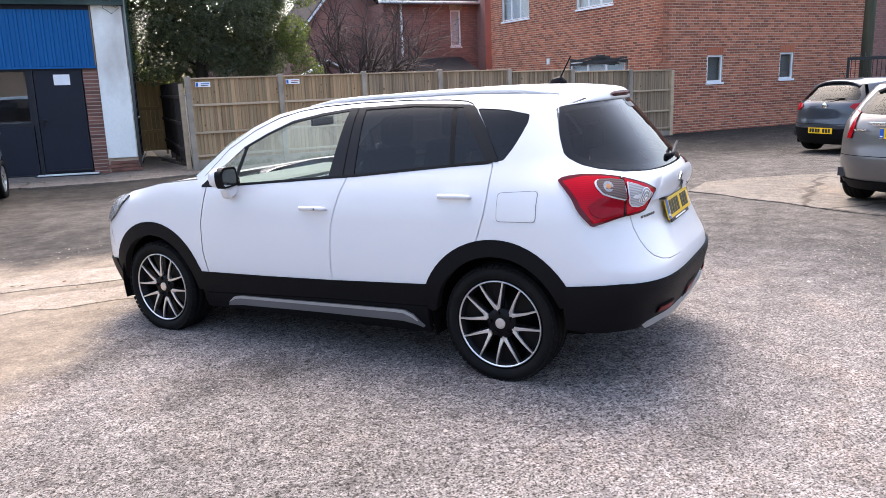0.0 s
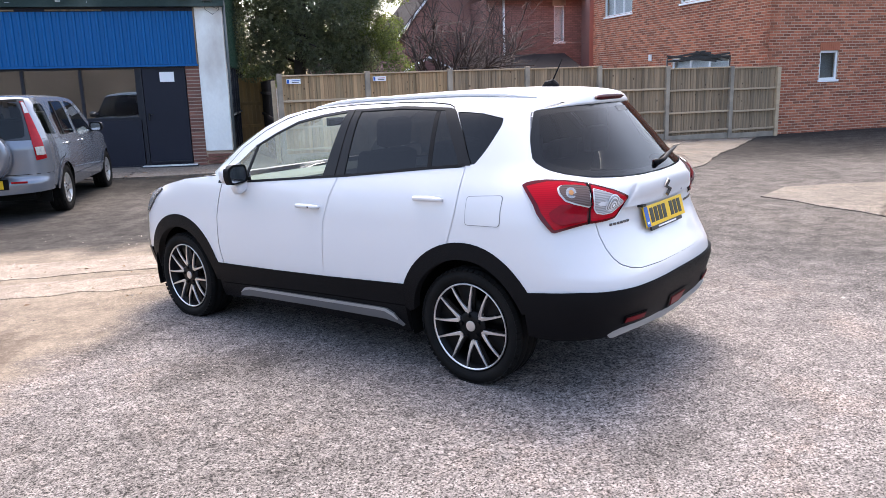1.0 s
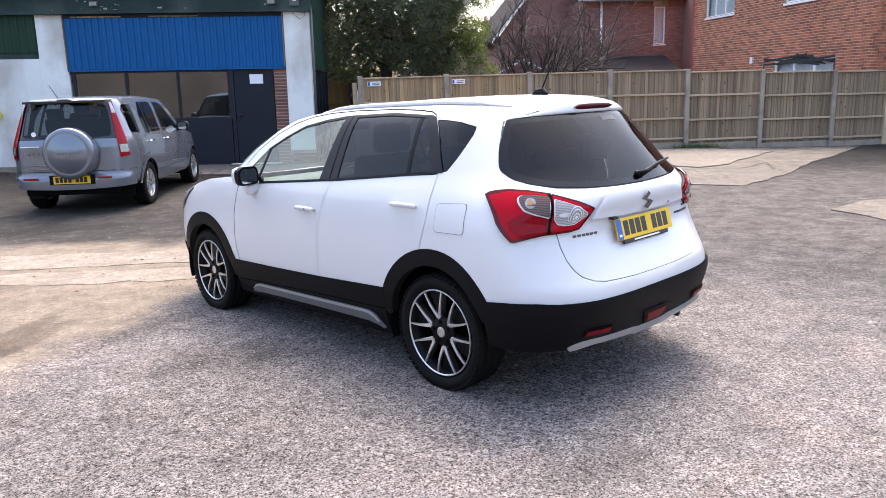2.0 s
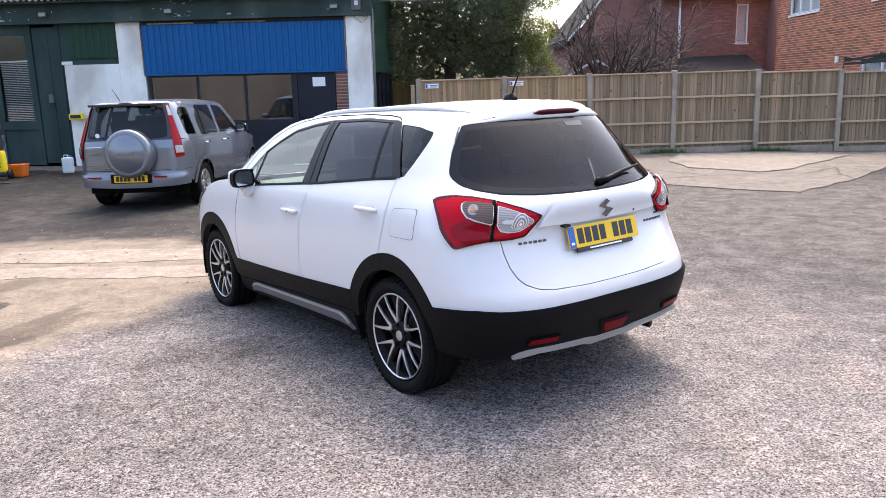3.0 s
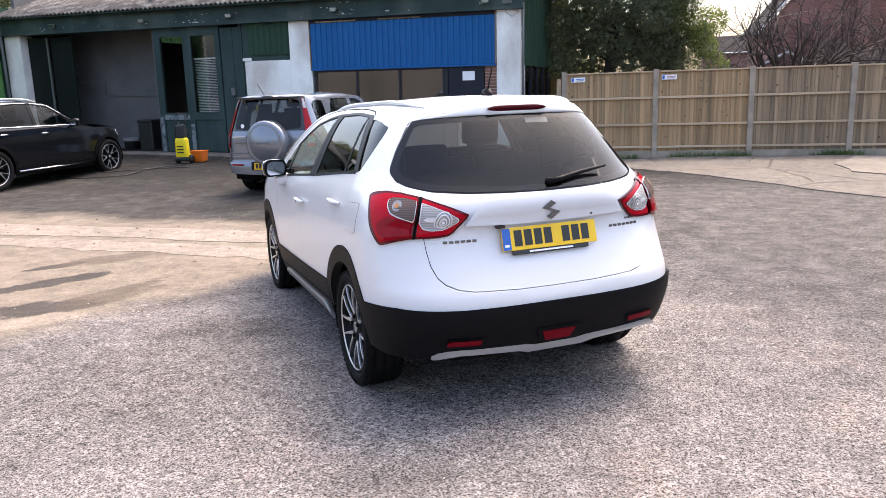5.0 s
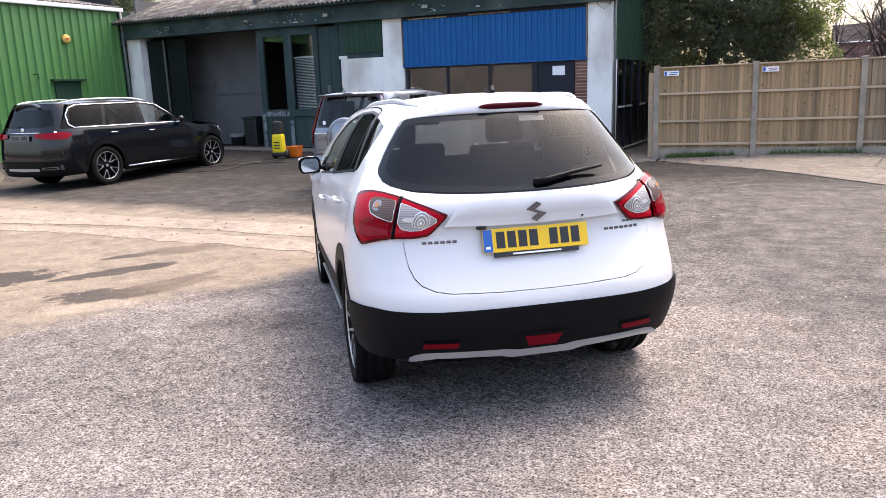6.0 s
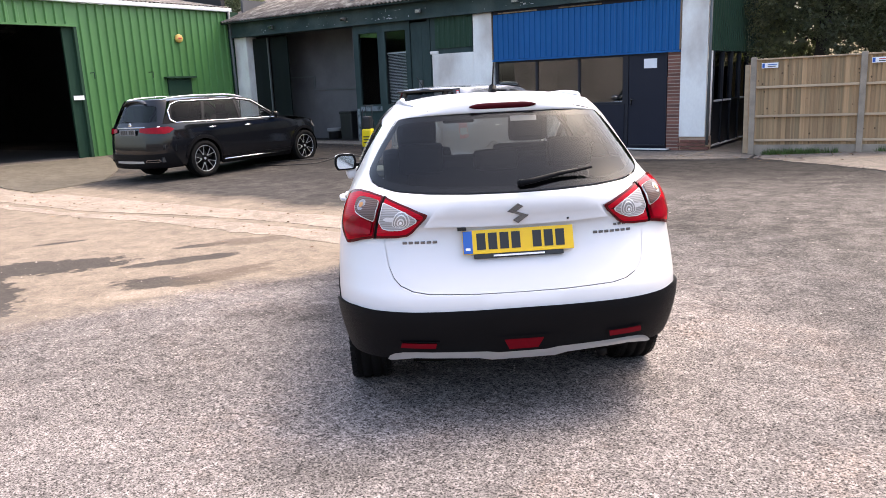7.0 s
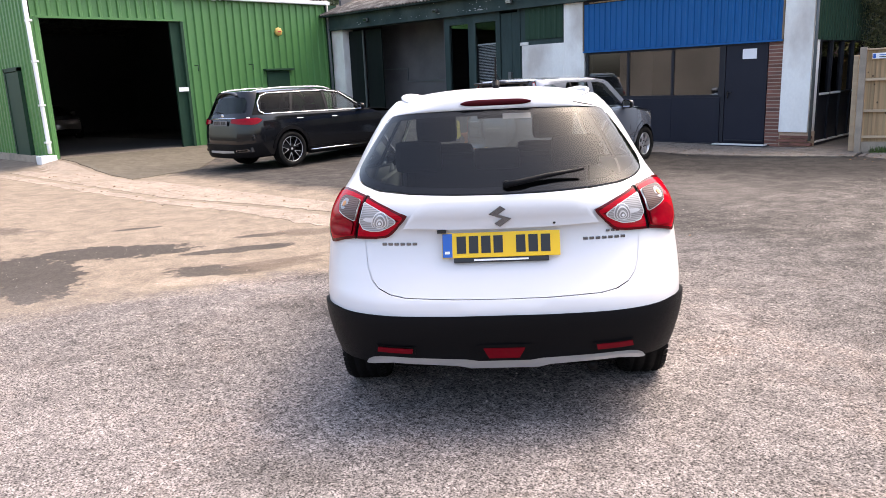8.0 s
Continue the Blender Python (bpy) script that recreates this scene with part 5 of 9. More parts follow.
box("wall", 0, 2.4, 0, 2.0, 0, 2.0, M["brick_old"], sh)
prism("roof", [(-0.15, 2.0), (1.2, 2.7), (2.55, 2.0), (2.55, 2.07), (1.2, 2.78), (-0.15, 2.07)], 2.3, M["pipe_white"], sh, axis='y', at=-0.15)

# ---------- cars: a body surface, and panels cut from it ----------
class Body:
    """Car skin. x to the car's right, y forward from the rear axle, z up. A place on it is (q, z): q runs from the middle of the
    tail (0) round the corner, along the flank and round the front; negative q is the car's left."""

    def __init__(self, width, rear, front, ub, uf, n=3.6, nf=3.0, taper=None):
        self.wt, self.rt, self.ft, self.ub, self.uf, self.nt, self.nf = width, rear, front, ub, uf, n, nf
        self.taper = taper                            # (z, inset) by which the flank lies within the tail's corners
        self.q1 = math.pi / 2 + uf - ub
        self.cache = {}

    def tabs(self, z):
        k = round(z, 4)
        if k not in self.cache:
            self.cache[k] = (interp(self.wt, z), interp(self.rt, z), interp(self.ft, z), self.nt if isinstance(self.nt, (int, float)) else interp(self.nt, z))
        return self.cache[k]

    def P(self, q, z):
        p = self.raw(q, z)
        if self.taper:
            p.x -= math.copysign(interp(self.taper, z) * (1 - sm((-.08 - p.y) / .40)), p.x) if abs(p.x) > .3 else 0.0
        return p

    def raw(self, q, z):
        s = -1.0 if q < 0 else 1.0
        q = abs(q)
        w, ur, uf, en = self.tabs(z)
        if q < math.pi / 2:
            c, d = math.cos(q), math.sin(q)
            k = (c ** en + d ** en) ** (-1 / en)
            return Vector((s * w * d * k, self.ub - (self.ub - ur) * c * k, z))
        if q <= self.q1:
            return Vector((s * w, self.ub + q - math.pi / 2, z))
        p = min(q - self.q1, math.pi / 2)
        c, d = math.cos(p), math.sin(p)
        k = (c ** self.nf + max(d, 0) ** self.nf) ** (-1 / self.nf)
        return Vector((s * w * c * k, self.uf + (uf - self.uf) * d * k, z))

    def S(self, u, z):
        """(q, z) of a flank place at length u."""
        w, ur, uf, en = self.tabs(z)
        if u < self.ub:
            x = min(0.9999, (self.ub - u) / (self.ub - ur))
            return (math.atan2((1 - x ** en) ** (1 / en), x), z)
        if u > self.uf:
            x = min(0.9999, (u - self.uf) / (uf - self.uf))
            return (self.q1 + math.atan2(x, (1 - x ** self.nf) ** (1 / self.nf)), z)
        return (math.pi / 2 + u - self.ub, z)

    def R(self, v, z):
        """(q, z) of a tail place at v from the middle."""
        w, en = self.tabs(z)[0], self.tabs(z)[3]
        y = min(0.9999, abs(v) / w)
        q = math.atan2(y, (1 - y ** en) ** (1 / en))
        return (q if v >= 0 else -q, z)

    def F(self, v, z):
        """(q, z) of a nose place."""
        w = self.tabs(z)[0]
        y = min(0.9999, abs(v) / w)
        q = self.q1 + math.atan2((1 - y ** self.nf) ** (1 / self.nf), y)
        return (q if v >= 0 else -q, z)

    def normal(self, q, z):
        e = 0.004
        if abs(abs(q)) < e:
            a, c = self.P(e, z), self.P(-e, z)
            if q < 0:
                pass
            d = a - c
        else:
            s = 1 if q > 0 else -1
            d = self.P(s * min(abs(q) + e, self.q1 + math.pi / 2 - 1e-4), z) - self.P(s * max(abs(q) - e, 0), z)
            d *= s
        up = self.P(q, z + e) - self.P(q, z - e)
        n = d.cross(up)
        n.normalize()
        o = self.P(q, z) - Vector((0, (self.ub + self.uf) / 2, z))
        return n if n.dot(o) > 0 else -n


def soften(poly, times=2):
    for _ in range(times):
        out = []
        for i in range(len(poly)):
            a, c = poly[i], poly[(i + 1) % len(poly)]
            out += [(a[0] * .75 + c[0] * .25, a[1] * .75 + c[1] * .25), (a[0] * .25 + c[0] * .75, a[1] * .25 + c[1] * .75)]
        poly = out
    return poly


def rounded(poly, r, n=4):
    """The outline with its corners cut to small arcs of about radius r."""
    out = []
    for i in range(len(poly)):
        a, b, c = Vector(poly[i - 1]), Vector(poly[i]), Vector(poly[(i + 1) % len(poly)])
        p, q = b + (a - b).normalized() * r, b + (c - b).normalized() * r
        out += [tuple(p.lerp(b, t).lerp(b.lerp(q, t), t)) for t in [k / n for k in range(n + 1)]]
    return out


def dense(poly, step):
    out = []
    for i in range(len(poly)):
        a, c = poly[i], poly[(i + 1) % len(poly)]
        k = max(1, int(math.hypot(c[0] - a[0], c[1] - a[1]) / step))
        out += [(a[0] + (c[0] - a[0]) * j / k, a[1] + (c[1] - a[1]) * j / k) for j in range(k)]
    return out


def panel(body, name, poly, material, parent, side=1, off=0.0, thick=0.012, holes=(), step=0.05, label="", bulge=0.0):
    """A piece of the skin inside an outline of (q, z) places, lifted by off, with edges turned in by thick."""
    outer = dense(poly, step)
    holes = [dense(h, step) for h in holes]
    lo = (min(p[0] for p in outer), min(p[1] for p in outer))
    hi = (max(p[0] for p in outer), max(p[1] for p in outer))
    inner = []
    gx = max(2, int((hi[0] - lo[0]) / step))
    gy = max(2, int((hi[1] - lo[1]) / step))
    rim = outer + [p for h in holes for p in h]
    for i in range(1, gx):
        for j in range(1, gy):
            p = (lo[0] + (hi[0] - lo[0]) * i / gx, lo[1] + (hi[1] - lo[1]) * j / gy)
            if inside(p, outer) and not any(inside(p, h) for h in holes) and min((p[0] - r[0]) ** 2 + (p[1] - r[1]) ** 2 for r in rim) > (step * 0.4) ** 2:
                inner.append(p)
    V, F = cdt(outer, holes, inner)
    verts, norms = [], []
    cx, cz = (lo[0] + hi[0]) / 2, (lo[1] + hi[1]) / 2
    def lift(q, z, o):
        n = body.normal(q * side, z)
        if bulge:
            o += bulge * max(0.0, 1 - ((q - cx) / (hi[0] - cx)) ** 2) * max(0.0, 1 - ((z - cz) / (hi[1] - cz)) ** 2)
        return body.P(q * side, z) + n * o, n
    for v in V:
        p, n = lift(v[0], v[1], off)
        verts.append(p)
        norms.append(n)
    faces = []
    for f in F:
        a, c, d = (verts[k] for k in f)
        g = (c - a).cross(d - a)
        faces.append(tuple(f) if g.dot(norms[f[0]]) > 0 else tuple(f)[::-1])
    for loop in [outer, *holes]:
        k = len(verts)
        n = len(loop)
        for q, z in loop:
            p, nn = lift(q, z, off)
            verts.append(p)
            norms.append(nn)
        for q, z in loop:
            p, nn = lift(q, z, off - thick)
            verts.append(p)
            norms.append(nn)
        for i in range(n):
            j = (i + 1) % n
            faces.append((k + i, k + j, k + n + j, k + n + i))
    ob = obj(name, verts, faces, material, parent, label, smooth=True)
    ob.data.normals_split_custom_set_from_vertices([tuple(n) for n in norms])
    return ob


def both(fn):
    for s in (-1, 1):
        fn(s)


def arc(cu, cz, r, a0, a1, n=16):
    return [(cu + r * math.cos(radians(a0 + (a1 - a0) * i / n)), cz + r * math.sin(radians(a0 + (a1 - a0) * i / n))) for i in range(n + 1)]


def grid_skin(name, rows, material, parent, label="", flip=False):
    """Smooth sheet through rows of points."""
    n = len(rows[0])
    verts = [p for r in rows for p in r]
    faces = []
    for j in range(len(rows) - 1):
        for i in range(n - 1):
            f = (j * n + i, j * n + i + 1, (j + 1) * n + i + 1, (j + 1) * n + i)
            faces.append(f[::-1] if flip else f)
    return obj(name, verts, faces, material, parent, label, smooth=True)


def wheel(parent, x, y, r, width, rim_r, side, style, rim_mat, face_mat, name="wheel"):
    """A wheel: tyre with grooves, barrel, spokes, hub cap, nuts. style: spoke count, split, and spoke width."""
    count, split, sw = style
    w = empty(name, Matrix.Identity(4))
    w.parent = parent
    w.matrix_local = pose(x, y, r, 0, 0, 0 if side > 0 else 180)
    h = width / 2
    prof = [(-h * 0.78, rim_r), (-h * 0.98, rim_r + 0.02), (-h, rim_r + (r - rim_r) * 0.5), (-h * 0.93, r - 0.022), (-h * 0.84, r - 0.008)]
    for g in (-0.5, 0.0, 0.5):
        prof += [(h * (g * 1.0 - 0.10) , r), (h * (g - 0.06), r - 0.008), (h * (g + 0.06), r - 0.008), (h * (g + 0.10), r)]
    prof += [(h * 0.84, r - 0.008), (h * 0.93, r - 0.022), (h, rim_r + (r - rim_r) * 0.5), (h * 0.98, rim_r + 0.02), (h * 0.78, rim_r)]
    tyre = lathe("tyre", prof, M["rubber"], w, 48, label="black rubber tyre")
    # shoulder blocks
    bm = bmesh.new()
    for k in range(56):
        t = 2 * math.pi * k / 56
        for s in (-1, 1):
            m = Matrix.Rotation(t, 4, 'X') @ pose(s * h * 0.86, 0, r - 0.007, 0, s * 22, 0)
            add_box(bm, -0.014, 0.014, -0.0125, 0.0125, -0.006, 0.0015, m=m)
    tagged(part("tread_pattern", bm, M["rubber"], tyre), kind="stuff")
    lathe("barrel", [(h * 0.80, rim_r), (h * 0.84, rim_r + 0.004), (h * 0.80, rim_r - 0.012), (h * 0.2, rim_r - 0.03), (-h * 0.5, rim_r - 0.035), (-h * 0.8, rim_r)], rim_mat, w, 40)
    lathe("brake_disc", [(-h * 0.3, 0.02), (-h * 0.3, rim_r * 0.72), (-h * 0.4, rim_r * 0.72)], M["rim_black"], w, 32)
    lathe("rim_back", [(-h * 0.45, rim_r - 0.03), (-h * 0.45, 0.02)], M["shell"], w, 32)
    lip = lathe("rim_lip", [(h * 0.80, rim_r - 0.004), (h * 0.88, rim_r - 0.004), (h * 0.90, rim_r - 0.008), (h * 0.84, rim_r - 0.013)], face_mat, w, 48)
    hubz = h * 0.72
    for k in range(count):
        t = 2 * math.pi * k / count + (radians(40) if split else 0.0)
        for sgn in ((-1, 1) if split else (0,)):
            bm = bmesh.new()
            a0 = t + sgn * (0.075 if split else 0.0)
            spread = t + sgn * math.pi / count * split
            r0 = rim_r * 0.34 if split else 0.055
            p0 = Vector((r0 * math.cos(a0), r0 * math.sin(a0)))
            p1 = Vector(((rim_r - 0.008) * math.cos(spread), (rim_r - 0.008) * math.sin(spread)))
            nrm = Vector((-(p1 - p0).y, (p1 - p0).x)).normalized()
            w0, w1 = (sw * 0.52, sw * 0.20) if split else (sw * 0.38, sw * 0.56)
            rings = []
            for i in range(5):
                f = i / 4
                # the arms of a pair bow apart on their way to the rim
                c = p0.lerp(p1, f) + nrm * (sgn * 0.0025 * math.sin(math.pi * f) if split else 0.0)
                ww = w0 + (w1 - w0) * f ** (0.7 if split else 1.0)
                xo = hubz + (h * 0.84 - hubz) * f + (0.006 * math.sin(math.pi * f))
                rings.append([bm.verts.new((xo + dx, c.x + nrm.x * ww * e, c.y + nrm.y * ww * e)) for e, dx in ((-1.02, -0.012), (-1, -0.002), (-0.8, 0.0), (0.8, 0.0), (1, -0.002), (1.02, -0.012))])
            for j in range(4):
                for i in range(5):
                    bm.faces.new((rings[j][i], rings[j][i + 1], rings[j + 1][i + 1], rings[j + 1][i]))
            bmesh.ops.recalc_face_normals(bm, faces=bm.faces)
            part("spoke", bm, face_mat, w)
        if split:
            # black web behind each pair, and the point where its arms meet
            bm = bmesh.new()
            fan = math.pi / count * split
            add_prism(bm, [(0.05 * math.cos(t - .3), 0.05 * math.sin(t - .3)), ((rim_r - .012) * math.cos(t - fan), (rim_r - .012) * math.sin(t - fan)), ((rim_r - .012) * math.cos(t), (rim_r - .012) * math.sin(t)), ((rim_r - .012) * math.cos(t + fan), (rim_r - .012) * math.sin(t + fan)), (0.05 * math.cos(t + .3), 0.05 * math.sin(t + .3))], 0.012, 'x', hubz - 0.040)
            part("spoke_web", bm, rim_mat, w)
            bm = bmesh.new()
            ra, rb = rim_r * 0.29, rim_r * 0.44
            add_prism(bm, [(ra * math.cos(t), ra * math.sin(t)), (rim_r * .36 * math.cos(t - 0.19), rim_r * .36 * math.sin(t - 0.19)), (rb * math.cos(t - 0.09), rb * math.sin(t - 0.09)), (rim_r * .40 * math.cos(t), rim_r * .40 * math.sin(t)), (rb * math.cos(t + 0.09), rb * math.sin(t + 0.09)), (rim_r * .36 * math.cos(t + 0.19), rim_r * .36 * math.sin(t + 0.19))], 0.02, 'x', hubz - 0.0195)
            part("spoke_root", bm, face_mat, w)
    lathe("hub", [(hubz - 0.02, 0.085), (hubz - 0.004, 0.075), (hubz - 0.004, 0.030)], rim_mat, w, 24)
    cap = lathe("hub_cap", [(hubz - 0.004, 0.029), (hubz + 0.001, 0.0288), (hubz + 0.0018, 0.028), (hubz + 0.002, 0.026), (hubz + 0.002, 0.0)], face_mat, w, 20, label="silver hub cap")
    bm = bmesh.new()
    for k in range(5):
        t = 2 * math.pi * k / 5 + radians(26)
        add_lathe_at(bm, hubz - 0.002, 0.060 * math.cos(t), 0.060 * math.sin(t), 0.0115, 0.012)
    tagged(part("wheel_nuts", bm, M["rim_black"], w), kind="stuff")
    return w


def add_lathe_at(bm, x, y, z, r, h):
    rings = [[bm.verts.new((x + a, y + rr * math.cos(k * math.pi / 3), z + rr * math.sin(k * math.pi / 3))) for k in range(6)] for a, rr in ((0, r), (h, r * 0.9))]
    for k in range(6):
        bm.faces.new((rings[0][k], rings[0][(k + 1) % 6], rings[1][(k + 1) % 6], rings[1][k]))
    bm.faces.new(rings[1])


def plate(parent, m, w=0.52, h=0.111, ground="plate_yellow", blue=True, bars=7, frame=True):
    """Number plate; its characters are plain bars."""
    p = box("number_plate", -w / 2, w / 2, -0.008, 0.0, -h / 2, h / 2, M[ground], parent, bev=0.002, label="yellow number plate with plain black bars" if ground == "plate_yellow" else "pale number plate with plain bars")
    p.matrix_local = m
    if blue:
        box("band", -w / 2 + 0.002, -w / 2 + 0.045, -0.0095, -0.008, -h / 2 + 0.003, h / 2 - 0.003, M["plate_blue"], p)
        box("band_mark", -w / 2 + 0.012, -w / 2 + 0.034, -0.0105, -0.0095, -h / 2 + 0.018, -h / 2 + 0.030, M["paper"], p)
    if frame:
        box("holder", -w / 2 + 0.05, w / 2 - 0.05, -0.006, 0.004, -h / 2 - 0.022, -h / 2, M["plate_black"], p, bev=0.003)
        box("holder_bar", -0.12, 0.12, -0.0075, -0.006, -h / 2 - 0.015, -h / 2 - 0.007, M["paper"], p)
    x0 = -w / 2 + (0.065 if blue else 0.03)
    x1 = w / 2 - 0.03
    n = bars
    gap = 0.045 if n == 7 else 0.0
    pitch = (x1 - x0 - gap) / n
    for i in range(n):
        a = x0 + i * pitch + (gap if i >= 4 else 0)
        box("bar", a, a + pitch - 0.013, -0.0098, -0.008, -h * 0.33, h * 0.36, M["plate_black"], p)
    return p


def seat(parent, x, y, z, w=0.5, material=None, tall=0.62, head=True):
    mtl = material or M["cabin"]
    s = box("seat", x - w / 2, x + w / 2, y - 0.05, y + 0.48, z, z + 0.16, mtl, parent, bev=0.05)
    bm = bmesh.new()
    add_box(bm, x - w / 2 + 0.02, x + w / 2 - 0.02, -0.06, 0.06, 0, tall, 0.045, m=Matrix.Translation((0, y, z + 0.12)) @ Matrix.Rotation(radians(14), 4, 'X'))
    part("seat_back", bm, mtl, parent, smooth=False)
    if head:
        bm = bmesh.new()
        add_box(bm, x - 0.13, x + 0.13, -0.045, 0.045, 0, 0.18, 0.04, m=Matrix.Translation((0, y - 0.19, z + 0.12 + tall)) @ Matrix.Rotation(radians(8), 4, 'X'))
        part("headrest", bm, mtl, parent)


def mirror_housing(parent, s, u, v, z, shell, lower=None, sz=1.0, foot=None):
    bm = bmesh.new()
    add_box(bm, -0.105 * sz, 0.105 * sz, -0.075 * sz, 0.07 * sz, -0.07 * sz, 0.085 * sz, 0.06 * sz)
    for vert in bm.verts:
        k = 1 - 0.25 * max(0, vert.co.y / 0.06)
        vert.co.x *= k
        vert.co.z *= k
    bmesh.ops.transform(bm, matrix=pose(s * v, u, z, 0, 0, s * -8), verts=bm.verts)
    mo = part("mirror_housing", bm, shell, parent, smooth=True)
    shape = [(-0.095 * s, -0.066), (0.085 * s, -0.074), (0.108 * s, -0.02), (0.104 * s, 0.055), (0.055 * s, 0.086), (-0.085 * s, 0.080), (-0.108 * s, 0.02)]
    for nm, k, y0, d, mt in (("mirror_frame", 1.0, -0.083, 0.055, M["black_plastic"]), ("mirror_glass", 0.80, -0.0855, 0.004, M["chrome"])):
        bm = bmesh.new()
        add_prism(bm, rounded([(x * k * sz, zz * k * sz) for x, zz in shape], 0.024 * k * sz), d * sz, 'y', y0 * sz)
        bmesh.ops.transform(bm, matrix=pose(s * v, u, z, 0, 0, s * -8), verts=bm.verts)
        part(nm, bm, mt, mo)
    bm = bmesh.new()
    add_box(bm, -0.06, 0.06, -0.03, 0.03, -0.03, 0.03, 0.01)
    bmesh.ops.transform(bm, matrix=pose(s * (v - 0.12 * sz), u + 0.02, z - 0.05 * sz, 0, 0, 0), verts=bm.verts)
    part("mirror_foot", bm, M["black_plastic"], mo)
    if foot:
        bm = bmesh.new()
        add_box(bm, -0.055, 0.055, -0.035, 0.04, -0.045, 0.03, 0.022)
        bmesh.ops.transform(bm, matrix=pose(s * (v - 0.075 * sz), u - 0.01, z - 0.095 * sz, 0, s * 20, 0), verts=bm.verts)
        part("mirror_stalk", bm, foot, mo, "white mirror stalk", smooth=True)
    if lower:
        bm = bmesh.new()
        add_box(bm, -0.10 * sz, 0.10 * sz, -0.07 * sz, 0.055 * sz, -0.078 * sz, -0.045 * sz, 0.015)
        bmesh.ops.transform(bm, matrix=pose(s * v, u, z, 0, 0, s * -8), verts=bm.verts)
        part("mirror_base", bm, lower, mo)


def white_crossover():
    B = Body([(.15, .75), (.25, .806), (.40, .850), (.55, .876), (.70, .8825), (.85, .876), (.95, .862), (1.02, .845), (1.08, .820), (1.2, .752), (1.3, .690), (1.42, .605), (1.47, .556), (1.51, .510), (1.56, .44)],
             [(.15, -.62), (.25, -.70), (.36, -.770), (.45, -.805), (.55, -.828), (.62, -.818), (.68, -.786), (.74, -.758), (.80, -.730), (.88, -.708), (.94, -.708), (1.0, -.732), (1.05, -.718), (1.1, -.685), (1.2, -.615), (1.3, -.540), (1.4, -.460), (1.47, -.40), (1.56, -.33)],
             [(.15, 3.24), (.3, 3.33), (.5, 3.38), (.7, 3.37), (.8, 3.33), (.9, 3.25), (1.0, 3.0), (1.1, 2.9), (1.56, 2.8)], 0.1, 2.25, [(.45, 4.1), (.7, 3.9), (.9, 3.75), (1.0, 3.35), (1.08, 3.05), (1.17, 2.75), (1.5, 2.6)], 4.4,
             taper=[(.30, .012), (.50, .018), (.70, .028), (.88, .032), (1.1, .032), (1.25, .02), (1.38, .008), (1.47, .0)])
    S, R, F = B.S, B.R, B.F
    S_ = lambda pts: [S(*p) for p in pts]
    R_ = lambda pts: [R(*p) for p in pts]
    car = empty("white_crossover", pose(2.125, 3.987, -0.023, -1.48, 0, 40.72), "white five-door crossover car with black cladding and alloy wheels", "car")
    W, K = M["white_paint"], M["black_plastic"]
    belt = [(2.12, 1.03), (1.84, 1.037), (1.08, 1.085), (.89, 1.096), (.296, 1.146), (.03, 1.163)]
    rt = 0.322
    # dark lining behind the panels, with the wheel openings free
    sh = [S(-.6, .40), S(-.42, .36), S(-.2, .26), S(2.9, .22), F(.3, .24), F(.3, .86), S(2.7, .90), S(2.0, .95), S(0.1, .95), S(-.45, .93), R(.5, .93), R(.5, .34)]
    for s in (-1, 1):
        panel(B, "inner_lining", sh, M["shell"], car, s, off=-0.03, thick=0.0, step=0.12,
              holes=[S_(arc(0, rt, .40, 0, 345, 20)), S_(arc(2.6, rt, .40, 0, 345, 20))])
    panel(B, "tail_lining", R_([(-.52, .26), (.52, .26), (.52, .93), (-.52, .93)]), M["shell"], car, 1, off=-0.03, thick=0, step=0.12)
    # doors, wings, quarters
    archR = arc(0, rt, .40, 14, 166, 22)
    archF = arc(2.6, rt, .405, 20, 170, 20)
    for s in (-1, 1):
        top = [(2.055, 1.032)] + [p for p in belt if .95 < p[0] < 2.0] + [(.952, 1.09)]
        fd = panel(B, "front_door", S_([(2.078, .42), (2.112, .62), (2.108, .80), *top, (1.0, .98), (1.052, .82), (1.068, .60), (1.066, .42)]), W, car, s, step=0.06, label="white front door")
        rd = panel(B, "rear_door", S_([(1.060, .42), (1.062, .60), (1.046, .82), (.994, .98), (.944, 1.092), (.89, 1.096), (.296, 1.146), (.036, 1.162), (.048, .98), (.064, .90), (.108, .76), *[p for p in archR if p[0] > .12 and p[1] < .73][::-1], (.42, .42)]), W, car, s, step=0.06, label="white rear door")
        panel(B, "front_wing", S_([(2.118, .62), (2.114, .80), (2.062, 1.036), (2.13, 1.075), (2.5, 1.045), (2.85, .985), (3.02, .93), (3.06, .60), (3.03, .46), *archF, (2.12, .42), (2.085, .42)]), W, car, s, step=0.06, label="white front wing")
        hole_q = rounded(S_([(.186, 1.443), (.0, 1.428), (-.118, 1.402), (-.120, 1.365), (-.066, 1.240), (-.022, 1.178), (.012, 1.174)]), .014)
        panel(B, "quarter_panel", [*S_([(.102, .76), (.058, .90), (.042, .98), (.030, 1.165), (.205, 1.452), (.225, 1.512), (0, 1.50), (-.2, 1.485), (-.33, 1.468)]), *R_([(.470, 1.446), (.517, 1.427), (.539, 1.402), (.584, 1.347), (.625, 1.291), (.675, 1.206), (.681, 1.181), (.676, 1.157), (.628, 1.090), (.6245, .90)]), *S_([(-.557, .885), (-.472, .62), (-.42, .54)]), *[S(*p) for p in archR if p[0] < .10][::-1]], W, car, s, holes=[hole_q], step=0.05, label="white rear quarter panel")
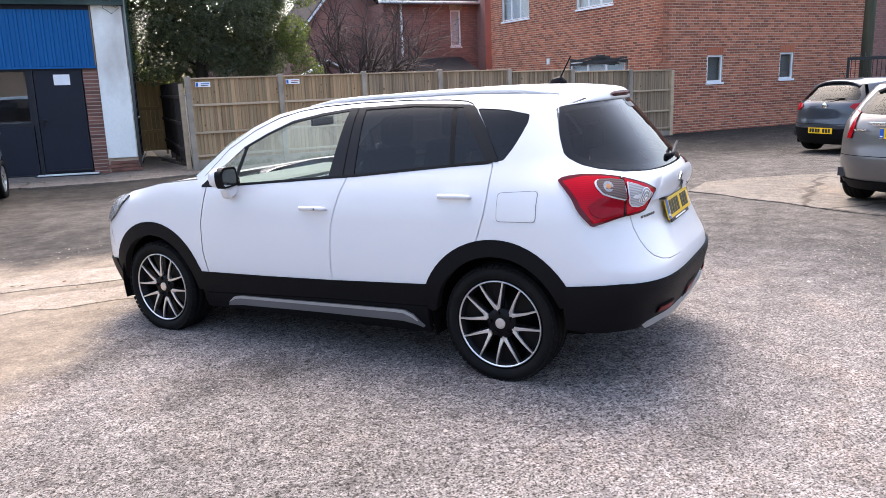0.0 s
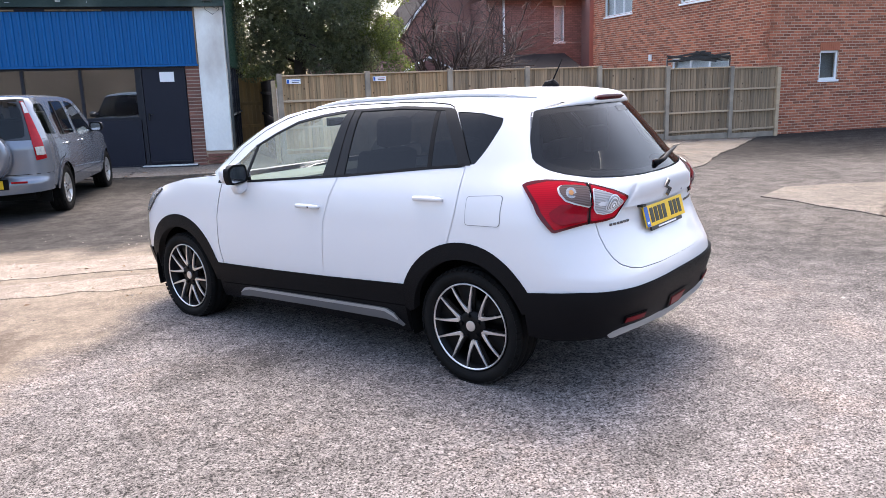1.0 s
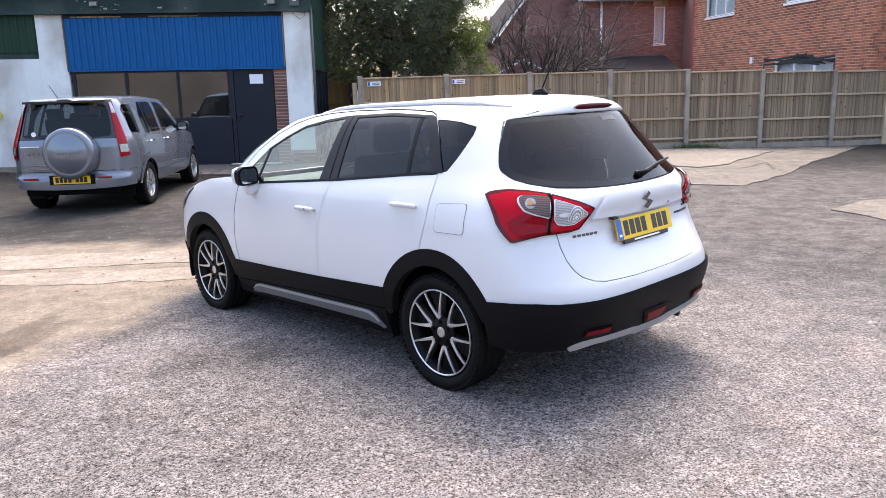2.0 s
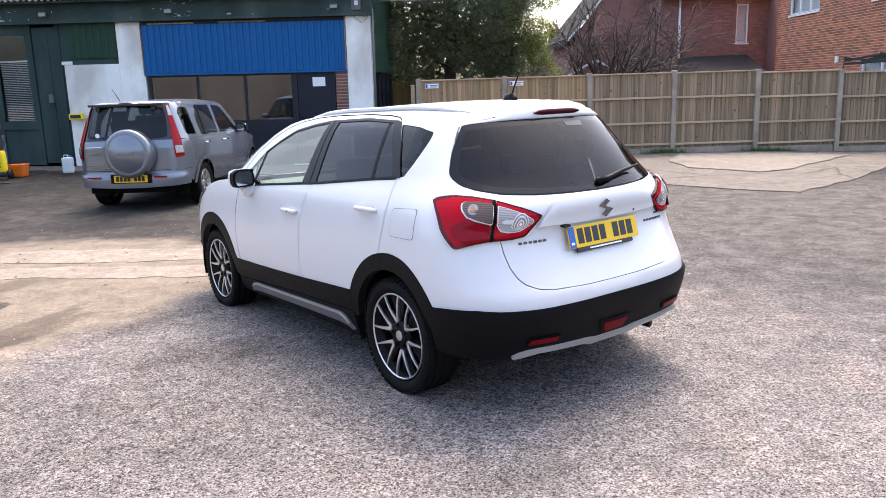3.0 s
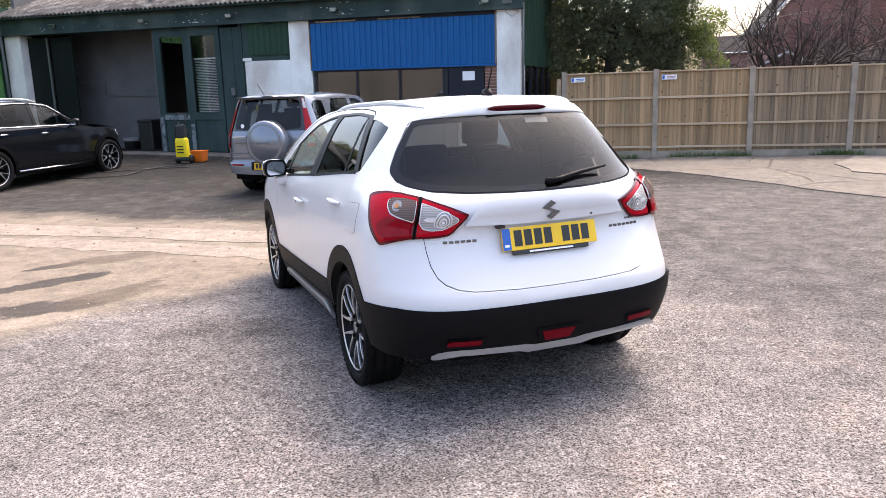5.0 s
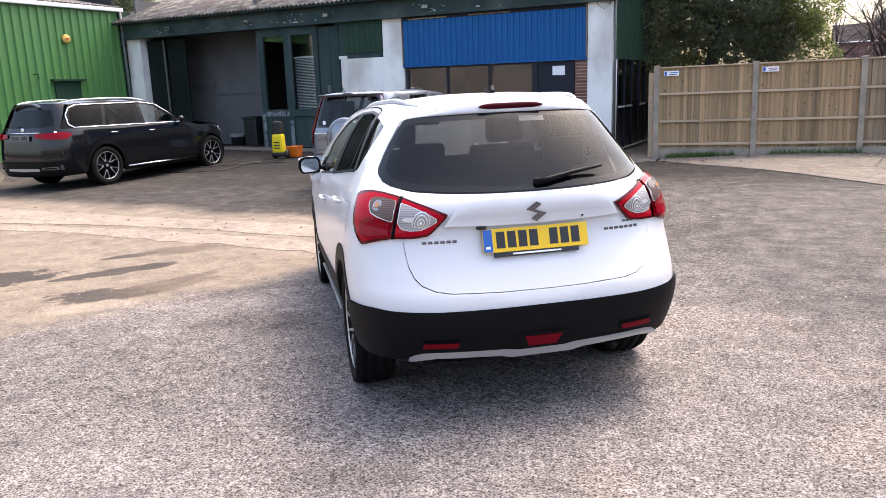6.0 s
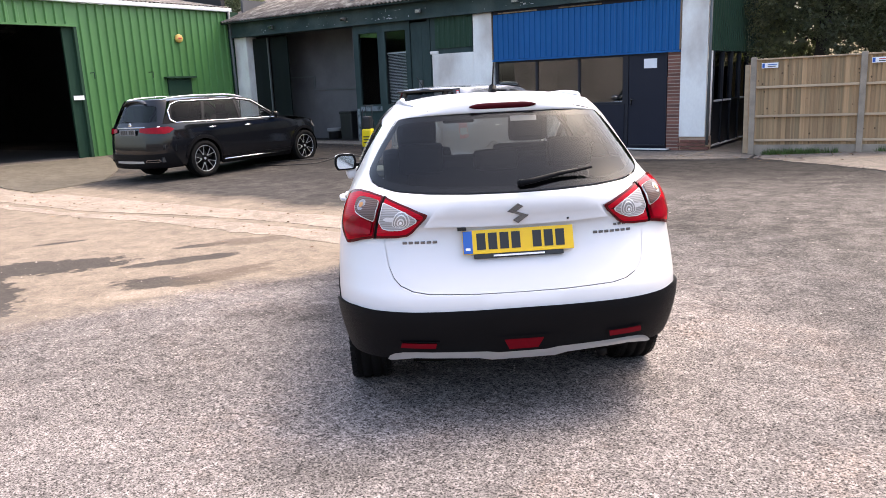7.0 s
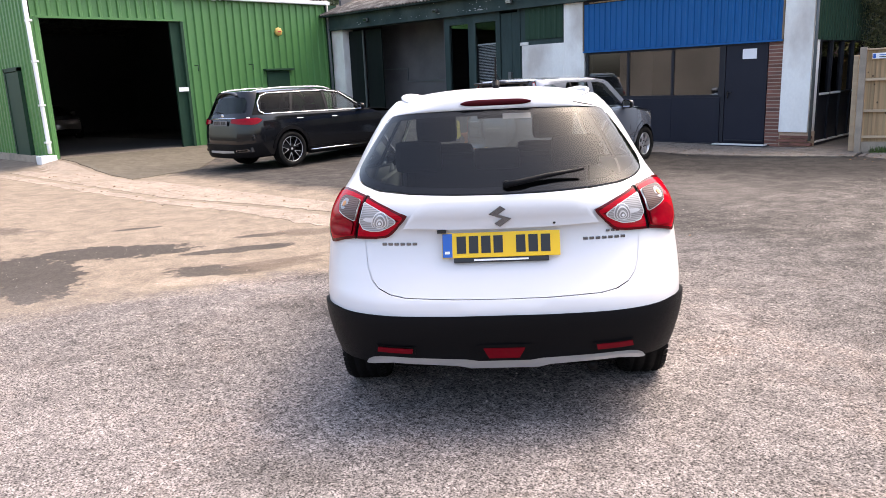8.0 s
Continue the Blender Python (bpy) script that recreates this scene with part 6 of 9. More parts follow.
        dlo = S_([(2.09, 1.043), (1.80, 1.272), (1.63, 1.352), (1.46, 1.418), (1.25, 1.453), (1.04, 1.474), (.60, 1.482), (.235, 1.462), (.19, 1.43), (.048, 1.178), (.296, 1.154), (.89, 1.104), (1.08, 1.093), (1.84, 1.044)])
        panel(B, "window_frame", S_([(2.13, 1.037), (2.17, 1.10), (1.96, 1.272), (1.77, 1.388), (1.60, 1.460), (1.45, 1.488), (1.3, 1.50), (.9, 1.512), (.3, 1.512), (.218, 1.508), (.198, 1.452), (.026, 1.166), (.296, 1.150), (.89, 1.100), (1.08, 1.089), (1.84, 1.040)]), W, car, s, holes=[dlo], step=0.05, label="white door frames and roof side")
        G = lambda n, pts, mt, off=-0.006, th=0.004, st=0.06, soft=0, **k: panel(B, n, soften(S_(pts), soft) if soft else S_(pts), mt, car, s, off=off, thick=th, step=st, **k)
        G("front_window", [(1.99, 1.048), (1.80, 1.268), (1.63, 1.348), (1.46, 1.414), (1.25, 1.449), (1.04, 1.470), (1.085, 1.091), (1.84, 1.042)], M["glass_clear"], off=-0.004)
        G("rear_window", [(.935, 1.477), (.60, 1.479), (.235, 1.459), (.19, 1.427), (.048, 1.176), (.296, 1.152), (.905, 1.101)], M["glass_dark"], off=-0.004)
        panel(B, "quarter_window", hole_q, M["glass_dark"], car, s, off=-0.004, thick=0.004, label="dark privacy glass")
        G("door_pillar", [(1.045, 1.474), (.932, 1.478), (.905, 1.100), (1.085, 1.088)], M["pillar_black"], off=0.001, th=0.009)
        G("pillar_seam", [(.990, 1.476), (.984, 1.476), (.978, 1.096), (.984, 1.096)], M["gap"], off=0.002, th=0.003)
        G("quarter_seal", [(.285, 1.462), (.215, 1.458), (.196, 1.446), (.004, 1.176), (.004, 1.170), (.078, 1.170)], M["pillar_black"], off=0.003, th=0.010)
        G("window_bar", [(.345, 1.473), (.315, 1.472), (.262, 1.150), (.288, 1.148)], M["black_plastic"], off=-0.002, th=0.006)
        G("window_bar", [(1.795, 1.278), (1.772, 1.285), (1.815, 1.04), (1.84, 1.038)], M["black_plastic"], off=-0.002, th=0.006)
        G("mirror_triangle", [(2.10, 1.04), (1.955, 1.155), (1.92, 1.04)], M["black_plastic"], off=0.001, th=0.02)
        G("belt_strip", [(2.10, 1.027), (2.10, 1.044), (1.84, 1.050), (1.08, 1.098), (.89, 1.109), (.296, 1.159), (.045, 1.180), (.034, 1.166), (.296, 1.145), (.89, 1.095), (1.08, 1.084), (1.84, 1.036)], M["black_plastic"], off=0.003, th=0.012)
        G("window_seal", [(1.81, 1.270), (1.63, 1.354), (1.46, 1.420), (1.25, 1.456), (1.04, 1.477), (.60, 1.485), (.235, 1.465), (.24, 1.452), (.60, 1.471), (1.04, 1.463), (1.25, 1.442), (1.46, 1.406), (1.63, 1.342), (1.80, 1.262)], M["pillar_black"], off=0.0005, th=0.008)
        # thin gap round the tops of the doors
        for line in ([(2.09, 1.10), (1.93, 1.262), (1.75, 1.370), (1.58, 1.442), (1.42, 1.478), (1.25, 1.497), (.987, 1.507)], [(.982, 1.507), (.62, 1.507), (.38, 1.497), (.27, 1.486), (.225, 1.470), (.203, 1.448)]):
            G("door_gap", line + [(a, c - .005) for a, c in line[::-1]], M["gap"], off=0.0008, th=0.002, st=0.05)
        # black lower cladding with its own wheel arch rings and a silver sill garnish
        sill = panel(B, "sill_cladding", S_([(2.16, .472), (1.60, .480), (1.07, .493), (.42, .518), (.44, .22), (2.20, .22)]), K, car, s, off=0.007, thick=0.03, step=0.06, label="black plastic sill cladding")
        panel(B, "sill_garnish", S_([(1.975, .255), (1.95, .288), (1.90, .318), (1.84, .328), (1.2, .341), (.64, .353), (.58, .351), (.53, .330), (.470, .262), (.52, .278), (.60, .290), (1.2, .283), (1.84, .268)]), M["garnish_grey"], sill, s, off=0.024, thick=0.03, step=0.05, label="grey sill garnish with a bright upper edge")
        panel(B, "garnish_edge", S_([(1.955, .284), (1.90, .320), (1.84, .330), (1.2, .343), (.64, .355), (.58, .353), (.525, .330), (.500, .300), (.535, .322), (.585, .341), (.64, .343), (1.2, .331), (1.84, .318), (1.89, .309)]), M["silver_trim"], sill, s, off=0.029, thick=0.01, step=0.05)
        panel(B, "sill_step", S_([(2.14, .330), (1.2, .372), (.43, .392), (.43, .386), (1.2, .366), (2.14, .324)]), M["gap"], sill, s, off=0.0085, thick=0.004, step=0.08)
        ring = arc(0, rt, .462, 22, 158, 22) + [(-.402, .46), (-.36, .45)] + arc(0, rt, .372, 160, 8, 26) + [(.40, .36), (.46, .40)]
        panel(B, "rear_arch_trim", S_(ring), K, car, s, off=0.005, thick=0.05, step=0.05, label="black plastic wheel arch trim")
        ring = arc(2.6, rt, .468, 12, 158, 22) + [(2.13, .40), (2.18, .34), (2.222, .34)] + arc(2.6, rt, .376, 172, 6, 26) + [(3.0, .34), (3.07, .36)]
        panel(B, "front_arch_trim", S_(ring), K, car, s, off=0.005, thick=0.05, step=0.05, label="black plastic wheel arch trim")
        # wheel well liners
        for u in (0.0, 2.6):
            bm = bmesh.new()
            lin = [[bm.verts.new((s * v, u + .402 * math.cos(radians(a)), rt + .402 * math.sin(radians(a)))) for v in (.50, .825 - .03 * max(0.0, (a - 115) / 60))] for a in range(-15, 196 if u else 178, 10)]
            for i in range(len(lin) - 1):
                bm.faces.new((lin[i][0], lin[i][1], lin[i + 1][1], lin[i + 1][0]))
            cvert = bm.verts.new((s * .50, u, rt))
            for i in range(len(lin) - 1):
                bm.faces.new((lin[i][0], lin[i + 1][0], cvert))
            part("wheel_well", bm, M["shell"], car)
            wheel(car, s * .733, u, rt, .215, .243, s, (6, 0.57, 0.021), M["rim_black"], M["alloy"], name="wheel")
        # handles with their cups, mirror, fuel flap
        for u, z, d in ((1.17, .917, fd), (.23, 1.000, rd)):
            n = B.normal(s * S(u, z)[0], z)
            p = B.P(s * S(u, z)[0], z)
            cup = panel(B, "handle_cup", soften(S_([(u - .055, z - .01), (u + .055, z - .01), (u + .045, z + .04), (u - .045, z + .04)]), 2), M["white_paint"], d, s, off=0.002, thick=0.004, step=0.03)
            tube("handle", [p + Vector((s * a, b, c)) for b, a, c in ((-.095, .004, -.004), (-.082, .024, 0), (0, .033, .004), (.082, .026, .002), (.097, .004, 0))], [.008, .013, .0145, .013, .008], W, d, 12, label="white door handle")
        if s < 0:
            pp = B.P(s * S(1.135, .918)[0], .918)
            lathe("lock", [(0, .006), (.0445, .006), (.045, 0)], M["black_gloss"], fd, 12).matrix_local = Matrix.Translation(pp) @ Matrix.Rotation(math.pi, 4, 'Z')
            fl = S_(rounded([(-.018, 1.022), (-.238, 1.034), (-.232, .878), (-.014, .876)], .022))
            panel(B, "flap_gap", fl, M["cabin_grey"], car, s, off=0.0012, thick=0.002, step=0.04)
            cxm = (sum(p[0] for p in fl) / len(fl), sum(p[1] for p in fl) / len(fl))
            panel(B, "fuel_flap", [(cxm[0] + (a - cxm[0]) * .972, cxm[1] + (c - cxm[1]) * .966) for a, c in fl], W, car, s, off=0.0026, thick=0.002, step=0.04, label="white fuel flap")
        mirror_housing(car, s, 1.83, .90, 1.098, W, sz=.80, foot=W)
    # nose
    for s in (-1, 1):
        panel(B, "front_bumper", [S(3.026, .46), S(3.066, .60), S(3.03, .93), F(.6, .90), F(.3, .88), F(.002, .88), F(.002, .42), F(.4, .42)], W, car, s, step=0.08, label="white front bumper")
        panel(B, "bumper_cladding", [S(3.0, .36), S(3.06, .50), F(.6, .48), F(.002, .46), F(.002, .22), F(.5, .22), S(3.0, .26)], K, car, s, off=0.012, thick=0.03, step=0.08)
        panel(B, "head_lamp", soften(S_([(2.78, .972), (3.0, .945), (3.2, .88), (3.27, .78), (3.16, .74), (2.98, .82)]), 2), M["clear_lens"], car, s, off=0.012, thick=0.03, step=0.05, label="clear head lamp")
    rows = []
    for i in range(15):
        t = i / 14
        u = 2.44 + t * 0.92
        zc = interp([(2.3, 1.05), (2.6, 1.035), (2.9, 1.0), (3.15, .955), (3.36, .89)], u)
        rows.append([Vector((v, u - .26 * (abs(v) / .8) ** 2.2 * (1 - .2 * t), zc + .035 * (1 - t) * (abs(v) / .8) ** 2)) for v in [(-.80 + .10 * t) + (1.60 - .20 * t) * k / 16 for k in range(17)]])
    grid_skin("bonnet", rows, W, car, "white bonnet", flip=True)
    # windscreen and roof
    zr = [(-.45, 1.512), (-.2, 1.540), (0, 1.552), (.3, 1.558), (.6, 1.557), (1.0, 1.549), (1.3, 1.527), (1.58, 1.487)]
    zc = [(-.40, 1.455), (-.2, 1.485), (0, 1.500), (.3, 1.512), (.9, 1.512), (1.3, 1.500), (1.45, 1.488), (1.60, 1.460)]
    rows = []
    for i in range(25):
        u = -.36 + (1.60 + .36) * i / 24
        row = []
        for k in range(-12, 13):
            f = k / 12
            z0 = interp(zc, u)
            uu = u + (0.06 * (1 - f * f) if u > 1.3 else 0) * (u - 1.3) / .3
            q = S(max(u, -.36), z0)
            vs = abs(B.P(q[0], z0).x)
            row.append(Vector((vs * f, uu, z0 + (interp(zr, u) - z0) * (1 - abs(f) ** 2.8))))
        rows.append(row)
    roof = grid_skin("roof", rows, W, car, "white roof")
    rows = [[r + Vector((0, 0, -.02)) for r in row[2:-2]] for row in rows]
    grid_skin("headliner", rows, M["headliner"], car, flip=True)
    topr = [Vector((p.x * 1.0, p.y, p.z - .004)) for p in [Vector((f / 12 * .56, 1.60 + .06 * (1 - (f / 12) ** 2), interp(zc, 1.60) + (interp(zr, 1.58) - interp(zc, 1.60)) * (1 - abs(f / 12) ** 2.8))) for f in range(-12, 13)]]
    rows = []
    for j in range(9):
        t = j / 8
        rows.append([topr[k].lerp(Vector((f / 12 * .80, 2.42 - .27 * abs(f / 12) ** 2.2, 1.055 + .035 * (f / 12) ** 2)), t) + Vector((0, 0.05 * math.sin(math.pi * t), .03 * math.sin(math.pi * t))) for k, f in enumerate(range(-12, 13))])
    grid_skin("windscreen", rows, M["glass_hazy"], car, "clear windscreen with a pale haze mixed in")
    # roof spoiler with the high brake lamp
    rows = []
    ve = abs(B.P(S(-.36, interp(zc, -.36))[0], interp(zc, -.36)).x)
    lip = [(0, 0, 0), (.16, -.014, .006), (.30, -.022, .010), (.42, -.026, .010), (.52, -.026, .006), (.70, -.021, .003), (.82, -.016, .001), (.92, -.009, 0), (1, .002, 0)]
    for k in range(-18, 19):
        f = k / 18
        z0 = interp(zc, -.36)
        z1 = z0 + (interp(zr, -.36) - z0) * (1 - abs(f) ** 2.8)
        qa, qb = R(ve * f, z1), R(.517 * f, 1.446 - .014 * f ** 4)
        e = 1 - abs(f) ** 3
        rows.append([B.P(qa[0] + (qb[0] - qa[0]) * t, z1 + (qb[1] - z1) * t) + Vector((0, dy * e - .003, dz * e + .001)) for t, dy, dz in lip])
    grid_skin("spoiler", rows, W, roof, "white roof spoiler", flip=False)
    bm = bmesh.new()
    rr = []
    for k in range(-8, 9):
        f = k / 8
        mid_ = rows[18 + round(f * 5.5)][5]
        h0 = .012 * (1 - abs(f) ** 6) + .003
        rr.append([bm.verts.new((f * .165, rows[18][5].y + .02 * (f * .3) ** 2 + o, mid_.z + .004 + dz)) for o, dz in ((.012, h0), (-.006, h0 * .9), (-.008, 0), (-.004, -h0 * .9), (.014, -h0))])
    for i in range(len(rr) - 1):
        for j in range(4):
            bm.faces.new((rr[i][j], rr[i][j + 1], rr[i + 1][j + 1], rr[i + 1][j]))
    part("brake_lamp", bm, M["red_dark"], roof, "dark red high brake lamp", smooth=True)
    # roof rails, aerial
    for s in (-1, 1):
        pts = []
        for i in range(19):
            t = i / 18
            u = -.22 + 1.62 * t
            z0 = interp(zc, u)
            vs = abs(B.P(S(u, z0)[0], z0).x)
            hgt = min(1.0, 9 * t, 9 * (1 - t))
            pts.append((s * (vs * .92), u, z0 + (interp(zr, u) - z0) * (1 - .92 ** 2.8) - .001 + .013 * sm(hgt)))
        rail = bmesh.new()
        add_tube(rail, pts, [.007 + .006 * sm(min(1.0, 5 * i / 18, 5 * (18 - i) / 18)) for i in range(19)], 10)
        part("roof_rail", rail, M["rail_silver"], roof, "pale silver roof rail", smooth=True)
    an = part("aerial", aerial_bm(0.008, -.045, 1.545), M["black_plastic"], roof, "short black aerial")
    # tail: lower bumper cover, tailgate, glass
    mir = lambda pts: pts + [(-a, c) for a, c in pts[::-1]]
    shut = [(.618, .895), (.604, .765), (.585, .715), (.555, .682), (.50, .657), (.43, .644), (.2, .634)]
    out = [(a + .0035, c - .003) for a, c in shut]
    qs = [S(-.555, .885)[0], S(-.47, .62)[0], S(-.42, .54)[0]]
    left = [(-qs[2], .54), (-qs[1], .62), (-qs[0], .885)] + [R(-a, c) for a, c in out]
    right = [R(a, c) for a, c in out[::-1]] + [(qs[0], .885), (qs[1], .62), (qs[2], .54)]
    panel(B, "bumper_cover", left + [R(0, .6295)] + right + R_([(.7, .53), (.4, .52), (0, .52), (-.4, .52), (-.7, .53)]), W, car, 1, step=0.045, label="white rear bumper")
    gl = [(0, 1.448), (.20, 1.447), (.37, 1.443), (.47, 1.438), (.524, 1.428), (.544, 1.405), (.584, 1.350), (.624, 1.294), (.674, 1.208), (.681, 1.182), (.674, 1.158), (.640, 1.130), (.55, 1.107), (.40, 1.094), (.2, 1.086), (0, 1.083)]
    glass = gl + [(-a, c) for a, c in gl[-2:0:-1]]
    side_r = [R(a, c) for a, c in shut[::-1]] + R_([(.622, 1.085), (.668, 1.143)]) + R_([(.640, 1.124), (.55, 1.099), (.40, 1.086), (.2, 1.078)])
    side_l = [(-a, c) for a, c in side_r[::-1]]
    tailgate = panel(B, "tailgate", side_r + [R(0, 1.075)] + side_l + [R(0, .632)], W, car, 1, step=0.045, label="white tailgate")
    frit = soften(R_(glass), 1)
    fc = (0.0, 1.27)
    hole = [(a * .93, fc[1] + (c - fc[1]) * .86) for a, c in frit]
    panel(B, "glass_border", frit, M["black_gloss"], tailgate, 1, off=-0.003, thick=0.004, holes=[hole], step=0.04)
    panel(B, "rear_screen", frit, M["glass_rear"], tailgate, 1, off=0.0, thick=0.004, step=0.05, label="dark tinted rear window")
    # raised moulding over the plate
    mo = R_([(-.43, .940), (-.372, 1.015), (-.335, 1.040), (-.30, 1.046), (0, 1.048), (.30, 1.046), (.335, 1.040), (.372, 1.015), (.43, .940), (.2, .932), (0, .930), (-.2, .932)])
    panel(B, "tailgate_moulding", mo, W, tailgate, 1, off=0.026, thick=0.034, step=0.05)
    pl = plate(tailgate, pose(0, -.734, .860, -14, 0, 0))
    box("plate_lamp", -.28, -.24, B.P(0.001, .93).y - .03, B.P(0.001, .93).y + .01, .918, .930, M["plate_black"], tailgate)
    # badge and lettering as plain shapes
    yb = B.P(0.001, .99).y - .030
    bd = bmesh.new()
    half = [(-.043, .009), (.001, .040), (.022, .027), (-.007, .008)]
    add_prism(bd, half + [(-a, -c) for a, c in half], .006, 'y', 0)
    bmesh.ops.transform(bd, matrix=Matrix.Translation((0, yb, .988)) @ Matrix.Scale(1.15, 4), verts=bd.verts)
    part("badge", bd, M["badge_metal"], tailgate, "chrome badge, a plain folded shape")
    for nm, v0, n, zz, hh, ww in (("script_bar", -.525, 6, .868, .013, .025), ("script_bar", .375, 7, .868, .013, .025), ("script_bar", .475, 3, .898, .011, .020)):
        for i in range(n):
            v = v0 + i * ww * 1.12
            p = B.P(R(v, zz)[0], zz)
            nn = B.normal(R(v, zz)[0], zz)
            bm = bmesh.new()
            add_box(bm, -ww * .42, ww * .42, -.004, .002, -hh / 2, hh / 2, .002, m=Matrix.Translation(p) @ Matrix.Rotation(math.atan2(-nn.x, -nn.y) * -1, 4, 'Z'))
            part(nm, bm, M["badge_metal"], tailgate, "chrome bar in place of lettering" if i == 0 else "")
    lathe("lock", [(0, .007), (.006, .006), (.007, 0)], M["black_gloss"], tailgate, 12, axis='y').matrix_local = Matrix.Translation((.236, B.P(R(.236, .952)[0], .952).y - .026, .950)) @ Matrix.Rotation(math.pi, 4, 'Z')
    # wiper
    y0 = B.P(0.001, 1.115).y - .006
    wp = part("wiper", tube_bm([(.03, y0 - .012, 1.118), (.09, y0 - .014, 1.128), (.22, y0 + .006, 1.152), (.375, y0 + .028, 1.172)], [.014, .013, .011, .006], 8), M["black_plastic"], tailgate, "black rear wiper", smooth=True)
    lathe("wiper_hub", [(0, .019), (-.022, .017), (-.026, 0)], M["black_plastic"], wp, 16, axis='y').location = (.035, y0 + .01, 1.117)
    st = panel(B, "window_sticker", R_([(.03, 1.425), (.16, 1.423), (.16, 1.398), (.03, 1.40)]), M["print_grey"], tailgate, 1, off=.0015, thick=.001, label="pale strip of text bars on the glass")
    # lamps: red outer and inner parts, clear windows, divided at the tailgate gap
    shrink = lambda pts, k, c: [(c[0] + (a - c[0]) * k, c[1] + (e - c[1]) * k) for a, e in pts]
    for s in (-1, 1):
        lo = [(1.058, 1.078), (1.030, 1.090), (.985, 1.097), (.915, 1.101), (.82, 1.094), (.716, 1.077), (.712, .985), (.709, .891), (.78, .880), (.872, .858), (.886, .862), (.935, .915), (.99, .985)]
        mid = (.86, .995)
        outer = panel(B, "tail_lamp", rounded(lo, .006), M["lamp_deep"], car, s, off=0.012, thick=0.03, step=0.03, bulge=0.010, label="glossy red tail lamp with a clear pane")
        panel(B, "lens_face", rounded([(1.034, 1.073), (.915, 1.091), (.82, 1.085), (.722, 1.069), (.717, .985), (.715, .902), (.79, .890), (.873, .872), (.965, .985)], .008), M["lamp_red"], outer, s, off=0.0145, thick=0.004, step=0.03, bulge=0.010, label="bright red lens")
        panel(B, "lower_lens", rounded([(.722, .968), (.80, .984), (.862, .990), (.905, .955), (.885, .915), (.84, .892), (.720, .906)], .012), M["lamp_mid"], outer, s, off=0.0265, thick=0.006, step=0.03)
        win = rounded([(.716, 1.052), (.78, 1.062), (.852, 1.066), (.876, 1.056), (.872, 1.030), (.845, 1.000), (.80, .988), (.715, .972)], .010, 5)
        panel(B, "pane_rim", win, M["lens_white"], outer, s, off=0.0262, thick=0.006, step=0.03, bulge=0.003)
        inner_win = shrink(win, .93, (.745, 1.044))
        panel(B, "lamp_window", inner_win, M["pane_smoke"], outer, s, off=0.0322, thick=0.003, step=0.03, bulge=0.003, label="clear indicator pane")
        for cq, cz, r, mt, nm in ((.812, 1.030, .022, "bowl_grey", "reflector_bowl"), (.812, 1.030, .010, "bulb_amber", "bulb")):
            disc = [(cq + r * 1.15 * math.cos(a * .5236), cz + r * math.sin(a * .5236)) for a in range(12)]
            panel(B, nm, disc, M[mt], outer, s, off=0.0345 + (.022 - r) * .2, thick=0.003, step=0.02, label="small amber bulb" if nm == "bulb" else "")
        panel(B, "lamp_gap", [(.700, 1.078), (.718, 1.080), (.712, .888), (.694, .890)], M["gap"], car, s, off=0.007, thick=0.02, step=0.03)
        li = [(.699, 1.073), (.64, 1.056), (.57, 1.034), (.50, 1.010), (.462, .997), (.468, .985), (.525, .912), (.545, .899), (.60, .892), (.694, .890)]
        innerl = panel(B, "tailgate_lamp", rounded(li, .006), M["lamp_deep"], tailgate, s, off=0.012, thick=0.03, step=0.03, bulge=0.006, label="red tailgate lamp with a clear reversing pane")
        panel(B, "lens_face", rounded([(.695, 1.064), (.64, 1.047), (.57, 1.025), (.50, 1.000), (.478, .991), (.532, .920), (.55, .909), (.60, .903), (.691, .901)], .008), M["lamp_red"], innerl, s, off=0.0145, thick=0.004, step=0.03, bulge=0.006)
        pane = rounded([(.695, 1.047), (.64, 1.031), (.57, 1.008), (.512, .986), (.508, .976), (.545, .938), (.575, .926), (.625, .924), (.665, .932), (.680, .956), (.693, .972)], .008)
        panel(B, "pane_rim", pane, M["lens_white"], innerl, s, off=0.0222, thick=0.004, step=0.03)
        panel(B, "reverse_lamp", shrink(pane, .94, (.61, .978)), M["pane_chrome"], innerl, s, off=0.0240, thick=0.004, step=0.03, label="clear reversing lamp")
        for r, mt, lift in ((.037, "lens_white", .0262), (.033, "bowl_grey", .0272), (.027, "lens_white", .0280), (.023, "bowl_grey", .0288), (.016, "lens_white", .0296), (.011, "bowl_grey", .0304), (.006, "paper", .0312)):
            ring = [(.582 + r * 1.12 * math.cos(a * .3927), .974 + r * math.sin(a * .3927)) for a in range(16)]
            panel(B, "lens_ring", ring, M[mt], innerl, s, off=lift, thick=0.002, step=0.03)
    # black bumper, reflectors, fog lamp, silver skid
    bq = [S(-.385, .566), S(-.47, .572), R(.77, .577), R(.70, .571), R(.5, .564), R(.2, .560)]
    low = [R(.2, .315), R(.5, .336), R(.66, .328), S(-.50, .325), S(-.372, .34), S(-.374, .45)]
    rb = panel(B, "rear_cladding", [(-a, c) for a, c in bq] + bq[::-1] + low[::-1] + [(-a, c) for a, c in low], K, car, 1, off=0.017, thick=0.03, step=0.05, label="black plastic rear bumper cladding")
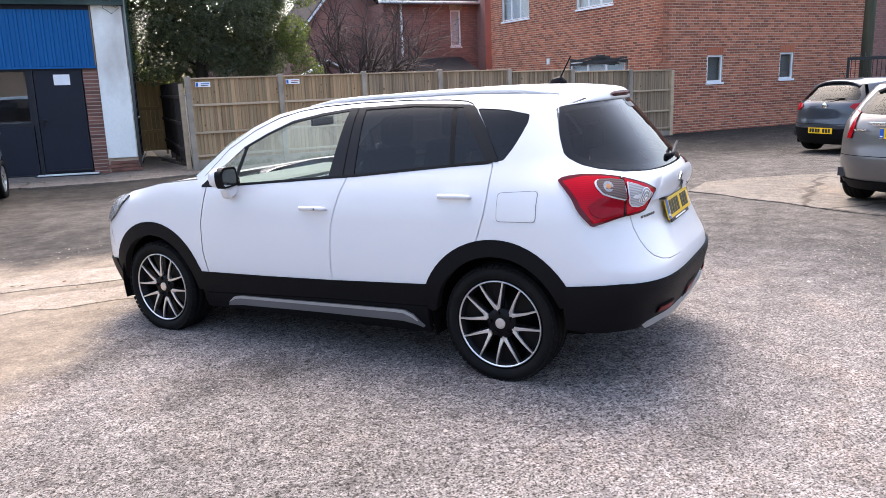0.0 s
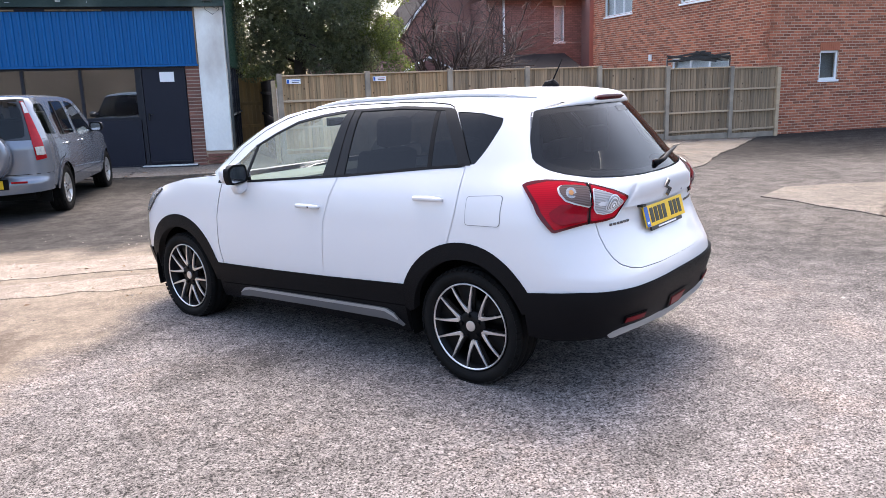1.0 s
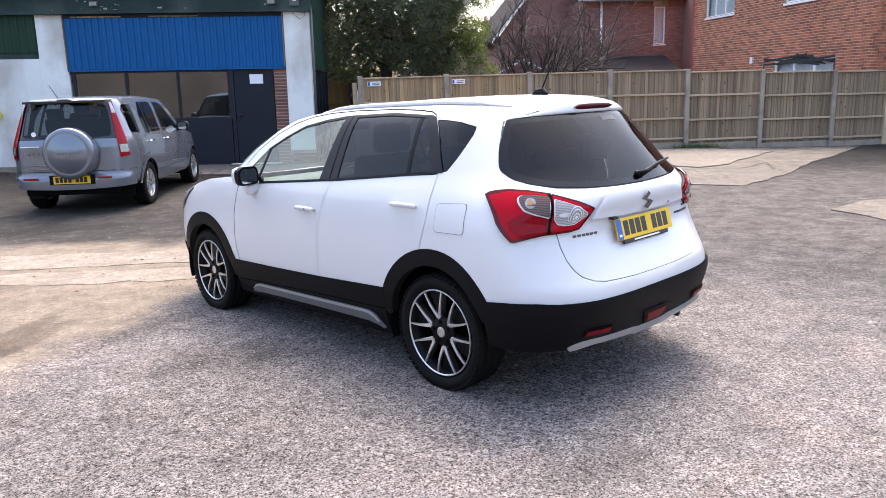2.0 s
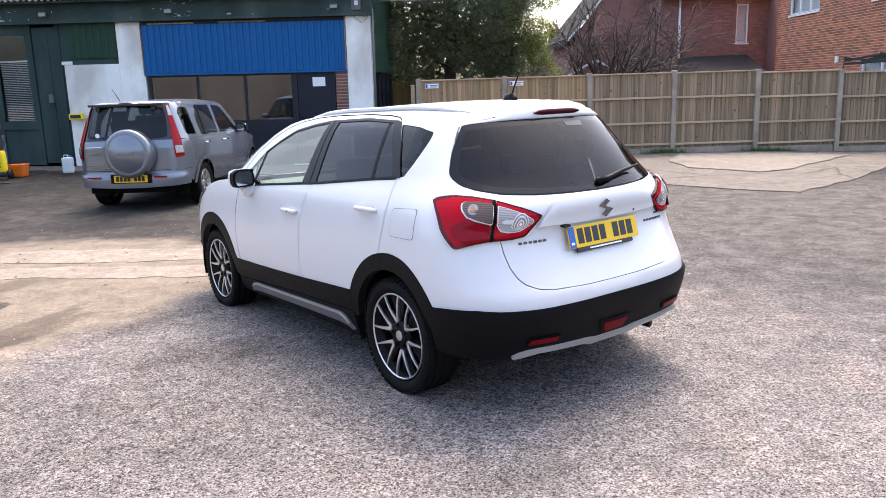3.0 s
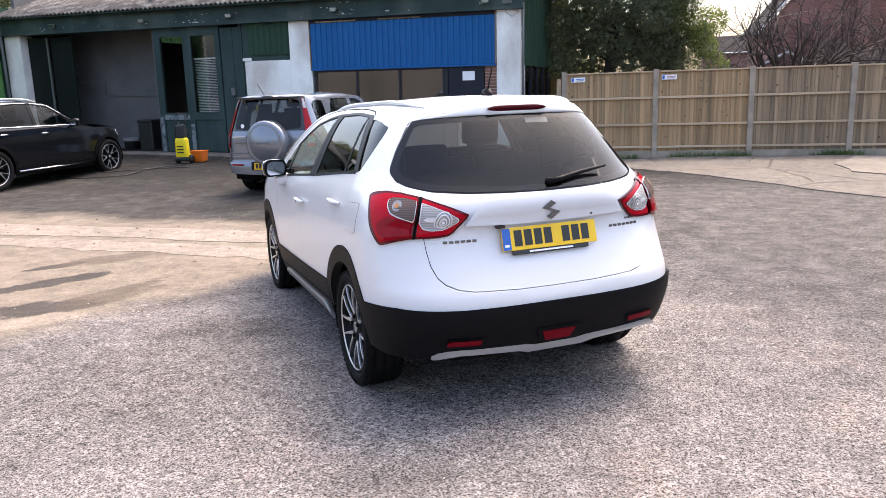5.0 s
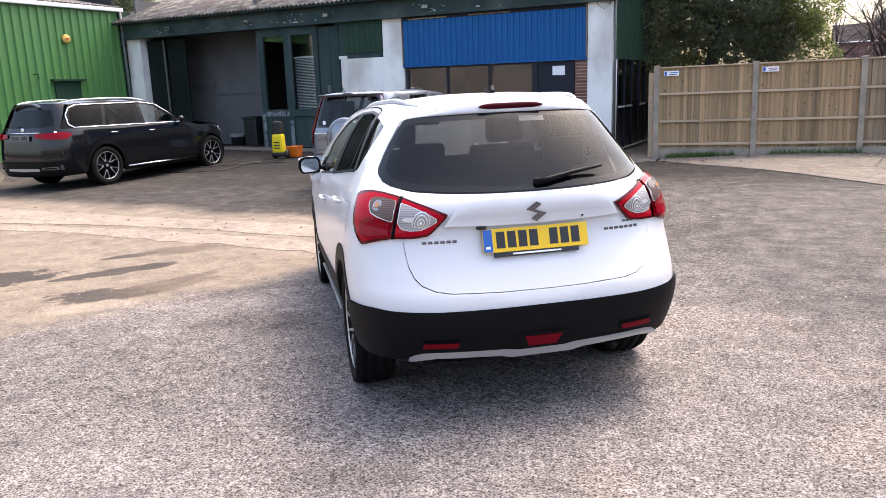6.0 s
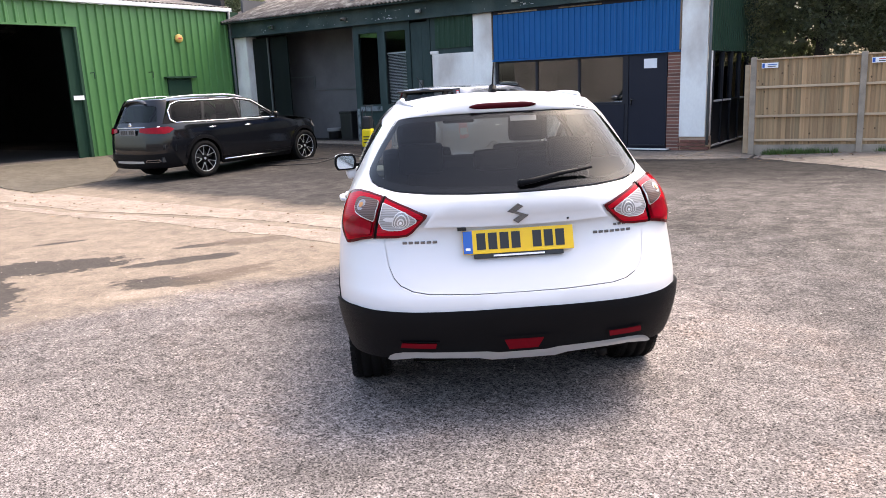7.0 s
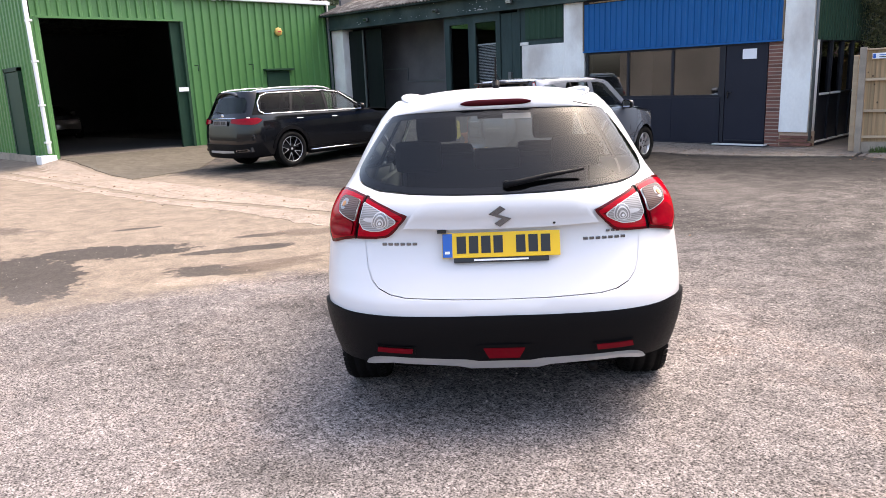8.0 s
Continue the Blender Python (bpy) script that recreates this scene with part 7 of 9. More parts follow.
    for s in (-1, 1):
        panel(B, "reflector", R_([(.405, .420), (.560, .425), (.566, .401), (.41, .395)]), M["red_reflector"], rb, s, off=0.029, thick=0.008, step=0.03, label="red reflector")
        panel(B, "reflector_recess", R_([(.392, .427), (.568, .432), (.573, .395), (.398, .388)]), K, rb, s, off=0.0245, thick=0.004, step=0.04)
    panel(B, "fog_recess", R_([(-.125, .432), (.125, .432), (.085, .352), (-.085, .352)]), K, rb, 1, off=0.0245, thick=0.004, step=0.03)
    panel(B, "fog_lamp", R_([(-.092, .416), (.092, .416), (.068, .368), (-.068, .368)]), M["red_reflector"], rb, 1, off=0.030, thick=0.008, step=0.03, label="red rear fog lamp")
    half = [(.115, .342), (.17, .352), (.32, .360), (.50, .368), (.56, .366), (.595, .358), (.617, .346), (.622, .341), (.612, .337), (.59, .339), (.56, .345), (.50, .352), (.34, .345), (.21, .336), (.15, .321)]
    panel(B, "skid_trim", R_([(-a, c) for a, c in half[:8][::-1]] + half + [(-a, c) for a, c in half[8:][::-1]]), M["silver_trim"], rb, 1, off=0.036, thick=0.03, step=0.03, label="silver skid trim")
    # under the floor and in the cabin
    box("underbody", -.55, .55, -.38, 3.2, .21, .30, M["shell"], car, bev=.03)
    box("silencer", .18, .55, -.62, -.25, .25, .38, M["shell"], car, bev=.05)
    tube("exhaust", [(.40, -.45, .29), (.40, -.72, .28)], .024, M["rim_black"], car, 12)
    box("cabin_floor", -.74, .74, .44, 2.14, .30, .42, M["cabin"], car)
    box("boot_floor", -.49, .49, -.55, .44, .31, .42, M["cabin"], car)
    for x in (-.37, .37):
        seat(car, x, 1.05, .50)
    seat(car, 0, .08, .52, .98, tall=.60, head=False)
    for x in (-.4, 0, .4):
        bm = bmesh.new()
        add_box(bm, x - .12, x + .12, -.17, -.09, 1.14, 1.30 if x else 1.25, .03)
        part("headrest", bm, M["cabin"], car)
    box("parcel_shelf", -.60, .60, -.50, -.12, .94, .965, M["cabin"], car, bev=.008)
    bm = bmesh.new()
    add_box(bm, -.72, .72, 1.80, 2.30, .62, 1.03, .05)
    dash = part("dashboard", bm, M["cabin_grey"], car)
    box("dash_face", -.70, .70, 1.765, 1.81, .60, .985, M["cabin"], dash, bev=.02)
    for x in (-.60, -.17, .17, .60):
        box("vent_rim", x - .075, x + .075, 1.752, 1.768, .885, .965, M["silver_trim"], dash, bev=.008)
        for j in range(4):
            box("vent_blade", x - .064, x + .064, 1.747, 1.753, .895 + .016 * j, .906 + .016 * j, M["gap"], dash)
    box("dash_screen", -.14, .14, 1.765, 1.79, .86, 1.0, M["black_gloss"], car, bev=.01)
    tor = bmesh.new()
    add_tube(tor, [(.37 + .18 * math.cos(a * math.pi / 12), 1.66 - .07 * math.sin(a * math.pi / 12), .95 + .165 * math.sin(a * math.pi / 12)) for a in range(25)], .014, 8)
    add_tube(tor, [(.19, 1.66, .95), (.55, 1.66, .95)], .015, 6)
    part("steering_wheel", tor, M["cabin"], car, smooth=True)
    bm = bmesh.new()
    add_box(bm, -.12, .12, 1.70, 1.72, 1.36, 1.42, .01)
    part("cabin_mirror", bm, M["cabin"], car)
    box("inner_tailgate", -.5, .5, -.66, -.62, .45, 1.0, M["cabin"], car)
    for s in (-1, 1):
        for u0, u1 in ((.50, 1.04), (1.08, 2.0)):
            box("door_lining", s * (.75 if u0 < 1 else .77) - .02, s * (.75 if u0 < 1 else .77) + .02, u0, u1, .4, .99, M["cabin_grey"], car)
        box("side_lining", s * .72 - .02, s * .72 + .02, -.35, .50, .80, .99, M["cabin_grey"], car)
    return car


def tube_bm(pts, r, seg=8):
    bm = bmesh.new()
    add_tube(bm, pts, r, seg)
    return bm


def aerial_bm(x, y, z):
    bm = bmesh.new()
    add_tube(bm, [(x, y + .05, z - .005), (x, y + .02, z + .020), (x, y - .02, z + .026), (x, y - .045, z + .008), (x, y - .055, z - .005)], [.010, .019, .021, .016, .008], 10)
    add_tube(bm, [(x, y - .01, z + .02), (x, y - .085, z + .155)], [.0055, .004], 8)
    return bm


white_crossover()


def parked_car(name, m, label, k):
    """A parked car from a table of its measures k."""
    B = Body(k["width"], k["rear"], k["front"], k.get("ub", 0.1), k["wb"] - 0.35, k.get("n", 3.6), 2.6)
    S, R, F = B.S, B.R, B.F
    S_ = lambda pts: [S(*p) for p in pts]
    R_ = lambda pts: [R(*p) for p in pts]
    car = empty(name, m, label, "car")
    W, K = M[k["paint"]], M["black_plastic"]
    r, wb, z0, ra = k["wheel"][0], k["wb"], k["bottom"], k["arch"]
    belt = k["belt"]                                  # (u, z) from front to rear
    qr = k["qr"]                                      # where the flank panel meets the tail panel
    ztail = k["ztail"]
    lower = lambda c: arc(c, r, ra, 180, 0, 18)
    for s in (-1, 1):
        bottom = [(qr, z0 + .06), *S_([(-ra - .02, z0)]), *S_(lower(0)), S(ra + .03, z0), S(wb - ra - .03, z0), *S_(lower(wb)), S(wb + ra + .05, z0 + .02), (B.q1 + 1.0, z0 + .04)]
        bottom = [p for p in bottom if p[1] >= z0 - .001]
        side = panel(B, "body_side", bottom + [(B.q1 + 1.0, k["nose"]), S(belt[0][0] + .55, k["nose"] + .03), S(belt[0][0] + .05, belt[0][1] + .02), *S_(belt), (qr, belt[-1][1])], W, car, s, step=0.07)
        dl = k["windows"]
        holes = [rounded(S_(w), .035) for w in dl]
        top = k["cant"]                               # (u, z) of the roof's side edge from front to rear
        frame_poly = S_([(belt[0][0] + .02, belt[0][1] + .004), *k["apillar"], *top]) + [R(*p) for p in k["dpillar"]] + [(qr, belt[-1][1] + .004)] + S_([(a, c + .004) for a, c in belt[::-1]])
        panel(B, "window_frame", frame_poly, M[k.get("frame", k["paint"])], car, s, holes=holes, step=0.06)
        for i, h in enumerate(holes):
            panel(B, "side_window", h, M["glass_mid" if i == 0 else k.get("glass", "glass_dark")], car, s, off=-.006, thick=.004, step=.08)
        for a, c, d, e in k.get("bars", ()):
            panel(B, "window_bar", S_([(a, c), (a + .05, c), (d + .05, e), (d, e)]), M["pillar_black"], car, s, off=.002, thick=.02, step=.08)
        if k.get("chrome_line"):
            for lo, hi in k["chrome_line"]:
                pts = [B.P(s * S(u, z)[0], z) + B.normal(s * S(u, z)[0], z) * .006 for u, z in dense2(lo, hi)]
                tube("window_trim", pts, .015, M["chrome"], car, 6, label="bright metal window trim")
        for seam in k["seams"]:
            pts = [B.P(s * S(u, z)[0], z) + B.normal(s * S(u, z)[0], z) * .001 for u, z in seam]
            tube("door_seam", pts, .004, M["shell"], car, 5)
        for u, z in k["handles"]:
            p = B.P(s * S(u, z)[0], z)
            tube("handle", [p + Vector((s * a, b, c)) for b, a, c in ((-.10, .004, 0), (-.085, .026, 0), (.085, .030, 0), (.10, .004, 0))], [.009, .013, .013, .009], M[k.get("handle", k["paint"])], side, 8)
        trim = M[k.get("trim", "black_plastic")]
        for c in (0, wb):
            ring = arc(c, r, ra + k.get("ringw", .05), 6, 174, 20) + arc(c, r, ra - .012, 174, 6, 20)
            panel(B, "arch_trim", S_(ring), trim, side, s, off=.014, thick=.04, step=.06)
            bm = bmesh.new()
            lin = [[bm.verts.new((s * v, c + (ra + .002) * math.cos(radians(a)), r + (ra + .002) * math.sin(radians(a)))) for v in (B.tabs(.5)[0] - .38, B.tabs(.5)[0] - .03)] for a in range(-15, 196, 10)]
            for i in range(len(lin) - 1):
                bm.faces.new((lin[i][0], lin[i][1], lin[i + 1][1], lin[i + 1][0]))
            cv = bm.verts.new((s * (B.tabs(.5)[0] - .38), c, r))
            for i in range(len(lin) - 1):
                bm.faces.new((lin[i][0], lin[i + 1][0], cv))
            part("wheel_well", bm, M["shell"], car)
            wheel(car, s * k["track"], c, r, k["wheel"][2], k["wheel"][1], s, k["spokes"], M[k.get("rim", "rim_black")], M[k.get("face", "alloy")])
        sill = panel(B, "sill", S_([(wb - ra - .04, z0 + .10), (ra + .04, z0 + .10), (ra + .04, z0 - .06), (wb - ra - .04, z0 - .06)]), trim, side, s, off=.012, thick=.04, step=.1)
        if k.get("step_bar"):
            tube("step_bar", [(s * (B.tabs(z0)[0] + .03), u, z0 + .02) for u in (ra + .08, wb / 2, wb - ra - .08)], .018, M["chrome"], car, 8, label="bright step bar")
        mirror_housing(car, s, belt[0][0] - .18, B.tabs(belt[0][1])[0] + .10, belt[0][1] + .07, M[k.get("mirror", k["paint"])], sz=.95)
        hl = k["headlamp"]
        panel(B, "head_lamp", soften(S_(hl), 1), M["clear_lens"], car, s, off=.012, thick=.03, step=.07)
        panel(B, "nose", [(B.q1 + .98, z0 + .04), (B.q1 + .98, k["nose"]), F(.002, k["nose"] - .02), F(.002, z0 + .04)], W, car, s, step=.1)
        panel(B, "lower_nose", [S(wb + ra + .04, z0 + .12), F(.002, z0 + .2), F(.002, z0), S(wb + ra + .04, z0)], K, car, s, off=.012, thick=.03, step=.1)
    # tail
    tail = panel(B, "tailgate", [(-qr, z0 + .06), (qr, z0 + .06), (qr, belt[-1][1])] + [R(.3, ztail), R(0, ztail), R(-.3, ztail), (-qr, belt[-1][1])], W, car, 1, step=.07)
    g = k["glass_outline"]
    full = soften(R_(g + [(-a, c) for a, c in g[::-1]]), 1)
    sur = k.get("surround")
    if sur:
        panel(B, "tail_frame", R_(sur + [(-a, c) for a, c in sur[::-1]]), M[k.get("tail_frame", k["paint"])], tail, 1, off=.001, thick=.02, holes=[full], step=.06)
    panel(B, "rear_screen", full, M["glass_rear"], tail, 1, off=0, thick=.004, step=.07)
    for s in (-1, 1):
        for nm, mt, poly in k["lamps"]:
            pts = [S(a, c) if kind == 's' else (a, c) if kind == 'q' else R(a, c) for kind, a, c in poly]
            panel(B, nm, pts, M[mt], tail, s, off=.014 if mt.startswith("red") else .022, thick=.03, step=.05)
    if k.get("bumper_line"):
        bl = k["bumper_line"]
        panel(B, "rear_bumper", R_([(-a, c) for a, c in bl]) + R_(bl[::-1]) + R_([(bl[0][0] - .02, z0), (0.2, z0 - .03), (-.2, z0 - .03), (-bl[0][0] + .02, z0)]), M[k.get("bumper", "black_plastic")], car, 1, off=.016, thick=.05, step=.06)
    for z in k.get("tail_seams", ()):
        pts = [B.P(q, z) + B.normal(q, z) * .001 for q in [(-qr + 2 * qr * i / 16) for i in range(17)]]
        tube("tail_seam", pts, .004, M["shell"], tail, 5)
    pv, pz, pw = k["plate"]
    yp = min(B.P(R(pv, pz)[0], pz).y, B.P(R(pv + .2, pz)[0], pz).y)
    plate(tail, pose(pv, yp - .03, pz), ground=pw, blue=k.get("blue", False), frame=False)
    # roof, windscreen, bonnet
    zr, zc, u0, u1 = k["ridge"], k["canttab"], k["roof"][0], k["roof"][1]
    rows = []
    for i in range(21):
        u = u0 + (u1 - u0) * i / 20
        zz = interp(zc, u)
        vs = abs(B.P(S(u, zz)[0], zz).x)
        rows.append([Vector((vs * f / 10, u, zz + (interp(zr, u) - zz) * (1 - abs(f / 10) ** 2.8))) for f in range(-10, 11)])
    roof = grid_skin("roof", rows, W, car)
    back = rows[0]
    rr = [back, [p + Vector((0, -.06, -.012)) for p in back], [p + Vector((0, -.07, -.035)) for p in back], [p + Vector((0, 0, -.06)) for p in back]]
    grid_skin("roof_lip", rr, M[k.get("lip", k["paint"])], roof, flip=True)
    base_u, base_z, base_w = k["cowl"]
    rw = []
    for j in range(8):
        t = j / 7
        rw.append([rows[-1][i].lerp(Vector((f / 10 * base_w, base_u - .25 * abs(f / 10) ** 2.2, base_z)), t) + Vector((0, .04 * math.sin(math.pi * t), .03 * math.sin(math.pi * t))) for i, f in enumerate(range(-10, 11))])
    grid_skin("windscreen", rw, M["glass_mid"], car)
    uf = k["bonnet_end"]
    hb = []
    for j in range(10):
        t = j / 9
        hb.append([Vector((f / 10 * (base_w - .05 * t), base_u + (uf - base_u) * t - .25 * abs(f / 10) ** 2.2 * (1 - .3 * t), base_z + .01 + (k["nose"] - base_z) * t ** 1.6 + .03 * math.sin(math.pi * t) - .03 * abs(f / 10) ** 4)) for f in range(-10, 11)])
    grid_skin("bonnet", hb, W, car, flip=True)
    if k.get("rails"):
        for s in (-1, 1):
            pts = []
            for i in range(13):
                t = i / 12
                u = u0 + .12 + (u1 - u0 - .35) * t
                zz = interp(zc, u)
                vs = abs(B.P(S(u, zz)[0], zz).x)
                pts.append((s * vs * .92, u, zz + (interp(zr, u) - zz) * (1 - .92 ** 2.8) + .005 + .04 * sm(min(1, 8 * t, 8 * (1 - t)))))
            tube("roof_rail", pts, .016, M["rail_silver"], roof, 8)
    box("underbody", -B.tabs(.4)[0] + .16, B.tabs(.4)[0] - .16, B.tabs(.4)[1] + .2, wb + .5, z0 - .04, z0 + .12, M["shell"], car, bev=.03)
    w0 = B.tabs(.8)[0] - .12
    box("cabin_floor", -w0, w0, B.tabs(.8)[1] + .15, wb - .4, z0 + .1, z0 + .2, M["cabin"], car)
    for x in (-.38, .38):
        seat(car, x, wb * .40, z0 + .3)
    seat(car, 0, .1 if wb < 3 else .5, z0 + .3, 1.25, tall=.56, head=False)
    for x in (-.4, .4):
        bm = bmesh.new()
        add_box(bm, x - .12, x + .12, (.1 if wb < 3 else .5) - .26, (.1 if wb < 3 else .5) - .17, z0 + .96, z0 + 1.12, .03)
        part("headrest", bm, M["cabin"], car)
    box("dashboard", -w0, w0, base_u - .75, base_u - .2, z0 + .4, base_z - .03, M["cabin"], car, bev=.05)
    return car, B, tail, roof


def dense2(a, c):
    return [(a[0] + (c[0] - a[0]) * i / 10, a[1] + (c[1] - a[1]) * i / 10) for i in range(11)]


def silver_suv():
    k = dict(paint="silver_paint", wb=2.63, wheel=(.335, .215, .215), track=.775, spokes=(6, 0.0, .07), rim="silver_trim", bottom=.40, arch=.395, ringw=.07, trim="silver_paint", qr=.98, n=5.0,
             width=[(.2, .80), (.4, .865), (.6, .89), (.8, .8925), (.95, .885), (1.05, .87), (1.12, .85), (1.4, .768), (1.58, .705), (1.66, .655), (1.72, .6)],
             rear=[(.2, -.82), (.35, -.90), (.52, -.905), (.60, -.855), (1.0, -.845), (1.08, -.82), (1.6, -.665), (1.72, -.62)],
             front=[(.2, 3.4), (.4, 3.5), (.7, 3.5), (.9, 3.42), (1.0, 3.2), (1.7, 2.9)], nose=.93, ztail=1.09,
             belt=[(2.02, 1.06), (1.0, 1.07), (0, 1.075), (-.45, 1.08)],
             apillar=[(2.02, 1.10), (1.75, 1.35), (1.50, 1.56)], cant=[(1.38, 1.605), (.9, 1.645), (.2, 1.652), (-.4, 1.645)], dpillar=[(.60, 1.64), (.66, 1.4), (.70, 1.10)],
             windows=[[(1.86, 1.10), (1.60, 1.33), (1.38, 1.52), (1.20, 1.565), (.96, 1.575), (.93, 1.10)], [(.84, 1.10), (.84, 1.58), (.20, 1.585), (.02, 1.35), (.05, 1.10)], [(-.14, 1.13), (-.14, 1.53), (-.20, 1.565), (-.44, 1.56), (-.50, 1.50), (-.50, 1.15)]],
             bars=[(.27, 1.585, .22, 1.10)], seams=[[(.89, 1.07), (.89, .40)], [(.0, 1.075), (.02, .80), (.30, .66)], [(2.0, 1.06), (2.05, .7), (2.03, .4)]], handles=[(1.08, .97), (.20, .98)], handle="chrome", glass="glass_mid",
             headlamp=[(2.95, .93), (3.3, .90), (3.38, .76), (3.1, .76)], glass_outline=[(0, 1.60), (.50, 1.59), (.56, 1.56), (.63, 1.16), (.58, 1.11), (0, 1.10)], surround=[(0, 1.645), (.60, 1.63), (.70, 1.09), (0, 1.085)], tail_frame="black_gloss",
             lamps=[("tail_lamp", "red_lens", [('q', .715, 1.06), ('q', .728, 1.60), ('q', .775, 1.60), ('q', .805, 1.36), ('q', .835, 1.10), ('q', .855, .83), ('q', .725, .81)]),
                    ("clear_lamp", "clear_lens", [('q', .732, 1.44), ('q', .734, 1.585), ('q', .768, 1.585), ('q', .786, 1.44)]), ("reverse_lamp", "clear_lens", [('q', .735, .88), ('q', .732, .99), ('q', .832, .99), ('q', .842, .88)])],
             bumper_line=[(.86, .60), (.6, .612), (.2, .615)], bumper="silver_paint", tail_seams=(.63,), plate=(.06, .515, "plate_yellow"),
             ridge=[(-.7, 1.665), (0, 1.69), (.8, 1.69), (1.5, 1.61)], canttab=[(-.7, 1.632), (-.4, 1.645), (.2, 1.652), (.9, 1.645), (1.38, 1.605), (1.5, 1.565)], roof=(-.66, 1.48), cowl=(2.32, 1.07, .80), bonnet_end=3.42, lip="black_gloss")
    car, B, tail, roof = parked_car("silver_suv", pose(-3.557, 11.575, gz(-3.557, 11.575) - .003, 0, 0, 1), "silver-blue older SUV with a covered spare wheel on its tailgate", k)
    cov = lathe("spare_cover", [(0.0, .30), (.05, .365), (.20, .365), (.235, .34), (.245, .30), (.238, .28), (.25, .27), (.262, .0)], M["silver_paint"], tail, 48, axis='y', label="silver hard spare wheel cover")
    cov.matrix_local = Matrix.Translation((.10, -.83, .90)) @ Matrix.Rotation(math.pi, 4, 'Z')
    for i in range(6):
        box("script_bar", -.14 + .05 * i, -.105 + .05 * i, .259, .266, -.014, .014, M["cabin_grey"], cov)
    for x in (-.52, .52):
        box("bumper_lamp", x - .1, x + .1, B.tabs(.52)[1] - .035, B.tabs(.52)[1] - .01, .525, .55, M["red_lens"], tail)
    box("handle", -.62, -.36, -.885, -.85, .985, 1.005, M["chrome"], tail, bev=.006)
    for i in range(3):
        box("script_bar", -.58 + .07 * i, -.53 + .07 * i, -.868, -.855, .88, .905, M["badge_metal"], tail)
    for z in (.72, .66):
        box("louvre", -.64, -.26, -.875, -.85, z, z + .018, M["badge_metal"], tail, bev=.004)
    box("plate_recess", -.26, .38, -.932, -.90, .445, .585, M["black_plastic"], tail, bev=.01)
    box("valance", -.66, .66, -.80, -.55, .28, .42, M["shell"], car, bev=.03)
    box("lip_shade", -.58, .58, -.735, -.69, 1.60, 1.635, M["black_gloss"], tail, bev=.008)
    for x in (-.66, .66):
        box("mud_flap", x - .11, x + .11, -.46, -.44, .20, .42, M["rubber"], car)
    tube("wiper", [(.3, -.835, 1.10), (.1, -.84, 1.105), (-.1, -.835, 1.115)], .010, M["black_plastic"], tail)
    tube("aerial", [(-.15, -.55, 1.68), (-.22, -.62, 1.86)], [.006, .004], M["black_plastic"], roof)
    for x in (-.45, .42):
        box("glass_hinge", x - .03, x + .03, -.70, -.655, 1.53, 1.62, M["black_gloss"], tail, bev=.006)
    lathe("sticker", [(0, .035), (.002, 0)], M["paper"], tail, 16, axis='y').location = (-.45, -.80, 1.17)


silver_suv()


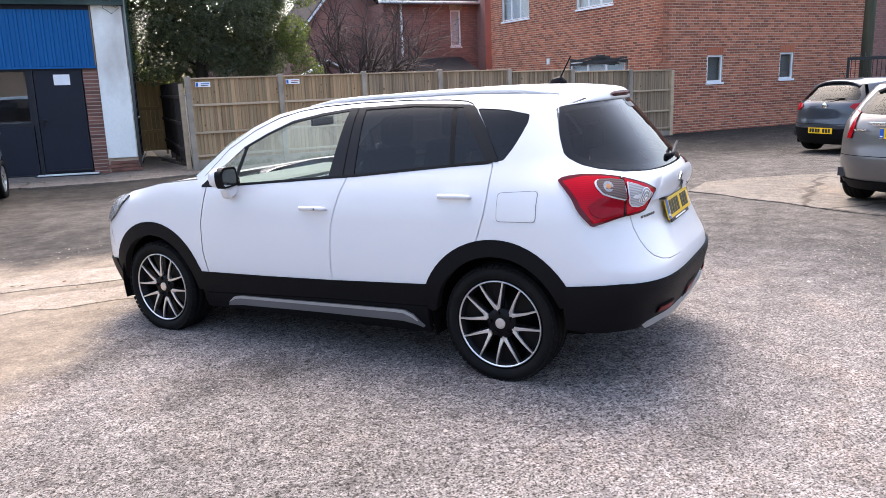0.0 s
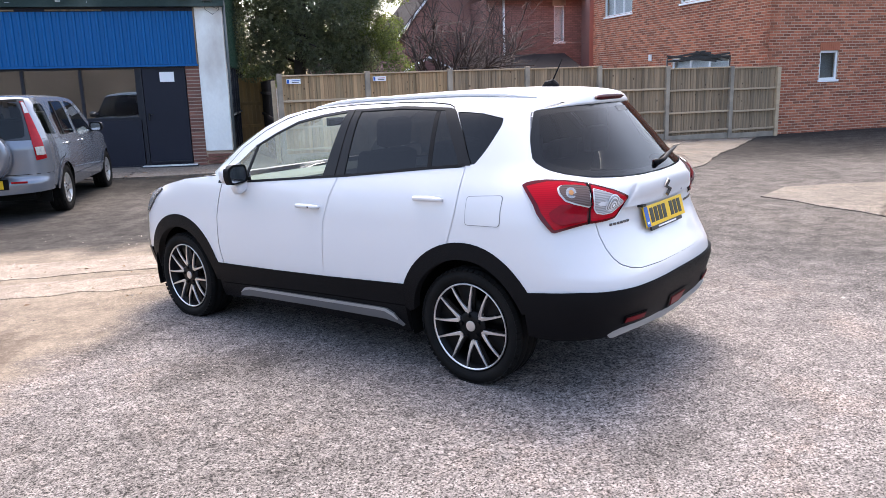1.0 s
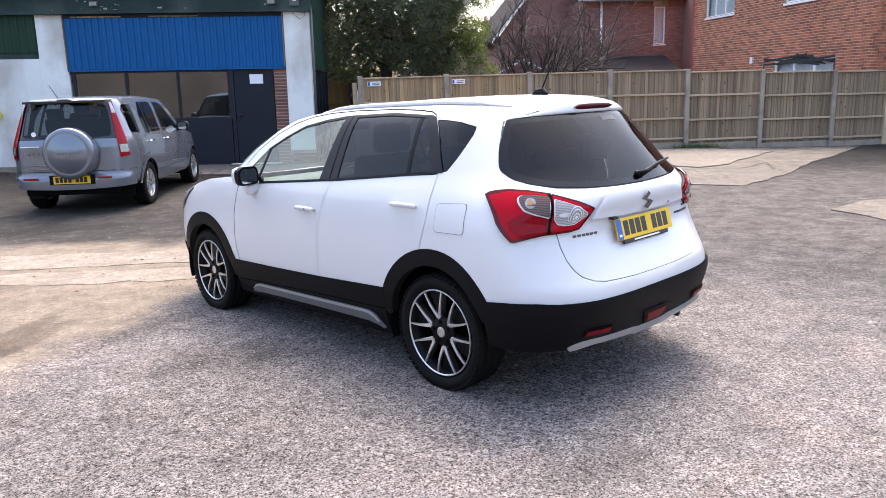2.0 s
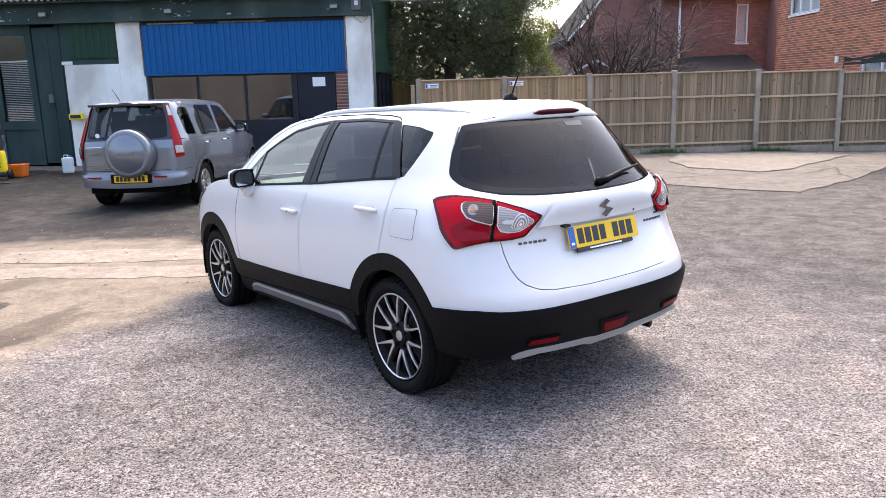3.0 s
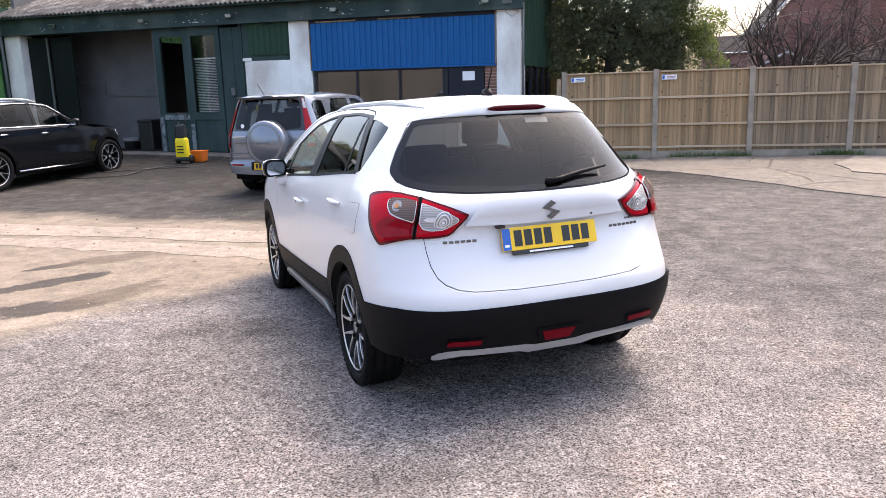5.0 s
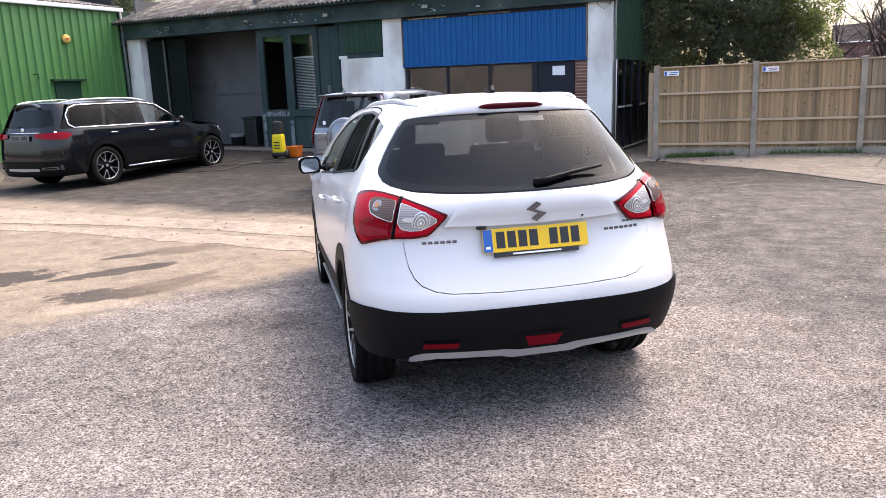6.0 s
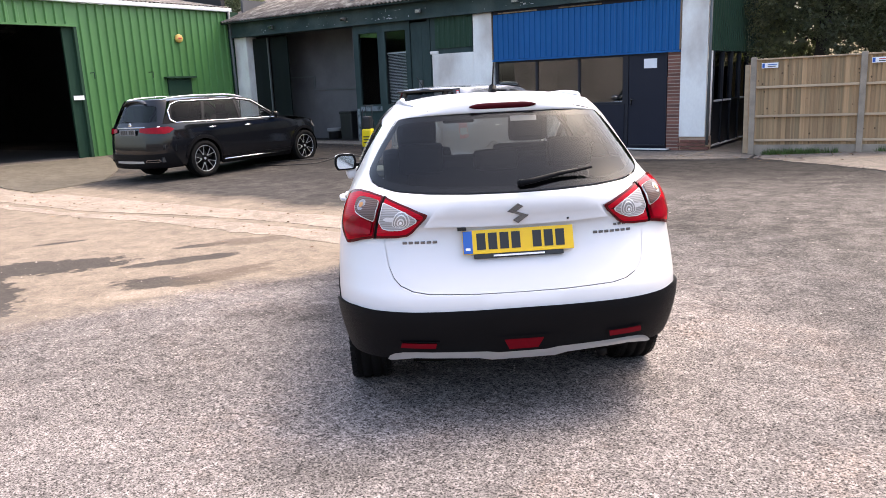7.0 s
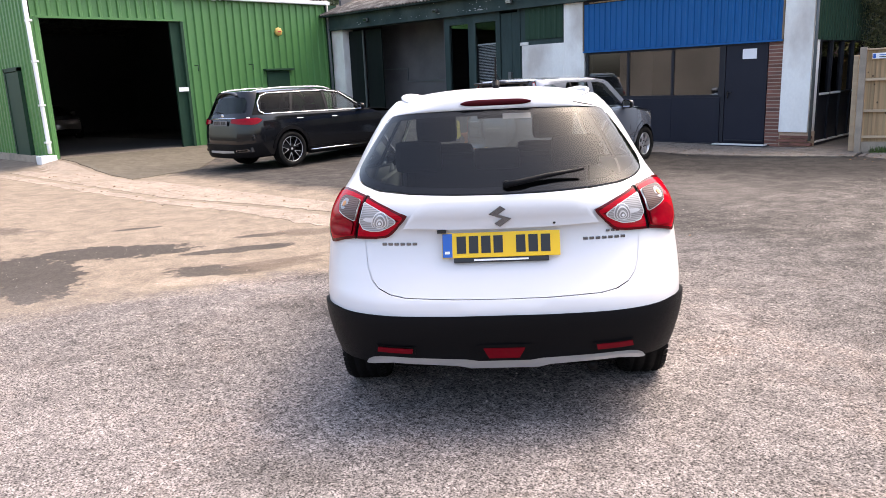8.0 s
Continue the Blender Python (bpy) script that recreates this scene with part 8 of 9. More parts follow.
def black_suv():
    k = dict(paint="black_paint", wb=3.135, wheel=(.395, .285, .275), track=.845, rim="rim_black", face="silver_trim", spokes=(5, .42, .012), bottom=.31, arch=.455, ringw=.06, qr=.92, n=4.4, ub=.1,
             width=[(.2, .88), (.4, .95), (.6, .975), (.8, .978), (1.0, .965), (1.12, .945), (1.18, .92), (1.4, .84), (1.6, .752), (1.70, .69), (1.8, .6)],
             rear=[(.2, -1.05), (.35, -1.15), (.6, -1.175), (.9, -1.15), (1.1, -1.12), (1.2, -1.075), (1.6, -.90), (1.8, -.80)],
             front=[(.2, 3.9), (.4, 4.0), (.8, 4.02), (1.0, 3.95), (1.1, 3.7), (1.8, 3.3)], nose=1.02, ztail=1.19,
             belt=[(2.30, 1.15), (1.2, 1.165), (0, 1.18), (-.80, 1.19)],
             apillar=[(2.30, 1.18), (1.95, 1.42), (1.66, 1.60)], cant=[(1.45, 1.655), (.9, 1.68), (.2, 1.69), (-.55, 1.66)], dpillar=[(.70, 1.64), (.76, 1.45), (.80, 1.20)],
             windows=[[(2.12, 1.19), (1.86, 1.40), (1.62, 1.545), (1.42, 1.60), (1.20, 1.615), (1.17, 1.19)], [(1.10, 1.195), (1.12, 1.62), (.30, 1.63), (.12, 1.205)], [(.04, 1.205), (.20, 1.63), (-.40, 1.61), (-.58, 1.53), (-.66, 1.32), (-.66, 1.24), (-.62, 1.215)]],
             bars=[(1.12, 1.62, 1.10, 1.19), (.22, 1.63, .05, 1.20)], frame="black_plastic", glass="glass_suv", chrome_line=[((2.28, 1.165), (-.62, 1.20)), ((-.62, 1.20), (-.71, 1.26)), ((-.71, 1.26), (-.69, 1.45)), ((-.69, 1.45), (-.58, 1.58)), ((-.58, 1.58), (-.40, 1.635)), ((-.40, 1.635), (1.2, 1.64)), ((1.2, 1.64), (1.62, 1.585)), ((1.62, 1.585), (2.26, 1.19))],
             seams=[[(1.13, 1.165), (1.14, .5)], [(.08, 1.18), (.10, 1.0), (.36, .72)], [(2.26, 1.15), (2.30, .5)]], handles=[(1.30, 1.04), (.28, 1.06)], handle="chrome",
             headlamp=[(3.5, 1.0), (3.8, .98), (3.9, .84), (3.6, .84)], glass_outline=[(0, 1.58), (.55, 1.57), (.62, 1.53), (.72, 1.26), (.68, 1.23), (0, 1.22)], surround=[(0, 1.70), (.66, 1.68), (.80, 1.19), (0, 1.185)],
             lamps=[("tail_lamp", "lamp_mid", [('r', .38, 1.035), ('r', .38, 1.105), ('r', .80, 1.125), ('s', -.80, 1.125), ('s', -.70, 1.08), ('s', -.82, 1.0), ('r', .86, .99), ('r', .55, 1.01)]), ("lamp_core", "red_lens", [('r', .60, 1.03), ('r', .60, 1.085), ('s', -.86, 1.10), ('s', -.80, 1.07), ('s', -.88, 1.03)])],
             bumper_line=[(.93, .60), (.7, .58), (.2, .58)], bumper="black_plastic", tail_seams=(.72,), plate=(0, 1.035, "cabin_grey"),
             ridge=[(-.9, 1.70), (0, 1.755), (.8, 1.76), (1.7, 1.66)], canttab=[(-.9, 1.62), (-.55, 1.66), (.2, 1.69), (.9, 1.68), (1.45, 1.655), (1.7, 1.60)], roof=(-.88, 1.68), cowl=(2.62, 1.16, .86), bonnet_end=3.9, rails=True, step_bar=True)
    car, B, tail, roof = parked_car("black_suv", pose(-10.42, 10.60, gz(-10.42, 10.6) + .008, 0, 0, 3), "large glossy black SUV with bright window trim and alloy wheels", k)
    tube("chrome_bar", [B.P(R_q(B, v, 1.13), 1.13) + Vector((0, -.012, 0)) for v in (-.8, -.4, 0, .4, .8)], .012, M["chrome"], tail, 8, label="bright bar across the tailgate")
    for s in (-1, 1):
        pts = lambda q: [B.R(*p) for p in q]
        panel(B, "exhaust_trim", pts([(.50, .425), (.53, .465), (.78, .475), (.80, .44), (.77, .42)]), M["badge_metal"], tail, s, off=.03, thick=.04, step=.06, label="grey metal exhaust trim")
        panel(B, "exhaust_hole", pts([(.54, .432), (.55, .458), (.76, .466), (.775, .436)]), M["shell"], tail, s, off=.034, thick=.004, step=.06)
    panel(B, "skid_trim", [B.R(*p) for p in [(-.44, .40), (-.42, .44), (.42, .44), (.44, .40), (0, .385)]], M["silver_trim"], tail, 1, off=.03, thick=.04, step=.08)
    lathe("badge", [(0, .05), (.01, .045), (.008, .03), (.012, 0)], M["chrome"], tail, 20, axis='y').matrix_local = Matrix.Translation((0, -1.085, 1.18)) @ Matrix.Rotation(math.pi, 4, 'Z')
    tube("wiper", [(0, -1.06, 1.235), (-.25, -1.04, 1.26), (-.4, -1.02, 1.27)], .012, M["black_plastic"], tail)


def R_q(B, v, z):
    return B.R(v, z)[0]


black_suv()

HATCH = dict(wb=2.65, wheel=(.315, .20, .205), track=.765, bottom=.24, arch=.375, ringw=.02, qr=.95, n=3.4, ub=.15,
             width=[(.2, .80), (.4, .865), (.6, .885), (.75, .888), (.9, .875), (.97, .86), (1.02, .84), (1.2, .75), (1.35, .665), (1.42, .6), (1.5, .52)],
             rear=[(.2, -.70), (.35, -.79), (.55, -.82), (.7, -.79), (.9, -.765), (1.0, -.73), (1.05, -.69), (1.35, -.40), (1.5, -.25)],
             front=[(.2, 3.4), (.4, 3.5), (.65, 3.48), (.8, 3.35), (.9, 3.1), (1.5, 2.8)], nose=.82, ztail=1.02,
             belt=[(2.1, .96), (1.1, .99), (.2, 1.01), (-.40, 1.03)],
             apillar=[(2.1, 1.0), (1.75, 1.22), (1.45, 1.35)], cant=[(1.25, 1.385), (.8, 1.40), (.2, 1.39), (-.2, 1.36)], dpillar=[(.54, 1.35), (.64, 1.2), (.70, 1.04)],
             windows=[[(1.85, 1.0), (1.60, 1.18), (1.38, 1.29), (1.12, 1.335), (1.08, 1.02)], [(1.02, 1.02), (1.04, 1.34), (.30, 1.34), (.10, 1.25), (-.02, 1.08), (.0, 1.05)]],
             bars=[], seams=[[(1.05, 1.0), (1.06, .4)], [(.05, 1.03), (.12, .8), (.3, .62)], [(2.1, .96), (2.12, .4)]], handles=[(1.15, .90), (.2, .93)],
             headlamp=[(2.9, .82), (3.2, .80), (3.32, .68), (3.0, .68)], tail_seams=(.60,),
             ridge=[(-.5, 1.42), (0, 1.46), (.8, 1.465), (1.5, 1.40)], canttab=[(-.5, 1.31), (-.2, 1.36), (.2, 1.39), (.8, 1.40), (1.25, 1.385), (1.5, 1.33)], roof=(-.36, 1.46), cowl=(2.40, .96, .80), bonnet_end=3.3)


def grey_hatchback():
    k = dict(HATCH, paint="grey_paint", spokes=(5, 0.0, .06), glass_outline=[(0, 1.31), (.42, 1.30), (.48, 1.27), (.60, 1.09), (.56, 1.05), (0, 1.03)], surround=[(0, 1.37), (.50, 1.35), (.70, 1.03), (0, 1.018)], tail_frame="black_gloss",
             lamps=[("tail_lamp", "red_lens", [('r', .50, .93), ('r', .54, .985), ('r', .74, 1.005), ('s', -.50, 1.0), ('s', -.36, .99), ('s', -.50, .87), ('r', .74, .85), ('r', .60, .86)])],
             bumper_line=[(.84, .56), (.6, .52), (.2, .50)], plate=(0, .47, "plate_yellow"))
    car, B, tail, roof = parked_car("grey_hatchback", pose(12.82, 11.51, gz(12.8, 11.5) + .006, 0, 0, -83), "dark slate-grey hatchback parked by the brick house", k)
    lathe("badge", [(0, .05), (.006, .045), (.007, 0)], M["chrome"], tail, 20, axis='y').matrix_local = Matrix.Translation((0, -.775, .955)) @ Matrix.Rotation(math.pi, 4, 'Z')
    tube("wiper", [(0, -.73, 1.06), (.2, -.69, 1.08), (.35, -.66, 1.09)], .010, M["black_plastic"], tail)
    tube("aerial", [(0, -.2, 1.45), (0, -.32, 1.60)], [.006, .004], M["black_plastic"], roof)


grey_hatchback()


def bronze_hatchback():
    k = dict(HATCH, paint="bronze_paint", spokes=(7, 0.0, .045), rim="silver_trim", glass_outline=[(0, 1.36), (.46, 1.34), (.52, 1.31), (.62, 1.10), (.58, 1.06), (0, 1.05)], surround=[(0, 1.40), (.54, 1.38), (.70, 1.03), (0, 1.02)],
             lamps=[("tail_lamp", "red_lens", [('r', .60, .79), ('r', .575, .90), ('r', .565, 1.08), ('r', .66, 1.11), ('s', -.60, 1.06), ('s', -.66, .79)])],
             bumper_line=[(.80, .34), (.6, .32), (.2, .32)], plate=(.0, .86, "plate_yellow"), blue=True)
    car, B, tail, roof = parked_car("bronze_hatchback", pose(7.93, 5.98, gz(7.93, 5.98) + .020, 0, 0, -73) @ Matrix.Scale(.97, 4), "bronze-grey hatchback standing on the concrete slab", k)
    box("chrome_bar", -.38, .38, -.825, -.78, .955, .985, M["chrome"], tail, bev=.006, label="bright bar over the plate")
    for i in range(4):
        box("script_bar", -.54 + .035 * i, -.515 + .035 * i, -.80, -.745, .885, .90, M["chrome"], tail)
    return car


bronze = bronze_hatchback()
for x, y, rz in ((-30.6, 9.3, -92), (-30.2, 11.9, -88)):
    c = copy_thing(bronze, pose(x, y, .125, 0, 0, rz))
    c.name = "stored_car"
    c["label"] = "car standing in the unlit shed, hardly visible"

# ---------- trees and greenery ----------
def leaf_cloud(name, centers, count, size, material, parent, seed, flat=0.5):
    """Many small leaf blades in uneven clumps."""
    rnd = random.Random(seed)
    verts, faces = [], []
    tot = sum(r ** 2 for *_, r in centers)
    for cx, cy, cz, r in centers:
        for _ in range(int(count * r * r / tot)):
            d = Vector((rnd.gauss(0, 1), rnd.gauss(0, 1), rnd.gauss(0, 1))).normalized()
            rad = r * (0.55 + 0.5 * rnd.random() ** 0.6)
            p = Vector((cx, cy, cz)) + Vector((d.x * rad, d.y * rad, d.z * rad * 0.9))
            a = Vector((rnd.gauss(0, 1), rnd.gauss(0, 1), rnd.gauss(-0.4, 0.8))).normalized()
            b = a.cross(Vector((rnd.gauss(0, 1), rnd.gauss(0, 1), rnd.gauss(0, 1)))).normalized()
            l, w = size * rnd.uniform(0.6, 1.3), size * rnd.uniform(0.22, 0.4)
            k = len(verts)
            verts += [p, p + a * l * 0.5 + b * w, p + a * l, p + a * l * 0.5 - b * w]
            faces.append((k, k + 1, k + 2, k + 3))
    return tagged(obj(name, verts, faces, material, parent), kind="stuff")


def evergreen():
    t = empty("evergreen_tree", pose(1.4, 20.7, 0), "dense dark evergreen tree behind the fence", "tree")
    bm = bmesh.new()
    add_tube(bm, [(-0.6, 0, -.1), (-.55, .05, 1.4), (-.4, .1, 3.0), (-.2, .2, 5.0), (0, .2, 7.2)], [.2, .17, .14, .09, .03], 9)
    rnd = random.Random(3)
    for i in range(16):
        z = 1.8 + i * .32
        a = i * 2.4
        l = 1.7 - abs(z - 3.6) * .18
        add_tube(bm, [(-.35, .1, z), (-.35 + l * .5 * math.cos(a), .1 + l * .5 * math.sin(a), z + .25), (-.2 + l * math.cos(a), .1 + l * math.sin(a), z + .1)], [.05, .03, .01], 5)
    part("trunk", bm, M["bark"], t, smooth=True)
    cl = []
    for i in range(46):
        z = 1.9 + (i / 46) * 5.6
        env = 2.15 * (1 - ((z - 3.9) / 4.4) ** 2) ** .5
        a = i * 2.39996
        d = env * (.45 + .5 * rnd.random())
        cl.append((d * math.cos(a), d * math.sin(a) * .9 + .2, z + rnd.uniform(-.25, .25), rnd.uniform(.45, .85)))
    leaf_cloud("crown", cl, 130000, .050, M["leaf_dark"], t, 4)
    leaf_cloud("inner_leaves", [(x * .8, y * .8 + .05, z, r * .8) for x, y, z, r in cl], 16000, .17, M["leaf_dark"], t, 5)
    cl2 = [(1.5 + rnd.uniform(-.6, .65), rnd.uniform(-1.2, .3), rnd.uniform(1.9, 4.6), rnd.uniform(.22, .45)) for _ in range(20)]
    leaf_cloud("sunlit_leaves", cl2, 12000, .060, M["leaf_light"], t, 6)
    return t


tree = evergreen()
far_tree = copy_thing(tree, pose(-28.0, 27.5, 0, 0, 0, 70))
far_tree["label"] = "dark evergreen tree rising behind the workshop roof"


def climber():
    t = empty("shrub", pose(-.15, 23.2, 0), "yellow-green shrub over the alley fence", "shrub")
    rnd = random.Random(8)
    part("stem", tube_bm([(0, 0, 0), (.05, 0, 1.0), (.0, .1, 2.0)], [.04, .03, .015], 6), M["bark"], t)
    leaf_cloud("leaves", [(rnd.uniform(-.5, .5), rnd.uniform(-.4, .4), rnd.uniform(1.6, 2.5), rnd.uniform(.2, .35)) for _ in range(9)], 3000, .10, M["leaf_light"], t, 9)


climber()


def bare_tree(m, label, seed, height=3.6, spread=2.2, stems=7):
    """Leafless tree: limbs that fork again and again into fine twigs."""
    t = empty("bare_tree", m, label, "tree")
    rnd = random.Random(seed)
    bm = bmesh.new()
    def grow(p, d, l, r, depth, target):
        pts, rs = [p], [r]
        q = p.copy()
        n = 4
        for i in range(n):
            d = (d + Vector((rnd.gauss(0, .16), rnd.gauss(0, .16), rnd.gauss(0.02, .12)))).normalized()
            q = q + d * l / n
            pts.append(q.copy())
            rs.append(r * (1 - .5 * (i + 1) / n))
        add_tube(target, pts, rs, 5 if depth < 3 else 3, cap=False)
        if depth < 5:
            for _ in range(3 if depth < 4 else 2):
                k = rnd.randint(1, n)
                nd = (d + Vector((rnd.gauss(0, .6), rnd.gauss(0, .6), rnd.gauss(0.0, .45)))).normalized()
                grow(pts[k], nd, l * rnd.uniform(.55, .8), rs[k] * .78, depth + 1, target)
    fine = bmesh.new()
    for i in range(stems):
        a = 2 * math.pi * i / stems + rnd.uniform(-.3, .3)
        d = Vector((math.cos(a) * spread / height, math.sin(a) * spread / height, 1)).normalized()
        grow(Vector((0.12 * math.cos(a), .12 * math.sin(a), 1.0)), d, height * .42, .06, 1, fine)
    add_tube(bm, [(0, 0, -.1), (.02, 0, .5), (0, 0, 1.15)], [.16, .13, .12], 9)
    part("trunk", bm, M["bark"], t, smooth=True)
    tagged(part("branchwork", fine, M["twig"], t), kind="stuff")
    return t


bare_tree(pose(5.6, 23.6, -.1), "leafless tangled tree behind the fence", 21, 4.9, 3.9, 14)
bare_tree(pose(7.6, 25.5, -.1), "leafless garden tree beside the old house", 22, 4.3, 2.8, 9)
bare_tree(pose(2.8, 33.0, -.1), "leafless tree far behind the fence", 23, 5.2, 2.6, 6)


def weeds():
    rnd = random.Random(12)
    verts, faces = [], []
    for _ in range(2400):
        x = rnd.choice((rnd.uniform(.2, 1.6), rnd.uniform(.3, 1.2), rnd.uniform(2.2, 3.9), rnd.gauss(5.6, .25), rnd.gauss(8.0, .3)))
        p = FM @ Vector((x, -.06 - abs(rnd.gauss(0, .05)), 0))
        h = rnd.uniform(.04, .15)
        a = rnd.uniform(0, 6.28)
        dx, dy = math.cos(a) * .006, math.sin(a) * .006
        z = gz(p.x, p.y) + .01
        k = len(verts)
        lx, ly = rnd.gauss(0, .03), rnd.gauss(0, .03)
        verts += [(p.x - dx, p.y - dy, z), (p.x + dx, p.y + dy, z), (p.x + lx, p.y + ly, z + h)]
        faces.append((k, k + 1, k + 2))
    tagged(obj("grass", verts, faces, M["grass"]), "thin grass and weeds along the fence's foot", "grass", kind="stuff")


weeds()


def loose_stones():
    rnd = random.Random(31)
    verts, faces = [], []
    for _ in range(5200):
        x, y = rnd.uniform(-4.5, 9), rnd.uniform(-.5, 9.5) ** 1.0
        if rnd.random() < .5:
            x, y = rnd.uniform(-1, 6), rnd.uniform(.6, 5)
        s = rnd.uniform(.003, .009) * (1.8 if rnd.random() < .04 else 1)
        z = gz(x, y)
        k = len(verts)
        a = rnd.uniform(0, 6.28)
        for i in range(4):
            t = a + i * math.pi / 2 + rnd.uniform(-.3, .3)
            verts.append((x + s * math.cos(t), y + s * math.sin(t), z))
        verts.append((x + rnd.uniform(-.3, .3) * s, y + rnd.uniform(-.3, .3) * s, z + s * rnd.uniform(.5, 1.0)))
        faces += [(k + i, k + (i + 1) % 4, k + 4) for i in range(4)]
    tagged(obj("loose_stones", verts, faces, M["stone_chip"]), "loose stone chips on the asphalt", "stones", kind="stuff")


loose_stones()

# ---------- things by the workshop ----------
def pressure_washer():
    e = empty("pressure_washer", pose(-8.44, 14.85, gz(-8.44, 14.9) + .006, 0, 0, 12) @ Matrix.Diagonal((1.0, 1.0, 1.18, 1.0)), "yellow and black upright pressure washer", "pressure washer")
    bm = bmesh.new()
    add_box(bm, -.13, .13, -.11, .11, .12, .52, .05)
    for v in bm.verts:
        v.co.x *= 1.15 - .35 * (v.co.z - .12)
    part("body", bm, M["washer_yellow"], e, "yellow plastic body")
    box("motor_cover", -.10, .10, -.09, .12, .50, .78, M["bin_black"], e, bev=.04)
    box("base", -.16, .16, -.13, .13, .05, .14, M["bin_black"], e, bev=.03)
    for z in (.22, .28, .34):
        box("vent", -.08, .08, -.123, -.11, z, z + .02, M["bin_black"], e)
    for s in (-1, 1):
        lathe("wheel", [(-.025, .0), (-.03, .09), (.03, .09), (.025, 0)], M["bin_black"], e, 20).location = (s * .17, .08, .09)
    tube("handle", [(-.09, .08, .7), (-.09, .12, 1.0), (.09, .12, 1.0), (.09, .08, .7)], .014, M["bin_black"], e)
    tube("lance", [(-.15, -.02, .3), (-.13, .0, .9), (-.05, .02, 1.02)], .014, M["bin_black"], e)
    tube("hose_reel", [(.0 + .1 * math.cos(a * .5), .16, .62 + .1 * math.sin(a * .5)) for a in range(26)], .012, M["bin_black"], e)


pressure_washer()
hose = [(-8.25, 14.7), (-8.7, 13.9), (-8.6, 13.0), (-9.6, 12.5), (-10.3, 12.7), (-9.4, 13.4), (-8.5, 14.0), (-7.8, 14.3)]
pts = []
for i in range(len(hose) - 1):
    p0, p1, p2, p3 = (Vector(hose[max(0, min(len(hose) - 1, i + d))]) for d in (-1, 0, 1, 2))
    for j in range(8):
        t = j / 8
        q = .5 * ((2 * p1) + (p2 - p0) * t + (2 * p0 - 5 * p1 + 4 * p2 - p3) * t * t + (3 * p1 - p0 - 3 * p2 + p3) * t ** 3)
        pts.append((q.x, q.y, gz(q.x, q.y) + .018))
tagged(tube("hose", pts, .011, M["bin_black"], seg=6), "black hose lying in loops on the asphalt", "hose")


def orange_bucket():
    e = empty("orange_bucket", pose(-8.28, 15.25, gz(-8.28, 15.25) + .006), "orange plastic tub beside the pressure washer", "bucket")
    bm = bmesh.new()
    add_box(bm, -.17, .17, -.13, .13, 0, .26, .03)
    for v in bm.verts:
        v.co.x *= .85 + .6 * v.co.z
        v.co.y *= .85 + .6 * v.co.z
    part("tub", bm, M["orange"], e)
    box("rim", -.18, .18, -.14, .14, .25, .272, M["orange"], e, bev=.008)


orange_bucket()


def jerrycan(x, y, label, h=.34):
    e = empty("jerrycan", pose(x, y, gz(x, y) + .05, 0, 0, 15), label, "canister")
    bm = bmesh.new()
    add_box(bm, -.11, .11, -.08, .08, 0, h, .03)
    part("can", bm, M["can_white"], e)
    lathe("cap", [(h, .03), (h + .04, .03), (h + .045, 0)], M["plate_blue"], e, 14, axis='z').location = (.05, 0, 0)
    tube("handle", [(-.08, 0, h - .02), (-.07, 0, h + .05), (.01, 0, h + .05), (.02, 0, h - .02)], .012, M["can_white"], e)


jerrycan(-5.95, 16.7, "white plastic jerrycan by the workshop's foot")
jerrycan(-7.3, 15.5, "white plastic bottle standing near the pressure washer", .34)


def bin_with_bag(x, y):
    e = empty("waste_bin", pose(x, y, -.03), "black waste bin with a pale liner", "bin")
    lathe("drum", [(0, .17), (.0, .19), (.45, .23), (.47, .24), (.47, .21), (.1, .18)], M["bin_black"], e, 20, axis='z')
    lathe("liner", [(.40, .245), (.48, .25), (.50, .22), (.36, .2)], M["cabin_grey"], e, 20, axis='z')


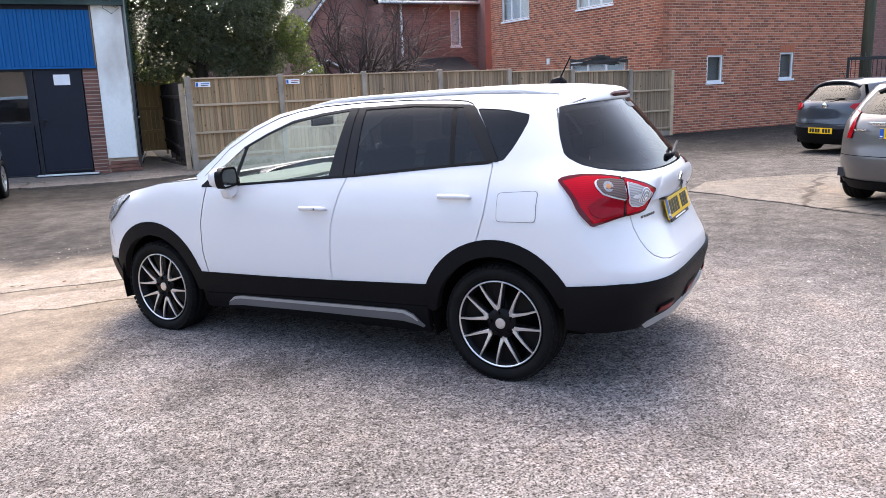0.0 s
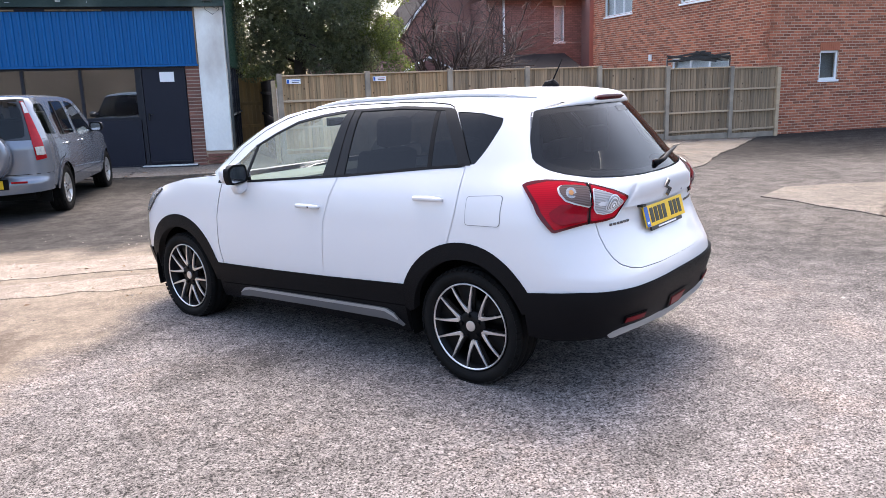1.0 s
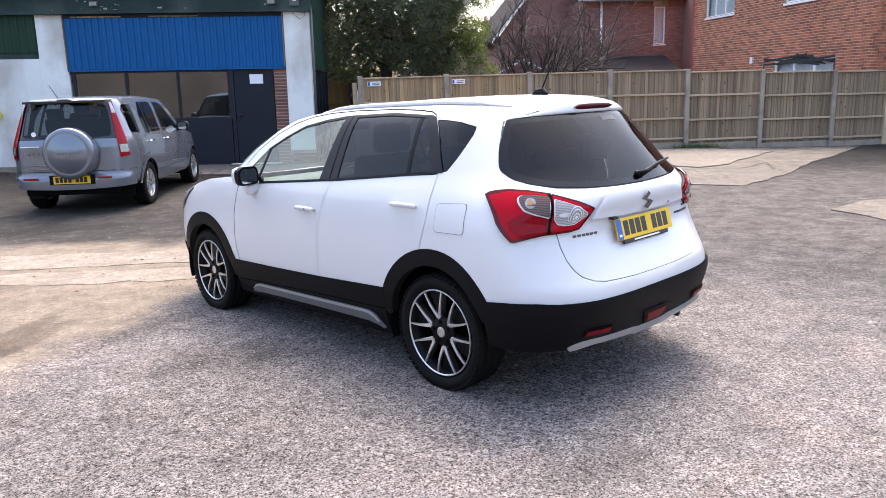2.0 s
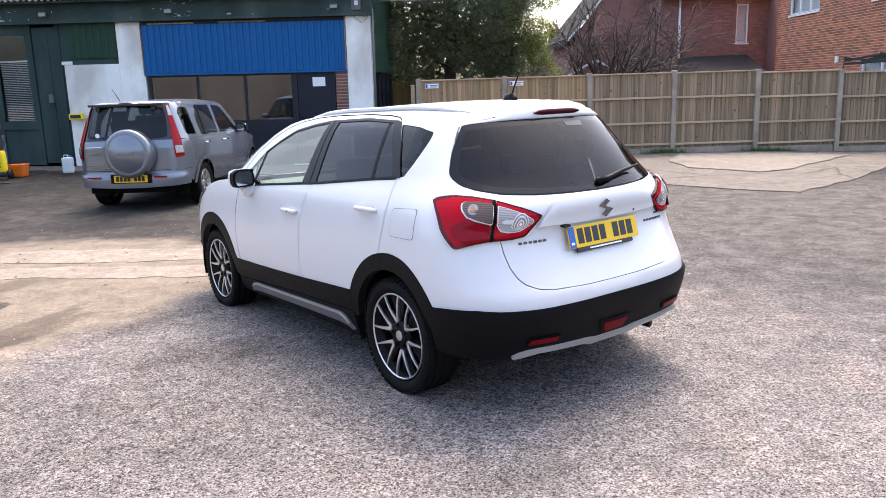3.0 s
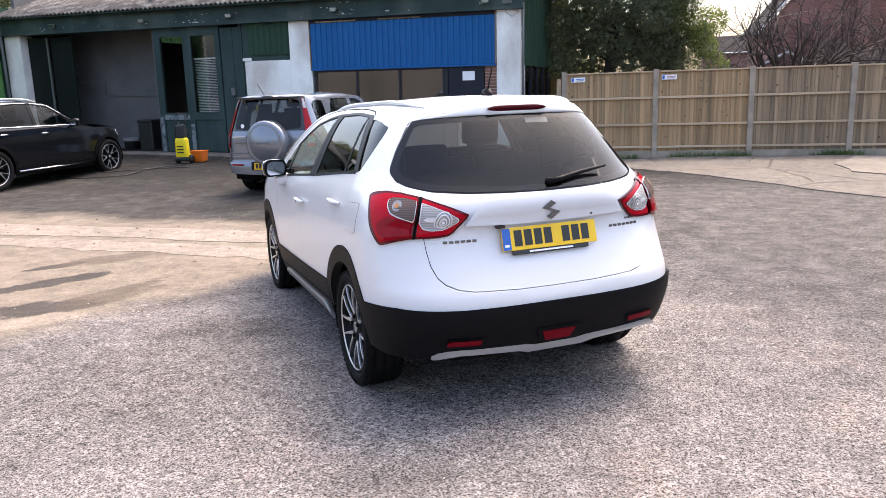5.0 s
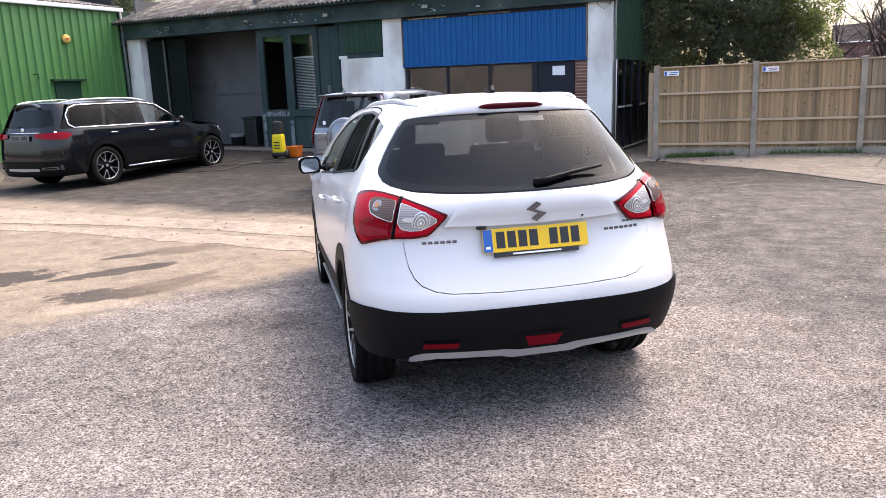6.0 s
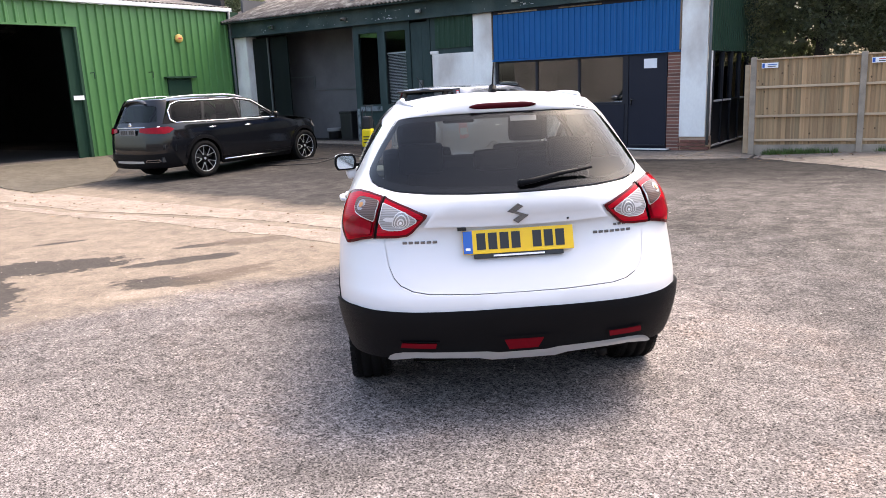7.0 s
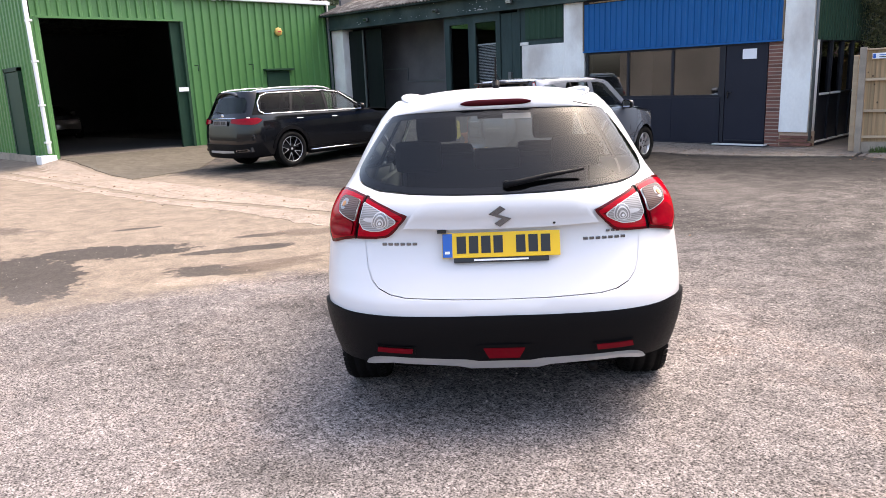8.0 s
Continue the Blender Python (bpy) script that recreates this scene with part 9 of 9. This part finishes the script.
bin_with_bag(-12.9, 18.25)
e = empty("tall_bin", pose(-12.2, 18.3, -.03), "tall black bin inside the opening", "bin")
box("drum", -.25, .25, -.25, .25, 0, .95, M["bin_black"], e, bev=.06)
box("lid", -.27, .27, -.27, .27, .93, 1.02, M["bin_black"], e, bev=.03)
e = empty("wall_light", pose(-7.85, 17.22, 1.25), "yellow box fixed low on the white wall", "box")
box("case", -.22, .12, -.12, 0, -.06, .08, M["washer_yellow"], e, bev=.02)
box("front", -.18, .08, -.13, -.115, -.03, .05, M["bin_black"], e, bev=.01)
# slatted blind in the timber screen
e = empty("window_blind", pose(-9.43, YF + .16, 1.12), "pale slatted blind behind the screen's glass", "blind")
for i in range(34):
    bm = bmesh.new()
    add_box(bm, -.37, .37, -.012, .012, -.001, .001, m=pose(0, 0, .04 + i * .042, 35, 0, 0))
    part("slat", bm, M["pipe_white"], e)
box("head_rail", -.38, .38, -.02, .02, 1.46, 1.50, M["pipe_white"], e)
# overhead cable from the pier to the right
tagged(tube("overhead_cable", [(-.75, 17.2, 3.62), (1.5, 18.5, 3.72), (4.5, 20.5, 4.2), (9, 24, 5.4)], .010, M["pipe_grey"], seg=5), "thin pale overhead cable leaving the workshop", "cable")
# building beyond the railing
old_house(pose(22.8, 24.0, -.25, 0, 0, 6.4), 10, 7, 5.6, [], "brick building beyond the gate", gable=False)


def leaf_litter():
    """Dead leaves blown against the fence, the path and the drain."""
    rnd = random.Random(77)
    verts, faces = [], []
    for _ in range(900):
        k = rnd.random()
        if k < .45:
            q = FM @ Vector((rnd.uniform(.2, 12), -abs(rnd.gauss(0, .5)) - .05, 0))
            x, y = q.x, q.y
        elif k < .75:
            x, y = rnd.uniform(-12, 1.5), 16.2 - abs(rnd.gauss(0, .6))
        else:
            x, y = rnd.uniform(-14, 1.5), rnd.gauss(7.0, .45)
        z = gz(x, y) + .02
        s, a = rnd.uniform(.012, .030), rnd.uniform(0, 6.28)
        c, d = math.cos(a) * s, math.sin(a) * s
        n = len(verts)
        verts += [(x - c, y - d, z), (x + d * .6, y - c * .6, z + rnd.uniform(0, .015)), (x + c, y + d, z), (x - d * .6, y + c * .6, z + rnd.uniform(0, .015))]
        faces.append((n, n + 1, n + 2, n + 3))
    tagged(obj("leaf_litter", verts, faces, M["dead_leaf"]), "brown dead leaves scattered along the fence and drain", "leaves", kind="stuff")


leaf_litter()
